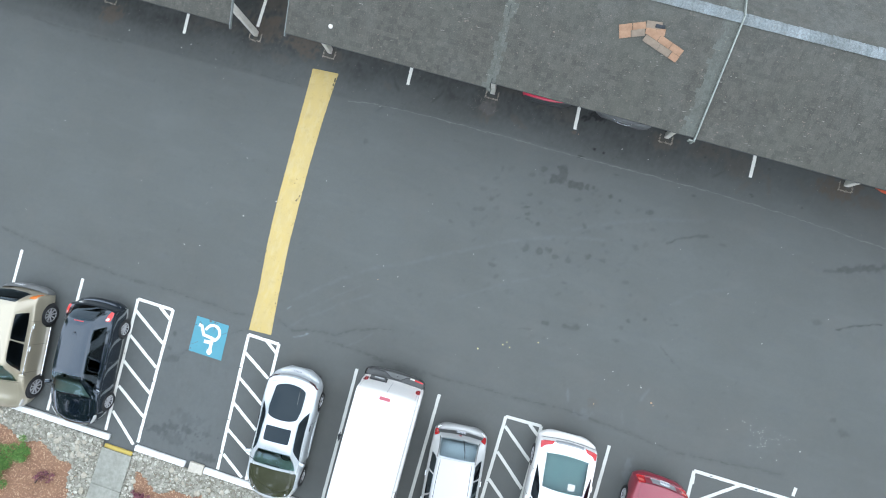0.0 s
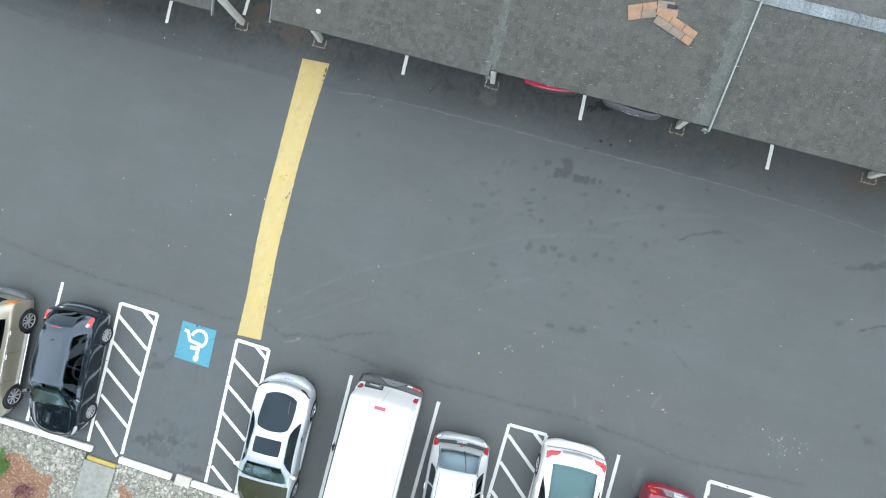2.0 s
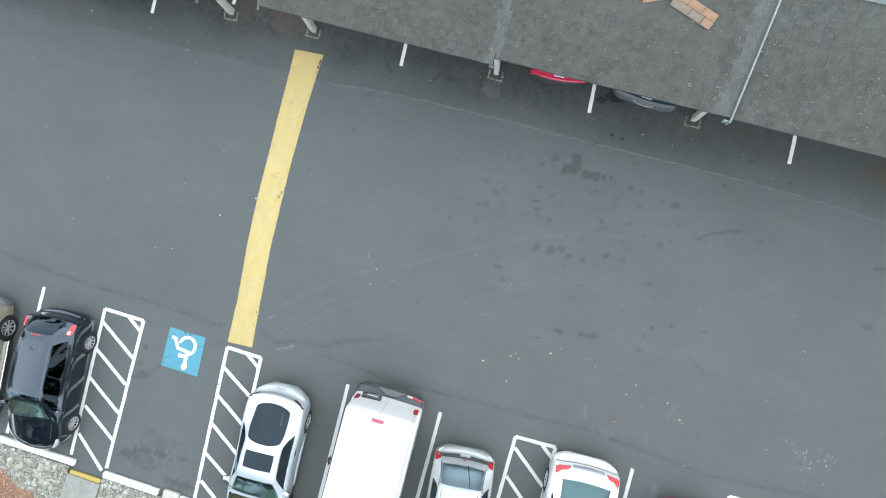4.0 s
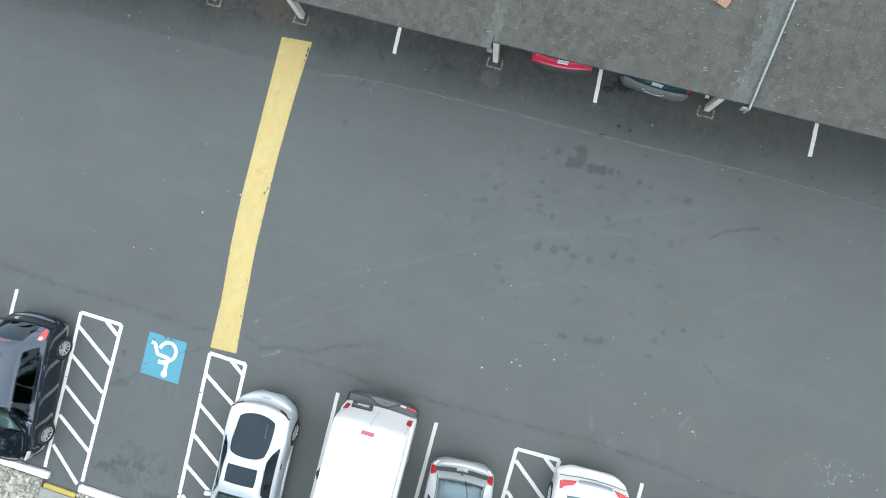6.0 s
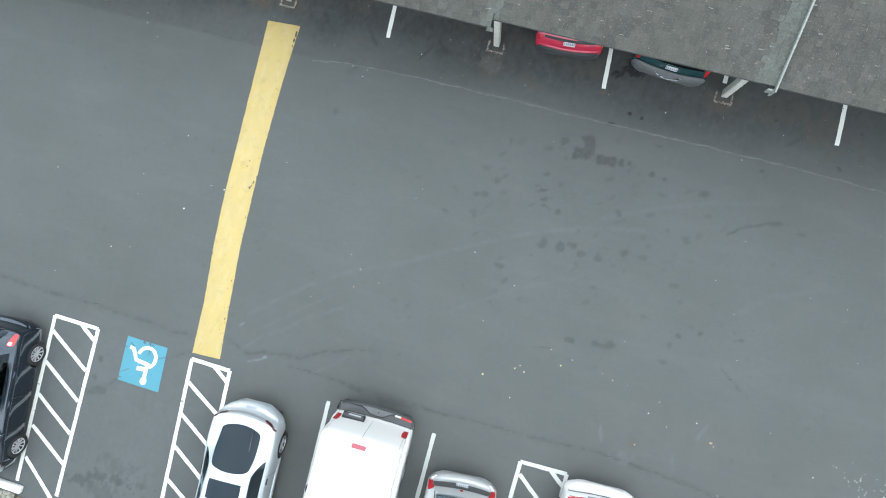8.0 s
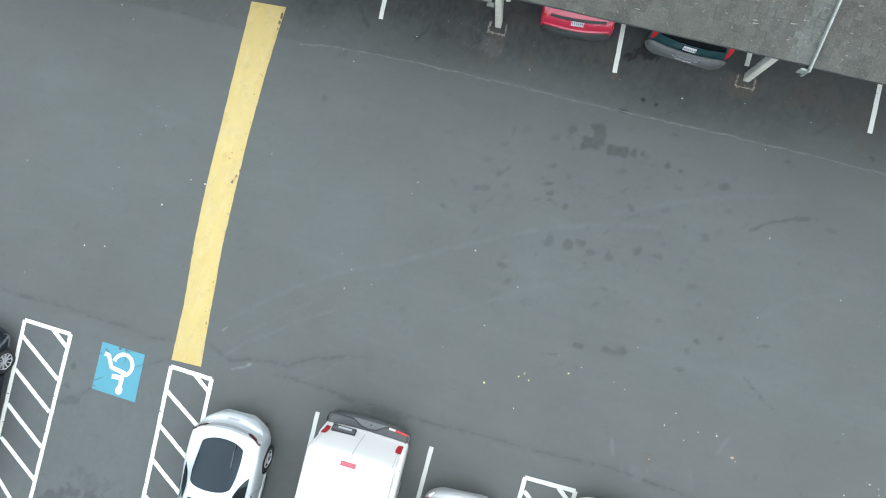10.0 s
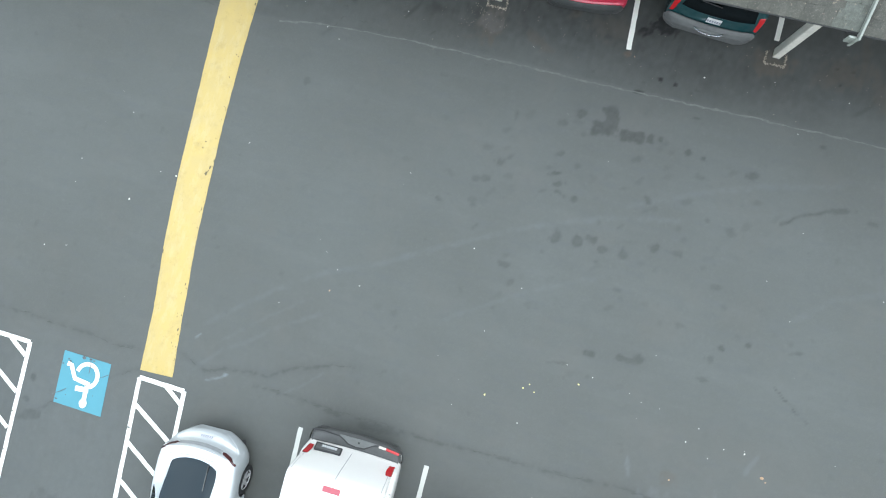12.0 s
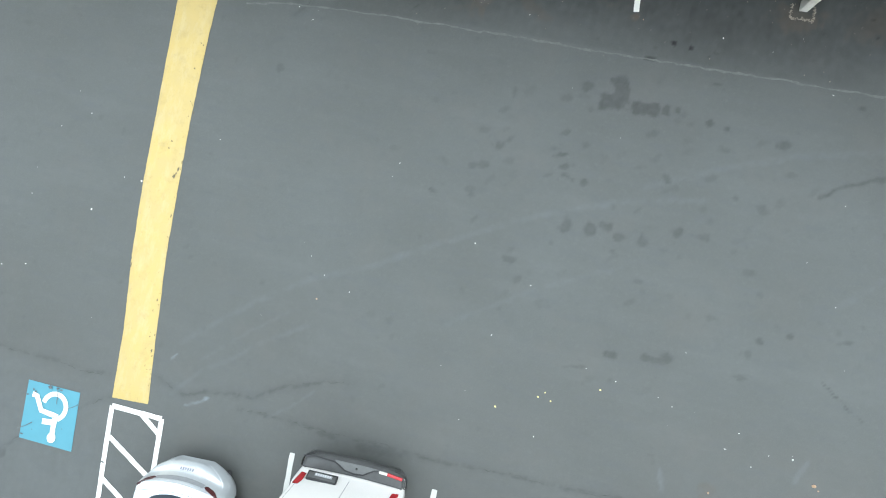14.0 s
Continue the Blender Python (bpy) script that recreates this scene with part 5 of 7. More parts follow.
    # door gaps: thin dark lines down the flank and along the bonnet edge
    for f in spec.get("gaps", ()):
        for mirror in (False, True):
            c = [(f, 1.6), (f + 0.0016, 1.6), (f + 0.0016, 5.9), (f, 5.9)]
            c = [(a, 28 - s) for a, s in c] if mirror else c
            part("door_gap", shell.patch("door_gap", c, BLACK, 0.0025, 0.0, 1, 14, 0.004), root, "dark door gap")
    for f in spec.get("cross_gaps", ()):
        part("panel_gap", shell.patch("panel_gap", [(f, 6.2), (f + 0.0014, 6.2), (f + 0.0014, 21.8), (f, 21.8)], BLACK, 0.0025, 0.0, 1, 30, 0.004), root, "dark panel gap")
    for f in spec.get("handles", ()):
        for side in (1, -1):
            p = shell.at(f, 4.75 if side > 0 else 28 - 4.75)
            part("door_handle", box_mesh("door_handle", (0.035, 0.17, 0.03), spec.get("handle_mat", paint), 0.012), root, "", Matrix.Translation(p + Vector((side * 0.014, 0, 0))))
    mf, ms = spec.get("mirror", (0.315, 6.5))
    for side in (1, -1):
        p = shell.at(mf, ms if side > 0 else 28 - ms)
        mir = part("wing_mirror", box_mesh("wing_mirror", (0.19, 0.11, 0.13), spec.get("mirror_mat", paint), 0.045, (0, 0, 0), 3), root, "", pose(p.x + side * 0.10, p.y, p.z + 0.05, 0, 0, side * 12))
        part("mirror_glass", box_mesh("mirror_glass", (0.15, 0.008, 0.10), CHROME, 0.003, (0, -0.055, 0)), mir, "mirror glass")
    for (f, s, ln, ang) in spec.get("wipers", ()):
        p = shell.at(f, s)
        q = shell.normal(f, s)
        part("wiper", box_mesh("wiper", (ln, 0.018, 0.015), BLACK, 0.005, (ln / 2, 0, 0)), root, "black wiper", Matrix.Translation(p + q * 0.02) @ q.to_track_quat("Z", "Y").to_matrix().to_4x4() @ Matrix.Rotation(radians(ang), 4, "Z"))
    for f0, s0, f1, s1, thick, mat in spec.get("arms", ()):
        a, b = (shell.at(f, q) + shell.normal(f, q) * 0.022 for f, q in ((f0, s0), (f1, s1)))
        part("wiper", box_mesh("wiper", ((b - a).length, thick, 0.016), mat, 0.004, ((b - a).length / 2, 0, 0)), root, "thin wiper arm on the glass", Matrix.Translation(a) @ (b - a).to_track_quat("X", "Z").to_matrix().to_4x4())
    if "bumper_mat" in spec:
        mat, lab = spec["bumper_mat"]
        part("rear_bumper", shell.patch("rear_bumper", [(spec.get("bumper_from", 0.967), 0.3), (0.9995, 0.3), (0.9995, 27.7), (spec.get("bumper_from", 0.967), 27.7)], mat, 0.028, 0.0, 16, 60, 0.04), root, lab)
        c = [shell.at(0.9995, q) + shell.normal(0.9995, q) * 0.028 for q in np.arange(0.3, 27.8, 0.5)]
        c.append(Vector((0, -L / 2 - 0.04, sum(q.z for q in c) / len(c))))
        k = len(c) - 1
        part("bumper_face", mesh_from("bumper_face", c, [(i, (i + 1) % k, k) for i in range(k)], mat, True), root, lab)
    if "plate" in spec:
        z, tilt, off = spec["plate"]
        pl = part("number_plate", box_mesh("number_plate", (0.28, 0.012, 0.13), PLATE, 0.004), root, "small pale number plate", pose(0, -L / 2 - off, z, -tilt, 0, 0))
        for k in range(6):
            part("plate_bar", box_mesh("plate_bar", (0.026, 0.004, 0.05), INK, 0.0), pl, "dark bar", pose(-0.115 + 0.046 * k, -0.008, -0.005))
    for extra in spec.get("more", ()):
        extra(root, shell)
    return root


def glass_set(ws, rw, side_low, side_high, side_mat=GLASS, back_mat=GLASS, split=(), rw_s=10.6, ws_s=10.1, s0=6.5, s1=9.15, ws_mat=GLASS, rw_round=0.25, rw_tail=-0.6):
    """Windscreen, rear window and flank windows."""
    out = [dict(name="windscreen", corners=[(ws[0], 9.4), (ws[1], ws_s + 0.3), (ws[1], 28 - ws_s - 0.3), (ws[0], 28 - 9.4)], hole=(ws[0] + 0.006, ws[1] - 0.006, ws_s + 0.4, 14.1), mat=ws_mat, round=0.22),
           dict(name="rear_window", corners=[(rw[0], rw_s), (rw[1], rw_s + rw_tail), (rw[1], 28 - rw_s - rw_tail), (rw[0], 28 - rw_s)], hole=(rw[0] + 0.006, rw[1] - 0.006, rw_s + 0.3, 14.1), mat=back_mat, round=rw_round)]
    cuts = [0.0, *split, 1.0]
    for a, b in zip(cuts[:-1], cuts[1:]):
        lo = lambda q: side_low[0] + (side_low[1] - side_low[0]) * q
        hi = lambda q: side_high[0] + (side_high[1] - side_high[0]) * q
        e = 0.012
        out.append(dict(name="side_window", both=True, corners=[(lo(a + e), s0), (lo(b - e), s0), (hi(b - e), s1), (hi(a + e), s1)],
                        hole=(max(lo(a + e), hi(a + e)) + 0.012, min(lo(b - e), hi(b - e)) - 0.012, s0 + 0.3, s1 - 0.1), mat=side_mat, round=0.12))
    return out


def hatch_rows(h, belt=0.93):
    return [(0.0, 0.42, 0.46, 0.50, 0.34, 0.30), (0.010, 0.62, 0.55, 0.59, 0.50, 0.25), (0.045, 0.83, 0.64, 0.71, 0.66, 0.19), (0.085, 0.93, 0.71, 0.78, 0.73, 0.18), (0.13, 0.97, 0.76, 0.83, 0.76, 0.18), (0.245, 0.99, belt - 0.06, belt + 0.04, 0.80, 0.18),
            (0.30, 1.0, belt - 0.02, belt + 0.20, 0.77, 0.18), (0.40, 1.0, belt, h - 0.07, 0.70, 0.18), (0.46, 1.0, belt + 0.01, h - 0.01, 0.69, 0.18), (0.60, 1.0, belt + 0.02, h, 0.69, 0.18), (0.80, 0.995, belt + 0.05, h - 0.05, 0.66, 0.19),
            (0.875, 0.985, belt + 0.07, h - 0.12, 0.64, 0.20), (0.94, 0.97, belt + 0.02, belt + 0.20, 0.68, 0.22), (0.955, 0.965, belt - 0.08, belt, 0.74, 0.23), (0.965, 0.96, 0.66, 0.74, 0.80, 0.24),
            (0.972, 0.955, 0.60, 0.66, 0.84, 0.25), (0.986, 0.88, 0.56, 0.61, 0.76, 0.27), (0.996, 0.74, 0.50, 0.55, 0.62, 0.30), (1.0, 0.60, 0.46, 0.50, 0.50, 0.33)]


def saloon_rows(h, belt=0.92, boot=1.02):
    return [(0.0, 0.42, 0.46, 0.50, 0.34, 0.30), (0.010, 0.62, 0.54, 0.58, 0.50, 0.25), (0.045, 0.83, 0.63, 0.69, 0.66, 0.19), (0.09, 0.93, 0.70, 0.76, 0.73, 0.18), (0.14, 0.97, 0.76, 0.82, 0.76, 0.18), (0.275, 0.99, belt - 0.05, belt + 0.03, 0.80, 0.18),
            (0.32, 1.0, belt - 0.02, belt + 0.18, 0.77, 0.18), (0.42, 1.0, belt, h - 0.06, 0.68, 0.18), (0.48, 1.0, belt + 0.01, h, 0.67, 0.18), (0.60, 1.0, belt + 0.02, h, 0.66, 0.18), (0.68, 1.0, belt + 0.03, h - 0.05, 0.66, 0.18),
            (0.80, 0.99, belt + 0.04, boot + 0.07, 0.72, 0.19), (0.83, 0.985, belt + 0.03, boot + 0.02, 0.76, 0.20), (0.93, 0.965, belt + 0.02, boot, 0.80, 0.22), (0.955, 0.955, belt - 0.02, boot - 0.03, 0.80, 0.23),
            (0.967, 0.95, 0.74, 0.82, 0.82, 0.24), (0.973, 0.945, 0.62, 0.68, 0.84, 0.25), (0.986, 0.88, 0.58, 0.63, 0.76, 0.27), (0.996, 0.74, 0.50, 0.55, 0.62, 0.30), (1.0, 0.60, 0.46, 0.50, 0.50, 0.33)]


def liftback_rows(h, belt=0.92):
    return hatch_rows(h, belt)[:10] + [(0.74, 1.0, belt + 0.04, h - 0.03, 0.66, 0.18), (0.80, 0.99, belt + 0.05, h - 0.09, 0.65, 0.19), (0.885, 0.975, belt + 0.02, belt + 0.18, 0.68, 0.20), (0.92, 0.97, belt - 0.06, belt + 0.02, 0.76, 0.22),
                                       (0.970, 0.95, 0.66, 0.74, 0.84, 0.24), (0.978, 0.945, 0.58, 0.63, 0.86, 0.25), (0.990, 0.88, 0.54, 0.59, 0.78, 0.27), (1.0, 0.66, 0.46, 0.50, 0.56, 0.30)]


def suv_rows(h, belt):
    return hatch_rows(h, belt)[:10] + [(0.88, 0.99, belt + 0.05, h - 0.04, 0.68, 0.20), (0.925, 0.985, belt + 0.06, h - 0.10, 0.68, 0.21), (0.955, 0.975, belt, belt + 0.10, 0.76, 0.22), (0.966, 0.97, belt - 0.12, belt - 0.04, 0.80, 0.23),
                                       (0.972, 0.965, 0.72, 0.80, 0.84, 0.24), (0.977, 0.96, 0.60, 0.66, 0.88, 0.25), (0.990, 0.92, 0.56, 0.61, 0.82, 0.27), (1.0, 0.76, 0.48, 0.52, 0.66, 0.30)]

TAN = car_paint("champagne_paint", (0.42, 0.37, 0.27), 0.5)
NIGHT = car_paint("black_paint", (0.003, 0.006, 0.011), 0.0, 0.12, 0.002)
SILVER = car_paint("silver_paint", (0.59, 0.625, 0.64), 0.38, 0.32)
PALE_SILVER = car_paint("pale_silver_paint", (0.46, 0.465, 0.455), 0.3)
SNOW = car_paint("white_paint", (0.83, 0.805, 0.765), 0.0, 0.35, 0.03)
WINE = car_paint("dark_red_paint", (0.21, 0.010, 0.026), 0.0, 0.35, 0.02)
SCARLET = car_paint("red_paint", (0.46, 0.010, 0.045), 0.0, 0.35, 0.04)
TEAL = car_paint("dark_green_paint", (0.010, 0.055, 0.062), 0.3)
BONNET_BLACK = Mat("black_bonnet", 0.25, 0.0, 1.0).paint((0.042, 0.044, 0.024)).mat


def antenna(x, y, z, ln, tilt):
    def add(root, shell):
        part("antenna", lathe("antenna", [(0, 0.006), (ln, 0.003)], BLACK, 8), root, "thin black antenna", Matrix.Translation((x, y, z)) @ Matrix.Rotation(radians(tilt), 4, "Z") @ Matrix.Rotation(radians(-25), 4, "Y"))
    return add


def side_step(root, shell):
    for s in (1, -1):
        part("side_step", box_mesh("side_step", (0.10, shell.L * 0.40, 0.045), CHROME, 0.02), root, "chrome side step bar", pose(s * (shell.W / 2 + 0.03), 0.05, 0.33))


def wind_deflectors(root, shell):
    for s in (1, -1):
        part("belt_trim", box_mesh("belt_trim", (0.02, shell.L * 0.40, 0.025), CHROME, 0.006), root, "pale trim along the windows", pose(s * (shell.W / 2 * 0.95), -0.02 * shell.L, 1.005))


# champagne compact off-roader
tan_shell = Shell(4.10, 1.76, hatch_rows(1.68, 1.02))
build_car("compact_suv", "champagne coloured compact off-road car with chrome side steps", "car", pose(-7.22, -2.60, 0, 0, 0, 187), tan_shell, TAN, 0.80, 2.40, 0.36,
          dict(glass=glass_set((0.255, 0.40), (0.885, 0.955), (0.33, 0.82), (0.42, 0.80), SMOKED, SMOKED, (0.48,)), cowl=1.0, handles=(0.52, 0.70), handle_mat=CHROME, gaps=(0.33, 0.55, 0.74), cross_gaps=(0.245,),
               panels=[("taillight", [(0.925, 6.0), (0.962, 5.0), (0.962, 7.4), (0.925, 8.2)], AMBER_LENS, "amber and red tail lamp", 0.5), ("headlight", [(0.03, 4.9), (0.09, 4.9), (0.085, 6.4), (0.03, 6.4)], CLEAR_LENS, "clear headlamp", 0.5)],
               bumper_mat=(GREY_PLASTIC, "grey plastic rear bumper"), plate=(0.85, 10, 0.01), spokes=9, more=[side_step, wind_deflectors]))

# small black hatchback
def black_rows():
    """The common hatchback with a narrower cabin and a slanting tailgate."""
    out = [(f, w, zb, zt, wt * (0.90 if 0.28 < f < 0.95 else 1.0), z0) for f, w, zb, zt, wt, z0 in hatch_rows(1.52, 0.95) if not 0.78 < f < 0.95]
    out += [(0.80, 0.995, 1.0, 1.46, 0.60, 0.19), (0.85, 0.985, 1.01, 1.38, 0.59, 0.20), (0.90, 0.98, 1.0, 1.22, 0.62, 0.21), (0.94, 0.97, 0.95, 1.04, 0.68, 0.22)]
    return sorted(out)


blk = Shell(4.15, 1.70, black_rows())
build_car("black_hatchback", "shiny black small hatchback car with alloy wheels", "car", pose(-4.64, -2.33, 0, 0, 0, 185.7), blk, NIGHT, 0.85, 2.42, 0.30,
          dict(glass=glass_set((0.245, 0.435), (0.845, 0.945), (0.30, 0.83), (0.41, 0.79), NIGHT_GLASS, SMOKED, (0.46,), rw_round=0.4), cowl=0.95, handles=(0.50, 0.68), gaps=(0.31, 0.53, 0.73), cross_gaps=(0.243,), spokes=10,
               # the white patch on each tail lamp is a painted reflection
               panels=[("taillight", [(0.862, 6.2), (0.940, 5.4), (0.945, 7.2), (0.862, 7.6)], BRIGHT_LENS, "bright red tail lamp", 0.5), ("lamp_clear", [(0.866, 6.7), (0.890, 6.5), (0.890, 7.3), (0.868, 7.4)], CLEAR_LENS, "painted white highlight on the tail lamp", 0.5), ("headlight", [(0.02, 5.0), (0.10, 4.9), (0.10, 6.6), (0.03, 7.0)], CLEAR_LENS, "clear headlamp", 0.6)],
               single=[("spoiler_lamp", [(0.832, 13.0), (0.837, 13.0), (0.837, 15.0), (0.832, 15.0)], RED_LENS, "red brake lamp strip", 0.1)], wipers=[(0.262, 11.6, 0.5, 175), (0.262, 15.0, 0.5, 175)], more=[antenna(0.0, -1.05, 1.50, 0.12, 60), antenna(0.0, -1.05, 1.50, 0.12, 120)]))


# silver sports coupe with a black bonnet
def coupe_rows():
    front = [(0.0, 0.38, 0.42, 0.46, 0.30, 0.28), (0.010, 0.58, 0.48, 0.52, 0.46, 0.23), (0.045, 0.80, 0.56, 0.61, 0.64, 0.18), (0.09, 0.91, 0.63, 0.69, 0.73, 0.17), (0.14, 0.965, 0.70, 0.76, 0.78, 0.16), (0.27, 0.985, 0.82, 0.90, 0.80, 0.16), (0.32, 0.985, 0.85, 1.01, 0.76, 0.16), (0.42, 0.97, 0.87, 1.25, 0.64, 0.16), (0.47, 0.965, 0.88, 1.30, 0.62, 0.16), (0.56, 0.965, 0.89, 1.30, 0.61, 0.16), (0.63, 0.98, 0.90, 1.27, 0.60, 0.16)]
    tail = [(0.75, 1.0, 0.92, 1.13, 0.60, 0.17), (0.86, 0.985, 0.92, 1.00, 0.66, 0.19), (0.915, 0.965, 0.91, 0.985, 0.76, 0.21), (0.936, 0.95, 0.90, 0.99, 0.78, 0.215), (0.944, 0.94, 0.86, 0.95, 0.79, 0.22), (0.953, 0.925, 0.76, 0.84, 0.80, 0.24), (0.962, 0.91, 0.665, 0.73, 0.81, 0.25), (0.972, 0.875, 0.635, 0.69, 0.79, 0.26), (0.981, 0.83, 0.615, 0.665, 0.75, 0.27), (0.989, 0.74, 0.585, 0.63, 0.66, 0.28), (0.995, 0.62, 0.55, 0.59, 0.53, 0.29), (1.0, 0.46, 0.49, 0.53, 0.37, 0.30)]
    return front + tail


def coupe_extra(root, shell):
    for s in (1, -1):
        p = shell.at(0.06, 14 - 5.2 * s * 0.62)
        part("bonnet_stop", lathe("bonnet_stop", [(0, 0.022), (0.02, 0.02), (0.025, 0.0)], CHROME, 12), root, "small chrome bonnet pin", Matrix.Translation(p) @ Matrix.Rotation(-math.pi / 2, 4, "Y"))
    part("exhaust_tip", lathe("exhaust_tip", [(0.0, 0.045), (0.14, 0.05), (0.142, 0.04), (0.05, 0.036)], BLACK, 16), root, "dark exhaust tip", pose(-shell.W * 0.36, -shell.L / 2 + 0.31, 0.27, 0, 0, -90))
    lip = shell.patch("boot_lip", [(0.912, 9.2), (0.938, 9.0), (0.938, 19.0), (0.912, 18.8)], SILVER, 0.020, 0.15, 10, 30, 0.03)
    part("boot_lip", lip, root, "raised silver lip on the boot lid")
    part("rocker_skirt", box_mesh("rocker_skirt", (shell.W * 1.0, shell.L * 0.36, 0.14), SILVER, 0.04, (0, -0.08, 0.24)), root, "silver sill skirt")


coupe = Shell(4.26, 1.74, coupe_rows(), (0.24, 0.29))
build_car("silver_coupe", "silver two-door sports coupe with a black bonnet and sunroof", "car", pose(2.31, -2.57, 0, 0, 0, 183.3), coupe, SILVER, 0.88, 2.44, 0.30,
          dict(glass=glass_set((0.275, 0.41), (0.638, 0.890), (0.345, 0.74), (0.44, 0.64), SMOKED, SMOKED, (), 9.6, rw_round=0.74, rw_tail=0.8), cowl=0.88, rear_seats=False, cabin_to=0.78, handles=(0.60,), handle_mat=BLACK, gaps=(0.335, 0.63), cross_gaps=(0.90,), spokes=5, mirror=(0.345, 6.4),
               panels=[("taillight", [(0.922, 5.3), (0.936, 4.9), (0.9535, 11.7), (0.9465, 11.7)], SMOKY_RED, "narrow smoked red tail lamp", 0.3), ("headlight", [(0.02, 5.0), (0.10, 4.9), (0.10, 6.4), (0.03, 6.8)], CLEAR_LENS, "clear headlamp", 0.6),
                       ("bumper_reflector", [(0.968, 7.6), (0.975, 7.4), (0.975, 8.1), (0.968, 8.2)], POST_WHITE, "small pale reflector in the bumper", 0.7)],
               single=[("lamp_band", [(0.9465, 11.8), (0.9535, 11.8), (0.9535, 16.2), (0.9465, 16.2)], STRIP_GREY, "grey band between the tail lamps", 0.0), ("plate_recess", [(0.966, 12.1), (0.984, 12.2), (0.984, 15.8), (0.966, 15.9)], PALE_SILVER, "shallow plate recess in the bumper", 0.1), ("bonnet", [(0.035, 7.6), (0.255, 6.6), (0.255, 21.4), (0.035, 20.4)], BONNET_BLACK, "glossy black bonnet", 0.25), ("sunroof", [(0.48, 11.4), (0.59, 11.3), (0.59, 16.7), (0.48, 16.6)], SMOKED, "dark glass sunroof", 0.12)],
               wipers=[(0.285, 11.4, 0.48, 172), (0.285, 15.0, 0.48, 172)], arms=[(0.885, 15.6, 0.845, 15.75, 0.030, BLACK), (0.845, 15.75, 0.765, 16.1, 0.014, GREY_PLASTIC)], plate=(0.685, 62, -0.115), more=[coupe_extra]))


# white panel van
def van_rows():
    return [(0.0, 0.72, 0.62, 0.66, 0.55, 0.34), (0.01, 0.86, 0.80, 0.86, 0.70, 0.28), (0.04, 0.95, 0.98, 1.04, 0.80, 0.25), (0.16, 0.99, 1.12, 1.20, 0.84, 0.25), (0.19, 1.0, 1.14, 1.34, 0.85, 0.25), (0.27, 1.0, 1.16, 1.92, 0.89, 0.25),
            (0.31, 1.0, 1.17, 2.0, 0.92, 0.25), (0.60, 1.0, 1.18, 2.03, 0.93, 0.26), (0.896, 1.0, 1.18, 2.02, 0.93, 0.28), (0.9223, 0.998, 1.18, 1.98, 0.93, 0.30), (0.933, 0.995, 1.16, 1.86, 0.92, 0.31), (0.943, 0.985, 1.08, 1.42, 0.91, 0.33),
            (0.949, 0.975, 0.90, 1.02, 0.90, 0.36), (0.9528, 0.97, 0.66, 0.74, 0.90, 0.38), (0.957, 0.975, 0.60, 0.67, 0.91, 0.38), (0.985, 0.95, 0.60, 0.66, 0.88, 0.40), (0.995, 0.88, 0.58, 0.63, 0.80, 0.41), (1.0, 0.80, 0.52, 0.57, 0.72, 0.42)]


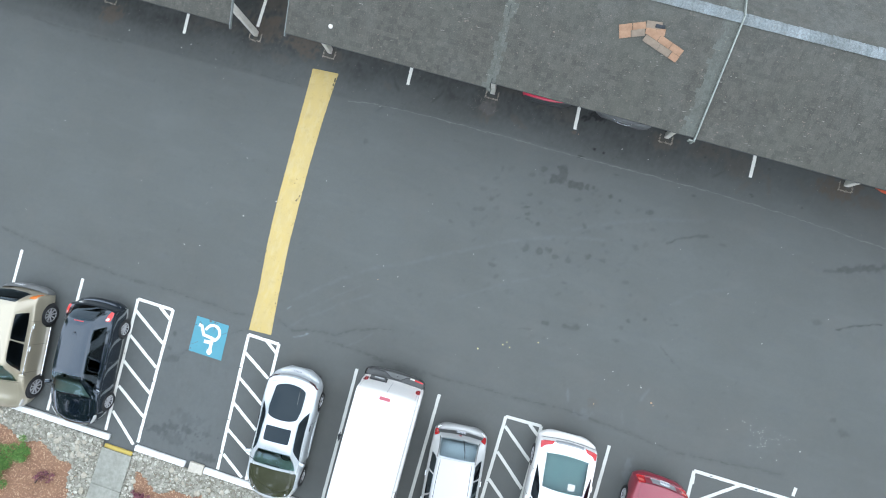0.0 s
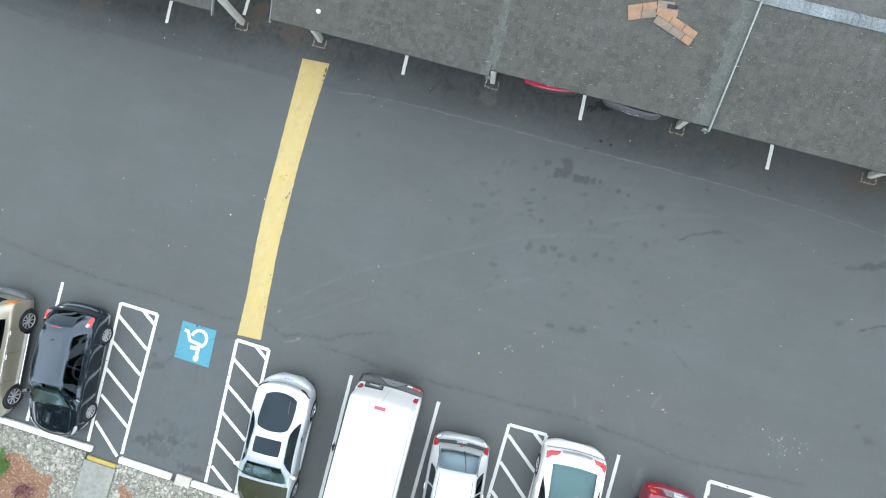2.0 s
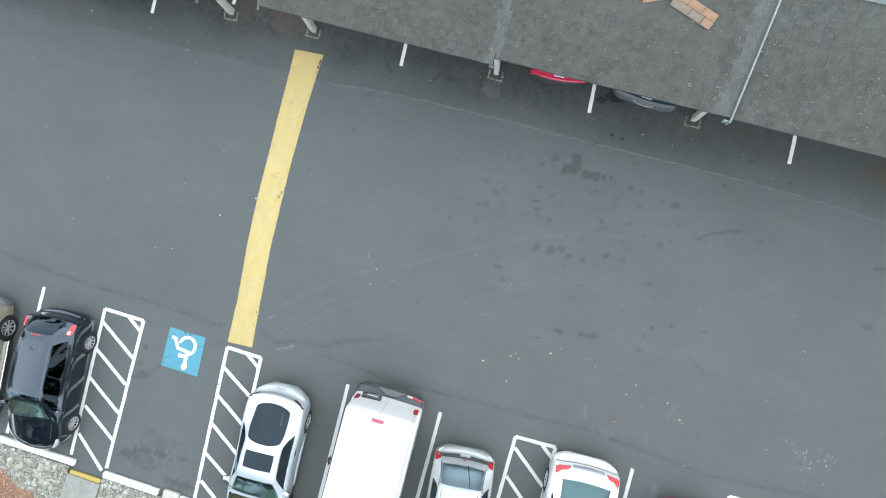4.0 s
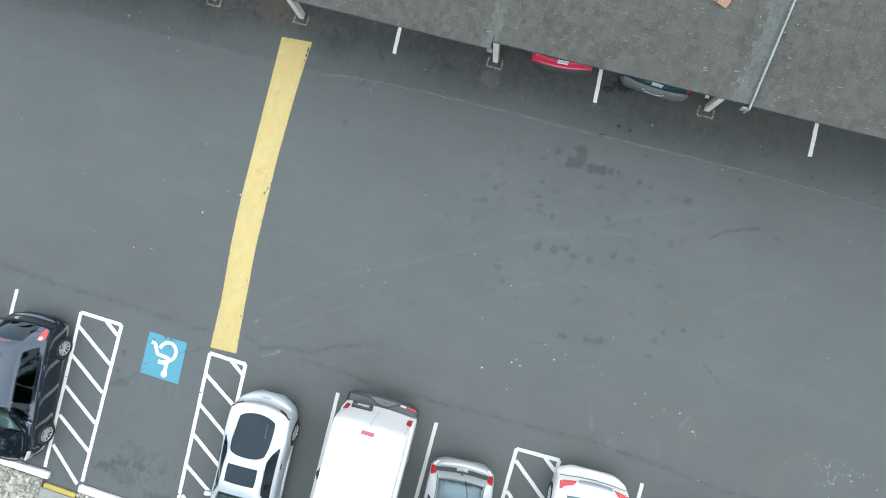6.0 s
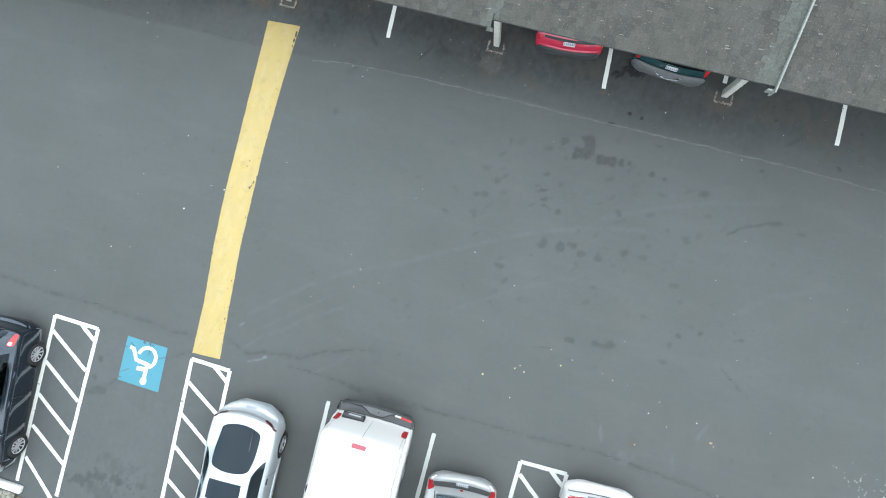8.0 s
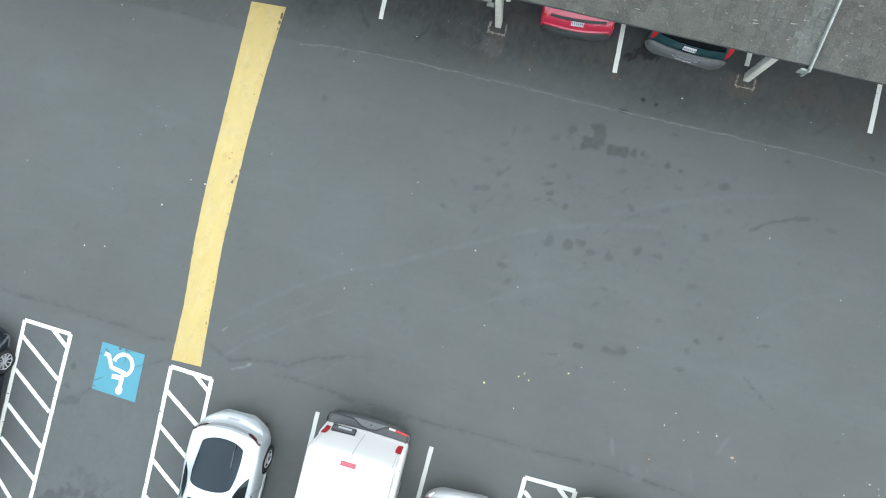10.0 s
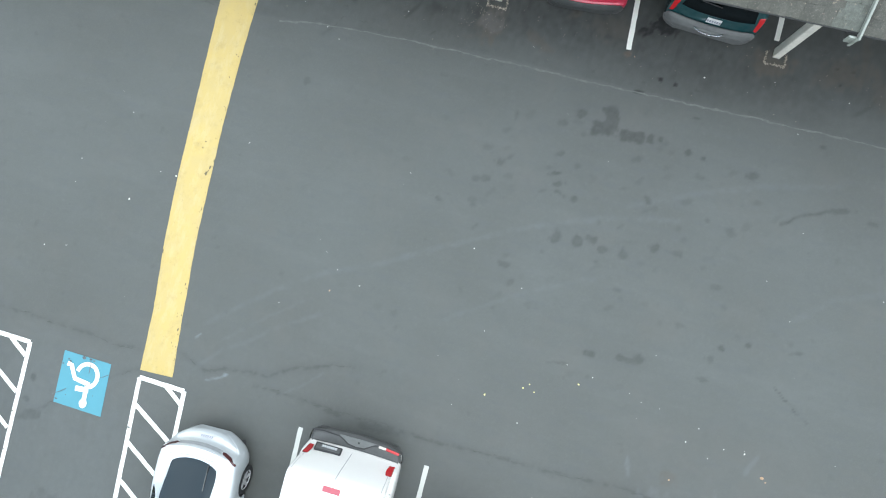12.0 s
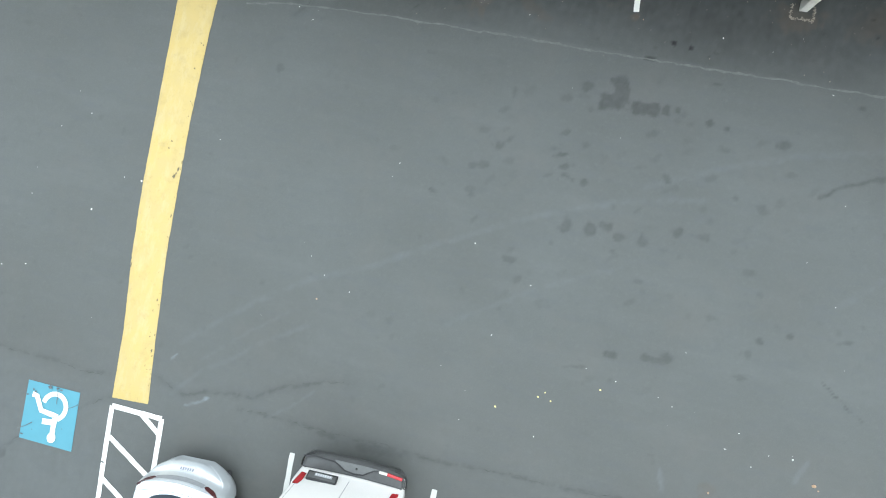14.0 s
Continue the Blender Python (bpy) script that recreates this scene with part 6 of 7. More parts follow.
def van_extra(root, shell):
    y = -shell.L / 2
    part("brake_lamp", shell.patch("brake_lamp", [(0.893, 13.45), (0.910, 13.45), (0.910, 14.55), (0.893, 14.55)], FADED_LENS, 0.012, 0.1, 6, 6, 0.02), root, "faded red high brake lamp")
    part("door_gap", shell.patch("door_gap", [(0.9300, 13.985), (0.951, 13.985), (0.951, 14.02), (0.9300, 14.02)], PANEL_SEAM, 0.003, 0.0, 12, 1, 0.004), root, "seam between the rear doors")
    for s in (10.5, 17.5):
        part("door_gap", shell.patch("door_gap", [(0.930, s), (0.951, s), (0.951, s + 0.06), (0.930, s + 0.06)], PANEL_SEAM, 0.003, 0.0, 12, 1, 0.004), root, "edge seam of a rear door")
    part("roof_gap", shell.patch("roof_gap", [(0.916, 11.0), (0.9168, 11.0), (0.9168, 17.0), (0.916, 17.0)], PANEL_SEAM, 0.003, 0.0, 1, 20, 0.004), root, "seam above the rear doors")
    pl = part("plate_recess", box_mesh("plate_recess", (0.54, 0.05, 0.17), BLACK, 0.012), root, "black plate recess", pose(0.45, y + 0.250, 1.0, -36, 0, 0))
    part("recess_floor", box_mesh("recess_floor", (0.49, 0.010, 0.11), DARK_GREY, 0.003, (0, -0.022, 0.0)), pl, "dull grey floor of the recess")
    # grey instead of the usual plate colour: the recess shade is painted in
    part("number_plate", box_mesh("number_plate", (0.31, 0.012, 0.055), STRIP_GREY, 0.003, (-0.02, -0.028, -0.022)), pl, "small pale number plate")
    for k in range(7):
        part("plate_bar", box_mesh("plate_bar", (0.024, 0.006, 0.032), PLATE, 0.0, (-0.145 + 0.042 * k, -0.034, -0.022)), pl, "pale bar")
    # the step pad: lower in the middle, with a deep black groove along its inner edge
    edge = [(0.92, 0.055), (0.70, 0.028), (0.35, 0.048), (0.26, 0.09), (0.15, 0.160), (-0.02, 0.185), (-0.19, 0.170), (-0.30, 0.10), (-0.38, 0.052), (-0.46, 0.035)]
    bm = bmesh.new()
    low = [bm.verts.new((u, v, 0.0)) for u, v in edge[2:]] + [bm.verts.new((u, 0.012 + 0.03 * u * u, 0.0)) for u in (-0.46, -0.2, 0.0, 0.2, 0.35)]
    high = [bm.verts.new((v.co.x, v.co.y, 0.016)) for v in low]
    bm.faces.new(high)
    for i in range(len(low)):
        k = (i + 1) % len(low)
        bm.faces.new((low[i], low[k], high[k], high[i]))
    part("bumper_step", bm_mesh("bumper_step", bm, GREY_PLASTIC), root, "moulded grey step in the bumper", pose(0.0, y, 0.684))
    for (ua, va), (ub, vb) in zip(edge[:-1], edge[1:]):
        a, b = Vector((ua, y + va, 0.698)), Vector((ub, y + vb, 0.698))
        part("bumper_groove", box_mesh("bumper_groove", ((b - a).length + 0.014, 0.026, 0.012), BLACK, 0.004, ((b - a).length / 2, 0, 0)), root, "black moulded groove", Matrix.Translation(a) @ (b - a).to_track_quat("X", "Z").to_matrix().to_4x4())
    part("parking_sensor", lathe("parking_sensor", [(0, 0.02), (0.02, 0.015), (0.02, 0)], BLACK, 10), root, "round black sensor", pose(-0.06, y + 0.085, 0.70) @ Matrix.Rotation(radians(-90), 4, "Y"))
    part("reflector", box_mesh("reflector", (0.28, 0.05, 0.03), RED_LENS, 0.006), root, "red bumper reflector", pose(-0.76, y + 0.075, 0.692, 0, 0, -7))
    part("reflector", box_mesh("reflector", (0.15, 0.045, 0.03), POST_WHITE, 0.006), root, "white bumper reflector", pose(-0.545, y + 0.055, 0.692, 0, 0, -4))
    for s in (1, -1):
        part("door_hinge", box_mesh("door_hinge", (0.04, 0.06, 0.12), SNOW, 0.01), root, "white door hinge", pose(s * 0.955, y + 0.65, 1.35))


van = Shell(5.60, 1.97, van_rows(), (0.14, 0.07))
build_car("panel_van", "large white panel van with grey rear bumper", "van", pose(5.28, -2.47, 0, 0, 0, 181.5), van, SNOW, 0.95, 3.2, 0.36,
          dict(glass=[dict(name="windscreen", corners=[(0.185, 9.4), (0.262, 10.3), (0.262, 17.7), (0.185, 18.6)], hole=(0.19, 0.258, 10.6, 14.1)),
                      dict(name="side_window", both=True, corners=[(0.23, 6.5), (0.38, 6.5), (0.38, 9.1), (0.28, 9.1)], mat=SMOKED)],
               cabin_from=0.20, cabin_to=0.45, cowl=1.2, rear_seats=False, gaps=(0.22, 0.40), handles=(0.385,), handle_mat=BLACK, mirror=(0.245, 6.6), rim=DARK_RIM, spokes=6,
               panels=[("taillight", [(0.944, 6.6), (0.951, 6.2), (0.951, 11.06), (0.945, 11.10)], RED_LENS, "red tall tail lamp", 0.15)],
               bumper_mat=(DARK_GREY, "dark grey plastic rear bumper"), bumper_from=0.9545, more=[van_extra]))



# silver estate car with roof rails
estate = Shell(4.50, 1.72, hatch_rows(1.48, 0.93))
build_car("silver_estate", "pale silver estate car with dark roof rails", "car", pose(7.88, -2.86, 0, 0, 0, 186), estate, PALE_SILVER, 0.85, 2.6, 0.31,
          dict(glass=glass_set((0.25, 0.395), (0.822, 0.938), (0.30, 0.84), (0.41, 0.80), SMOKED, PALE_GLASS, (0.42, 0.74), 9.5, rw_round=0.34, rw_tail=-0.35), cowl=0.93, handles=(0.48, 0.66), gaps=(0.31, 0.51, 0.70), cross_gaps=(0.815,), handle_mat=CHROME,
               panels=[("taillight", [(0.940, 5.8), (0.970, 4.6), (0.970, 8.3), (0.952, 8.6)], RED_LENS, "red wrap-round tail lamp", 0.3), ("roof_rail", [(0.42, 11.0), (0.805, 11.0), (0.805, 11.09), (0.42, 11.09)], BLACK, "dark roof rail", 0.0),
                       ("bumper_corner", [(0.973, 6.0), (0.990, 5.6), (0.990, 8.6), (0.975, 8.6)], CHROME, "bright chrome bumper corner", 0.4)],
               # the dark strip paints the shadow below the tailgate edge
               single=[("boot_strip", [(0.9555, 8.6), (0.9665, 8.4), (0.9665, 19.6), (0.9555, 19.4)], DARK_GREY, "painted shadow strip across the tailgate", 0.1), ("brake_lamp", [(0.951, 13.8), (0.9535, 13.8), (0.9535, 14.2), (0.951, 14.2)], RED_LENS, "small red lamp above the plate", 0.1),
                       ("window_surround", [(0.812, 9.0), (0.9405, 8.65), (0.9405, 8.95), (0.814, 9.3)], BLACK, "black window surround", 0.0), ("window_surround", [(0.812, 19.0), (0.9405, 19.35), (0.9405, 19.05), (0.814, 18.7)], BLACK, "black window surround", 0.0)],
               arms=[(0.936, 14.6, 0.87, 15.2, 0.024, BLACK), (0.87, 15.2, 0.838, 15.25, 0.014, BLACK)], rear_seats=False, shelf=(0.75, 0.935, 0.95, 0.80), plate=(0.80, 42, -0.165), more=[]))

# white saloon
def fastback_rows(h, belt, boot):
    """The saloon with a long rear window and a short boot."""
    out = [r for r in saloon_rows(h, belt, boot) if not 0.55 < r[0] < 0.85]
    out += [(0.56, 1.0, belt + 0.02, h, 0.67, 0.18), (0.62, 1.0, belt + 0.03, h - 0.03, 0.67, 0.18), (0.86, 0.985, belt + 0.04, boot + 0.08, 0.69, 0.19), (0.885, 0.98, belt + 0.03, boot + 0.03, 0.74, 0.20)]
    return sorted(out)


white = Shell(4.50, 1.86, fastback_rows(1.44, 0.95, 1.08))
build_car("white_saloon", "clean white four-door saloon car with a sloping rear window", "car", pose(10.98, -2.12, 0, 0, 0, 183), white, SNOW, 0.90, 2.68, 0.32,
          dict(glass=glass_set((0.285, 0.41), (0.66, 0.885), (0.34, 0.80), (0.44, 0.64), SMOKED, GLASS, (0.5,), 9.9, rw_round=0.42, rw_tail=-0.1), cowl=0.95, cabin_to=0.80, rear_seats=False, shelf=(0.64, 0.88, 0.98, 0.76), handles=(0.54, 0.70), gaps=(0.33, 0.56, 0.74), cross_gaps=(0.955,),
               panels=[("taillight", [(0.898, 6.1), (0.950, 5.2), (0.9585, 12.05), (0.934, 11.6)], RED_LENS, "red swept tail lamp", 0.14)],
               single=[("boot_strip", [(0.9475, 12.2), (0.9615, 12.15), (0.9615, 15.85), (0.9475, 15.8)], STRIP_GREY, "grey trim between the tail lamps", 0.1), ("bumper_gap", [(0.9660, 5.6), (0.9677, 5.4), (0.9677, 22.6), (0.9660, 22.4)], DARK_GREY, "dark gap above the bumper", 0.0),
                       ("rear_shelf_tag", [(0.685, 14.6), (0.725, 14.6), (0.725, 15.7), (0.685, 15.7)], PALE_CONCRETE, "pale paper behind the rear window", 0.1)], plate=(0.955, 38, -0.195)))

# dark red saloon
red = Shell(4.45, 1.72, saloon_rows(1.40, 0.93, 1.04))
build_car("red_saloon", "dark red older saloon car with full-width tail lamps", "car", pose(13.80, -2.48, 0, 0, 0, 178), red, WINE, 0.88, 2.6, 0.30,
          dict(glass=glass_set((0.285, 0.41), (0.655, 0.825), (0.34, 0.78), (0.44, 0.68), SMOKED, GLASS, (0.5,), 10.0, rw_round=0.42, rw_tail=-0.1), cowl=0.93, cabin_to=0.80, rear_seats=False, shelf=(0.66, 0.825, 0.96, 0.74), gaps=(0.33, 0.56, 0.74), cross_gaps=(0.955,), handles=(0.54, 0.70),
               panels=[("taillight", [(0.945, 6.2), (0.982, 5.4), (0.982, 11.5), (0.955, 11.2)], RED_LENS, "wide red tail lamp", 0.1), ("lamp_gleam", [(0.958, 6.6), (0.968, 6.4), (0.968, 10.9), (0.961, 10.9)], LAMP_GLEAM, "painted pale highlight on the lamp", 0.3)],
               single=[("bumper_gap", [(0.9835, 6.0), (0.9855, 6.0), (0.9855, 22.0), (0.9835, 22.0)], BLACK, "dark gap above the bumper", 0.0), ("boot_trim", [(0.9600, 12.3), (0.975, 12.3), (0.975, 15.7), (0.9600, 15.7)], STRIP_GREY, "grey panel round the plate", 0.1)], plate=(0.86, 40, -0.10)))

# the cars under the carport
cred = Shell(4.0, 1.72, liftback_rows(1.40, 0.92))
build_car("red_hatchback", "bright red hatchback with grey bumper under the carport", "car", pose(7.18, 11.93, 0, 0, 0, 4), cred, SCARLET, 0.80, 2.45, 0.30,
          dict(glass=glass_set((0.25, 0.395), (0.805, 0.885), (0.30, 0.80), (0.41, 0.76), SMOKED, SMOKED, (0.5,)), cowl=0.92, gaps=(0.31, 0.6), rim=DARK_RIM, bumper_from=0.9875, cross_gaps=(0.905,),
               panels=[("taillight", [(0.948, 5.4), (0.968, 4.8), (0.968, 7.6), (0.950, 7.8)], RED_LENS, "red tail lamp", 0.2)],
               single=[("plate_recess", [(0.945, 10.8), (0.957, 10.8), (0.957, 17.2), (0.945, 17.2)], BLACK, "dark recess round the plate", 0.1)],
               bumper_mat=(plain("black_bumper", (0.04, 0.042, 0.042), 0.5), "dark plastic rear bumper"), plate=(0.78, 42, -0.150)))

csuv = Shell(4.5, 1.84, suv_rows(1.72, 1.03))


def suv_extra(root, shell):
    part("bumper_crest", box_mesh("bumper_crest", (0.56, 0.12, 0.06), GREY_PLASTIC, 0.05), root, "raised middle of the grey bumper", pose(0, -shell.L / 2 + 0.03, 0.575))
    for a, b in (((-0.30, 0.045), (-0.20, -0.035)), ((-0.20, -0.035), (0.0, -0.06)), ((0.0, -0.06), (0.20, -0.035)), ((0.20, -0.035), (0.30, 0.045))):
        a, b = Vector((a[0], -shell.L / 2 + a[1] - 0.01, 0.60)), Vector((b[0], -shell.L / 2 + b[1] - 0.01, 0.60))
        part("chrome_strip", box_mesh("chrome_strip", ((b - a).length + 0.01, 0.022, 0.02), CHROME, 0.005, ((b - a).length / 2, 0, 0)), root, "thin bent chrome strip", Matrix.Translation(a) @ (b - a).to_track_quat("X", "Z").to_matrix().to_4x4())


build_car("green_suv", "dark green off-road estate with grey rear bumper under the carport", "car", pose(9.92, 12.20, 0, 0, 0, -3.5), csuv, TEAL, 0.85, 2.65, 0.36,
          dict(glass=glass_set((0.25, 0.395), (0.926, 0.9685), (0.30, 0.84), (0.41, 0.80), SMOKED, SMOKED, (0.5,)), cowl=1.0, gaps=(0.31, 0.6), rim=DARK_RIM, bumper_from=0.9755,
               panels=[("taillight", [(0.952, 5.8), (0.974, 5.0), (0.974, 7.6), (0.954, 8.0)], RED_LENS, "red and amber tail lamp", 0.2)],
               wipers=[(0.952, 14.0, 0.4, 175)], bumper_mat=(plain("faded_grey_bumper", (0.092, 0.095, 0.094), 0.55), "dark grey plastic rear bumper"), plate=(0.80, 12, -0.115), more=[suv_extra]))

orange = Shell(4.3, 1.75, hatch_rows(1.45, 0.93))
build_car("orange_hatchback", "orange-red hatchback parked far under the carport", "car", pose(18.55, 12.15, 0, 0, 0, 0), orange, car_paint("orange_paint", (0.62, 0.08, 0.02)), 0.80, 2.5, 0.31,
          dict(glass=glass_set((0.25, 0.395), (0.86, 0.945), (0.30, 0.84), (0.41, 0.80), SMOKED, SMOKED, (0.5,)), cowl=0.92, rim=DARK_RIM,
               panels=[("taillight", [(0.95, 5.6), (0.975, 4.8), (0.975, 7.4), (0.955, 8.0)], RED_LENS, "red tail lamp", 0.2)]))


# ---- the planted bed ----
WALK_X0, WALK_X1 = -3.56, -2.47


def in_rocks(x, y):
    """Whether the bed shows river stones rather than bark at a place."""
    wob = 0.14 * math.sin(2.3 * x + 0.7) + 0.10 * math.sin(5.1 * x + 1.3 * y)
    if x < -3.0:
        return y > -5.42 + wob - max(0.0, min(1.0, (x + 6.3) / 1.6)) * 0.55 or x > -4.30 + 0.12 * math.sin(3.3 * y)
    if x < -1.0:
        return y > -5.62 + wob or x < -2.10 + 0.10 * math.sin(3.7 * y)
    return y > -5.58 + wob or 0.2 < x < 0.9


def bed_height(x, y):
    return 0.055 + 0.035 * noise.noise(Vector((x * 0.8, y * 0.8, 3.1))) + 0.012 * noise.noise(Vector((x * 4, y * 4, 1.0)))


def make_bed(name, x0, x1, label):
    y0, y1, step = -14.0, -4.80, 0.16
    nx, ny = int((x1 - x0) / step) + 1, int((y1 - y0) / step) + 1
    verts, faces = [], []
    for j in range(ny + 1):
        for i in range(nx + 1):
            x, y = x0 + (x1 - x0) * i / nx, y0 + (y1 - y0) * j / ny
            verts.append((x, y, bed_height(x, y)))
    for j in range(ny):
        for i in range(nx):
            k = j * (nx + 1) + i
            faces.append((k, k + 1, k + nx + 2, k + nx + 1))
    me = mesh_from(name, verts, faces, SOIL, True)
    me.materials.append(GRIT)
    me.polygons.foreach_set("material_index", [1 if in_rocks(p.center.x, p.center.y) else 0 for p in me.polygons])
    tagged(new(name, me), label, "planting bed", kind="structure")


make_bed("bed_1", -14.0, WALK_X0, "brown bark bed edged with grey stones")
make_bed("bed_2", WALK_X1, 24.0, "bark and stone bed behind the kerb")
walkway = thing("walkway", "grey weathered concrete walkway between stone beds", "walkway", kind="structure")
for k in range(7):
    part("slab", box_mesh("slab", (WALK_X1 - WALK_X0 - 0.02, 1.22 - 0.012, 0.10), CONCRETE, 0.012, ((WALK_X0 + WALK_X1) / 2 - 0.0, -5.63 - 1.22 * k, 0.045)), walkway)


def scatter(name, label, category, count, seed, place, shape, material, smooth=False):
    """Very many small pieces in one mesh. place(rng) gives a pose and a size, or None."""
    rng = random.Random(seed)
    base_v, base_f = shape
    base = np.array(base_v)
    vs, fs, n = [], [], 0
    while n < count:
        got = place(rng)
        if got is None:
            continue
        m, (sx, sy, sz) = got
        a = np.array(m.to_3x3())
        jig = 1 + 0.16 * (np.array([rng.random() for _ in range(len(base))])[:, None] - 0.5)
        vs.append((base * jig * (sx, sy, sz)) @ a.T + np.array(m.translation))
        fs.append(np.array(base_f) + n * len(base))
        n += 1
    me = mesh_from(name, np.concatenate(vs), np.concatenate(fs), material, smooth)
    return tagged(new(name, me), label, category, kind="stuff")


def ico(sub):
    bm = bmesh.new()
    bmesh.ops.create_icosphere(bm, subdivisions=sub, radius=0.5)
    bm.verts.index_update()
    out = [tuple(v.co) for v in bm.verts], [tuple(v.index for v in f.verts) for f in bm.faces]
    bm.free()
    return out


PEBBLE_SHAPE = ico(1)
CHIP_SHAPE = ([(-0.5, -0.5, 0), (0.5, -0.5, 0), (0.5, 0.5, 0), (-0.5, 0.5, 0), (-0.4, -0.4, 0.5), (0.4, -0.5, 0.6), (0.45, 0.4, 0.5), (-0.5, 0.45, 0.6)], [(4, 5, 6, 7), (0, 1, 5, 4), (1, 2, 6, 5), (2, 3, 7, 6), (3, 0, 4, 7)])


def spot_rock(rng):
    x, y = rng.uniform(-9.5, 3.5), rng.uniform(-7.4, -4.82)
    if WALK_X0 - 0.02 < x < WALK_X1 + 0.02 or not in_rocks(x, y):
        return None
    s = min(0.16, 0.042 + rng.expovariate(1 / 0.021))
    return Matrix.Translation((x, y, bed_height(x, y) + s * 0.15)) @ Euler((rng.uniform(-0.3, 0.3), rng.uniform(-0.3, 0.3), rng.uniform(0, 6.3))).to_matrix().to_4x4(), (s * rng.uniform(0.9, 1.4), s, s * rng.uniform(0.55, 0.8))


def spot_bark(rng):
    x, y = rng.uniform(-9.5, 3.5), rng.uniform(-7.6, -4.9)
    if WALK_X0 - 0.03 < x < WALK_X1 + 0.03 or (in_rocks(x, y) and rng.random() > 0.03):
        return None
    s = rng.uniform(0.02, 0.055)
    return Matrix.Translation((x, y, bed_height(x, y) + 0.006)) @ Euler((rng.uniform(-0.5, 0.5), rng.uniform(-0.5, 0.5), rng.uniform(0, 6.3))).to_matrix().to_4x4(), (s, s * rng.uniform(0.25, 0.6), 0.012)


scatter("river_stones", "rounded grey and white river stones along the kerb", "stones", 7000, 11, spot_rock, PEBBLE_SHAPE, PEBBLE, True)
scatter("bark_mulch", "reddish brown bark chips covering the bed", "mulch", 14000, 12, spot_bark, CHIP_SHAPE, BARK)


def rock_mesh(seed):
    v, f = ico(3)
    verts = []
    for p in v:
        q = Vector(p)
        verts.append(q * (1 + 0.22 * noise.noise(q * 2.2 + Vector((seed, 0, 0)))))
    return mesh_from("rock", verts, f, ROCK, True)


ROCK = grainy("pale_river_rock", (0.34, 0.305, 0.235), (0.60, 0.55, 0.45), 10.0, 0.8, 0.3)
ROCK_MESHES = [rock_mesh(k) for k in range(4)]
rng = random.Random(31)
placed = 0
while placed < 46:
    x, y = rng.uniform(-9.0, 2.5), rng.uniform(-6.9, -4.95)
    if WALK_X0 - 0.12 < x < WALK_X1 + 0.12 or not in_rocks(x, y):
        continue
    s = rng.uniform(0.10, 0.18)
    ob = tagged(new("rock", ROCK_MESHES[placed % 4]), "large pale rounded river rock on the stone bed", "rock", "large river rocks")
    ob.matrix_world = Matrix.Translation((x, y, bed_height(x, y) + s * 0.18)) @ Euler((rng.uniform(-0.4, 0.4), 0, rng.uniform(0, 6.3))).to_matrix().to_4x4() @ Matrix.Diagonal((s * 1.15, s, s * 0.75, 1))
    placed += 1


def leaf_cloud(name, count, seed, spread, size, material, parent, label, lift=0.0):
    """Many small bent leaves filling an uneven round form; spread gives its half sizes."""
    rng, verts, faces = random.Random(seed), [], []
    clumps = [(rng.gauss(0, 0.5), rng.gauss(0, 0.5), rng.uniform(0.1, 0.9), rng.uniform(0.25, 0.5)) for _ in range(14)]
    for _ in range(count):
        cx, cy, cz, cr = rng.choice(clumps)
        d = Vector((rng.gauss(0, 1), rng.gauss(0, 1), rng.gauss(0, 1))).normalized() * cr * rng.random() ** 0.4
        p = Vector(((cx + d.x) * spread[0], (cy + d.y) * spread[1], max(0.02, (cz + d.z) * spread[2]) + lift))
        e = Euler((rng.uniform(-0.9, 0.9), rng.uniform(-0.9, 0.9), rng.uniform(0, 6.3))).to_matrix()
        s = size * rng.uniform(0.6, 1.4)
        k = len(verts)
        for u, v, w in ((0, -0.5, 0), (0.28, 0, 0.08), (0, 0.5, -0.05), (-0.28, 0, 0.08)):
            verts.append(p + e @ Vector((u * s, v * s, w * s)))
        faces += [(k, k + 1, k + 2), (k, k + 2, k + 3)]
    return part(name, mesh_from(name, verts, faces, material), parent, label)


def branch(a, b, r0, r1, parent, name="stem", label="dark thin stem", material=None):
    a, b = Vector(a), Vector(b)
    me = lathe(name, [(0, r0), ((b - a).length, r1), ((b - a).length + 0.001, 0)], material or TWIG, 8)
    part(name, me, parent, label, Matrix.Translation(a) @ (b - a).to_track_quat("X", "Z").to_matrix().to_4x4())


def shrub(name, label, x, y, spread, count, size, material, seed):
    root = thing(name, label, "shrub", pose(x, y, bed_height(x, y)))
    rng = random.Random(seed)
    for _ in range(7):
        branch((0, 0, 0), (rng.uniform(-0.6, 0.6) * spread[0], rng.uniform(-0.6, 0.6) * spread[1], rng.uniform(0.4, 0.9) * spread[2]), 0.008, 0.003, root)
    leaf_cloud("foliage", count, seed, spread, size, material, root, "small leaves")
    if material == PURPLE:
        branch((-0.34, -0.42, 0.02), (-0.16, -0.16, 0.20), 0.022, 0.018, root, "bent_stem", "bare dark bent stem")
        branch((-0.16, -0.16, 0.20), (0.06, 0.05, 0.42), 0.018, 0.008, root, "bent_stem", "bare dark bent stem")


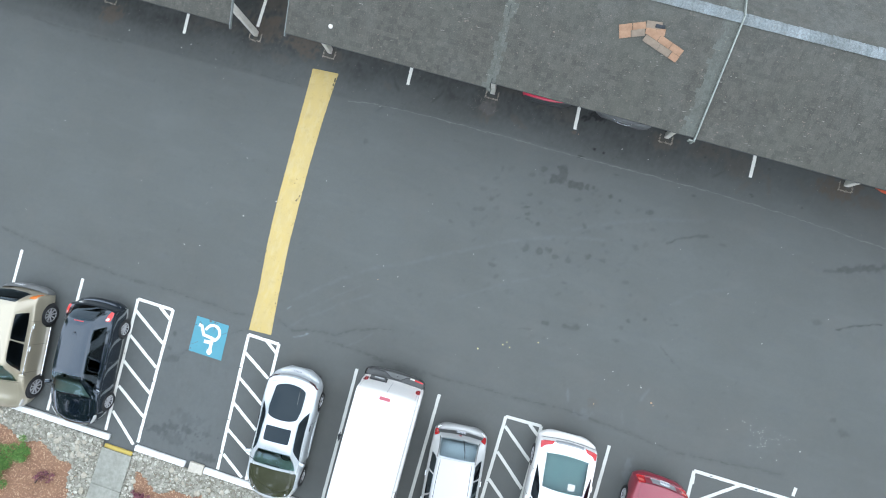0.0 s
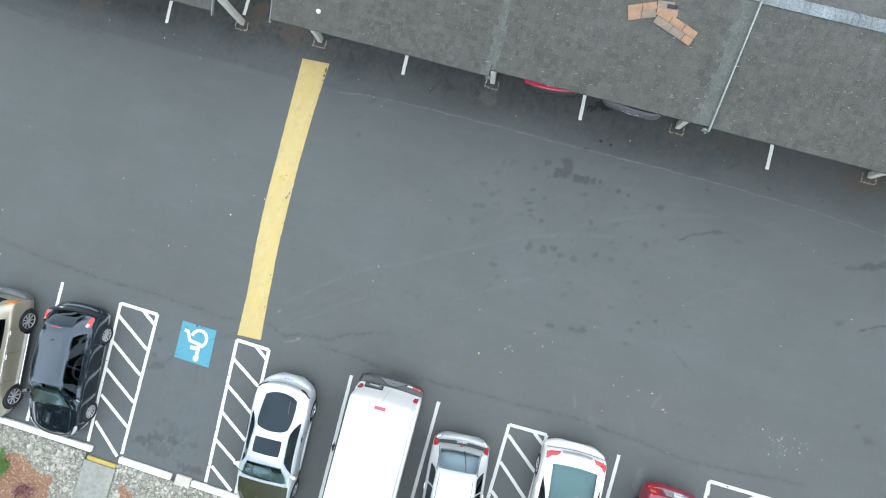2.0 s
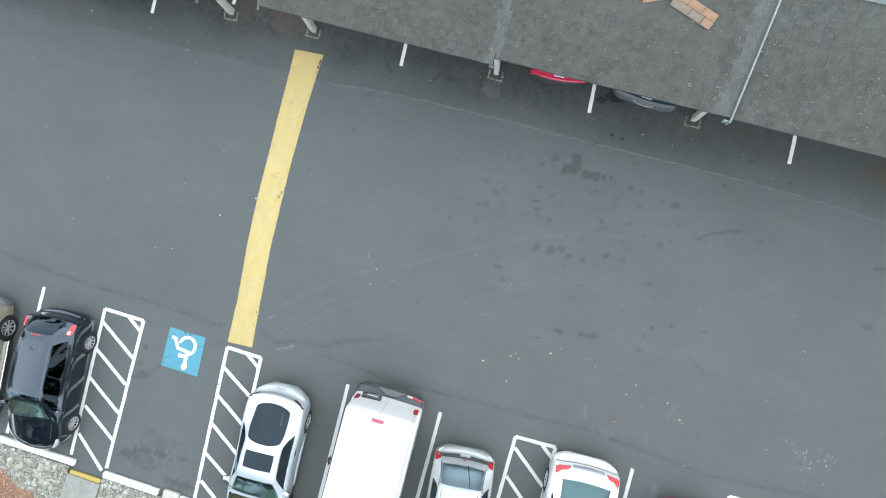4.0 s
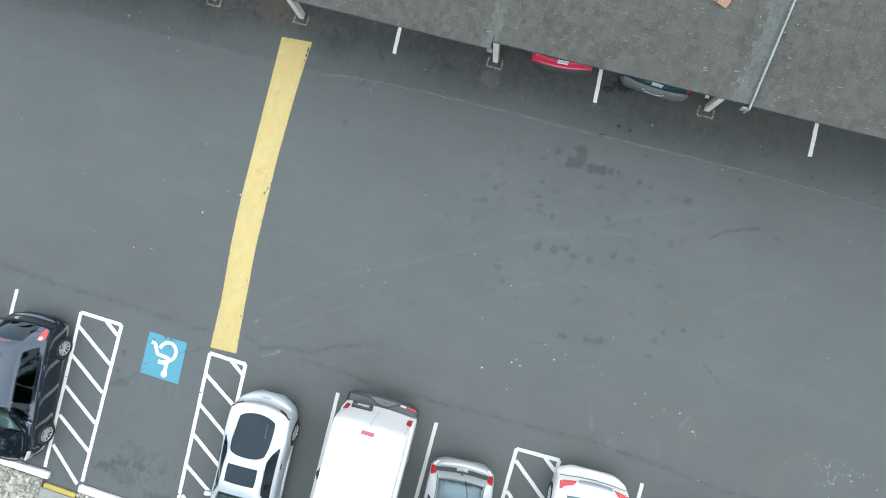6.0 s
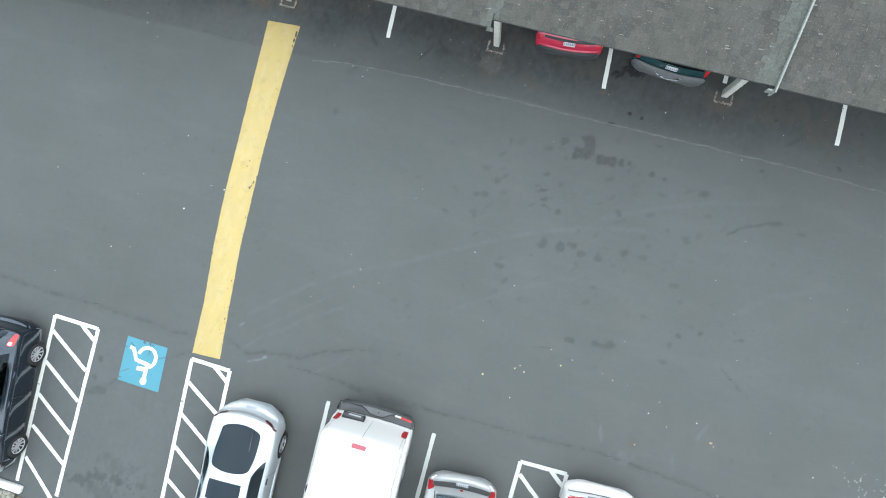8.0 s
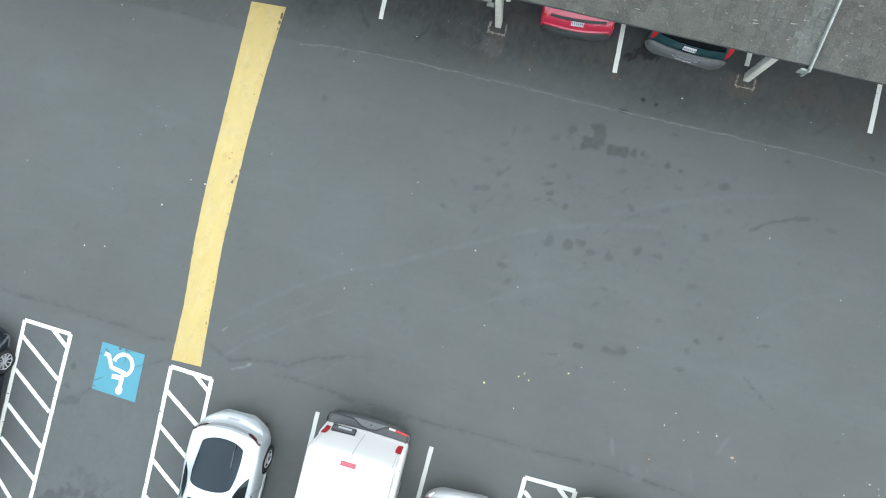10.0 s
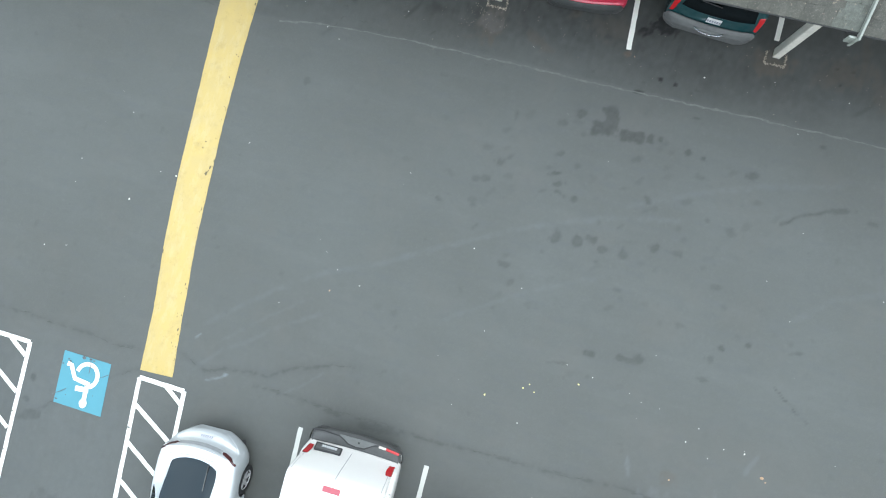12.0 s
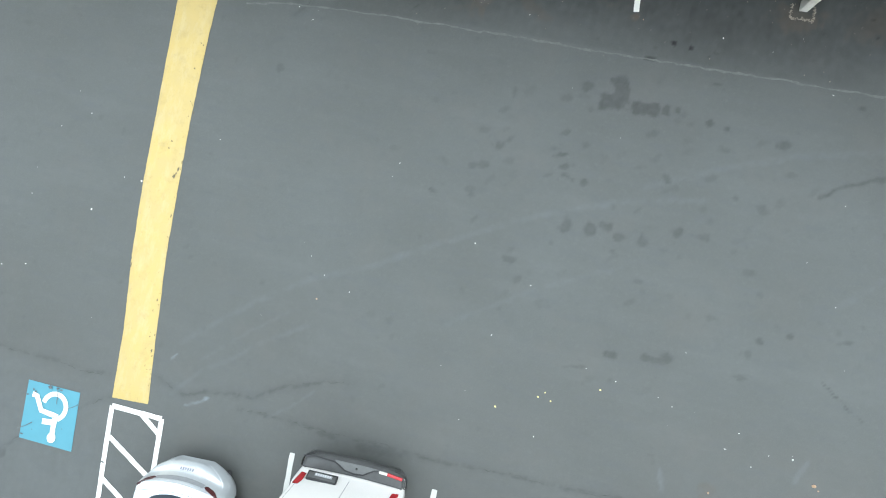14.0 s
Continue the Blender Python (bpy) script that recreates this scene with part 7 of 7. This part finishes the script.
shrub("green_shrub", "low bright green leafy shrub in the bark bed", -6.75, -6.35, (0.62, 0.55, 0.40), 5200, 0.045, LEAF, 41)
shrub("green_shrub", "low green leafy shrub sprawling over the bark", -6.15, -5.95, (0.42, 0.34, 0.24), 2400, 0.042, LEAF, 42)
shrub("green_shrub", "low bright green leafy shrub at the edge of the bark", -6.9, -6.95, (0.5, 0.4, 0.32), 2600, 0.045, LEAF, 45)
shrub("purple_shrub", "small purple-leaved shrub on a bent stem", -5.05, -6.42, (0.26, 0.24, 0.34), 420, 0.045, PURPLE, 43)
shrub("purple_shrub", "dark purple small shrub beside the walkway", -1.72, -6.10, (0.28, 0.24, 0.30), 600, 0.045, PURPLE, 44)


# ---- trees behind the bed, which the car panes and bonnets mirror ----
def tree(x, y, height, crown, seed):
    root = thing("tree", "tall green broadleaf tree standing round the car park", "tree", pose(x, y, 0), "trees round the car park")
    rng = random.Random(seed)
    branch((0, 0, 0), (0, 0, height * 0.75), 0.22, 0.07, root, "trunk", "brown bark trunk", TIMBER)
    for _ in range(9):
        z = rng.uniform(0.25, 0.7) * height
        a = rng.uniform(0, 6.3)
        branch((0, 0, z), (crown * 0.7 * math.cos(a), crown * 0.7 * math.sin(a), z + height * 0.15), 0.07, 0.02, root, "limb", "brown limb", TIMBER)
    verts, faces = [], []
    for _ in range(95):
        q = Vector((rng.gauss(0, 0.42) * crown, rng.gauss(0, 0.42) * crown, rng.uniform(0.18, 0.95) * height))
        for _ in range(70):
            p = q + Vector((rng.gauss(0, 0.4), rng.gauss(0, 0.4), rng.gauss(0, 0.4)))
            e = Euler((rng.uniform(0, 6), rng.uniform(0, 6), rng.uniform(0, 6))).to_matrix()
            k = len(verts)
            for u, v in ((0, -0.24), (0.16, 0), (0, 0.24), (-0.16, 0)):
                verts.append(p + e @ Vector((u, v, 0)))
            faces.append((k, k + 1, k + 2, k + 3))
    part("crown", mesh_from("crown", verts, faces, TREE_LEAF), root, "green leafy crown")


for x, y, h, c, s in ((-7.0, -16.5, 13.0, 3.2, 1), (-2.2, -16.0, 14.5, 3.4, 2), (2.6, -17.0, 13.0, 3.2, 3), (8.0, -16.5, 11.5, 3.0, 4), (-12.0, -16.0, 12.0, 3.2, 5), (15.0, -17.0, 13.0, 3.4, 6), (24.0, -16.0, 14.0, 3.6, 7), (31.0, -8.0, 14.0, 3.8, 8), (32.0, 1.0, 15.0, 3.8, 9), (-24.0, -9.0, 14.0, 3.8, 10), (-25.0, 1.0, 14.0, 3.8, 11),
                      (-9.0, 27.0, 15.0, 3.8, 12), (0.0, 28.0, 16.0, 4.0, 13), (9.0, 27.5, 15.0, 3.8, 14)):
    tree(x, y, h, c, s)


# ---- small litter on the asphalt ----
def flecks(name, label, count, seed, place, size, material):
    rng, verts, faces = random.Random(seed), [], []
    for _ in range(count):
        x, y = place(rng)
        n, s, k = 6, size * rng.uniform(0.5, 1.4), len(verts)
        a0 = rng.uniform(0, 6)
        for i in range(n):
            a = a0 + 2 * math.pi * i / n
            verts.append((x + s * rng.uniform(0.5, 1) * math.cos(a), y + s * rng.uniform(0.4, 1) * math.sin(a), 0.006))
        verts.append((x, y, 0.006 + s * 0.5))
        faces += [(k + i, k + (i + 1) % n, k + n) for i in range(n)]
    tagged(new(name, mesh_from(name, verts, faces, material)), label, "litter", kind="stuff")


flecks("pale_litter", "tiny pale bits of litter strewn over the asphalt", 80, 51, lambda r: (r.uniform(-9, 18), r.uniform(0.2, 10.2)), 0.010, LITTER)
flecks("pale_litter", "cluster of tiny white bits on the asphalt", 46, 52, lambda r: (r.gauss(16.8, 0.55), r.gauss(1.75, 0.22)), 0.012, LITTER)
flecks("dirt_crumbs", "brown and pale crumbs of dirt near a carport post", 70, 53, lambda r: (r.gauss(5.35, 0.30), r.gauss(9.55, 0.2)), 0.012, RUSTY)
flecks("dirt_crumbs", "brown crumbs of dirt and leaves along the carport stalls", 300, 54, lambda r: (r.uniform(-9, 18), r.gauss(9.7, 0.5)), 0.012, RUSTY)
for x, y, s in ((7.45, 1.74, 0.020), (8.18, 2.10, 0.017), (8.29, 2.21, 0.013), (8.42, 2.08, 0.015), (9.25, 2.49, 0.018)):
    verts = [(x + s * math.cos(a), y + s * math.sin(a), 0.004) for a in np.linspace(0, 6.2832, 11)[:-1]] + [(x, y, 0.014)]
    tagged(new("yellow_dot", mesh_from("yellow_dot", verts, [(i, (i + 1) % 10, 10) for i in range(10)], YELLOW_BIT)), "small yellow spot on the grey asphalt", "yellow spot", "yellow spots")
for x, y, s in ((11.45, 1.15, 0.035), (13.16, 1.72, 0.040), (13.24, 1.65, 0.03), (3.66, 2.94, 0.03), (8.62, 9.40, 0.03)):
    flecks("leaf_scrap", "small dry brown leaf scrap on the asphalt", 1, int(x * 10) + 400, lambda r, x=x, y=y: (x, y), s, DRY_LEAF)
for x, y in ((11.58, 1.98), (11.76, 2.31), (12.07, 1.78), (12.73, 2.08), (8.25, 1.37), (-5.28, 8.64), (-5.0, 8.84), (-3.98, 8.57), (-7.31, 8.74), (-0.81, 4.46), (-1.36, 3.68), (-3.03, 2.17), (10.1, 9.3), (6.44, 4.64), (3.71, 3.42), (-2.5, 2.29), (-0.43, 4.46), (11.0, 9.2), (-3.9, 8.3), (-3.5, 8.0)):
    flecks("litter_bit", "single white scrap on the asphalt", 1, int(x * 10) + 90, lambda r, x=x, y=y: (x, y), 0.017 if x > 8 else 0.022, LITTER)
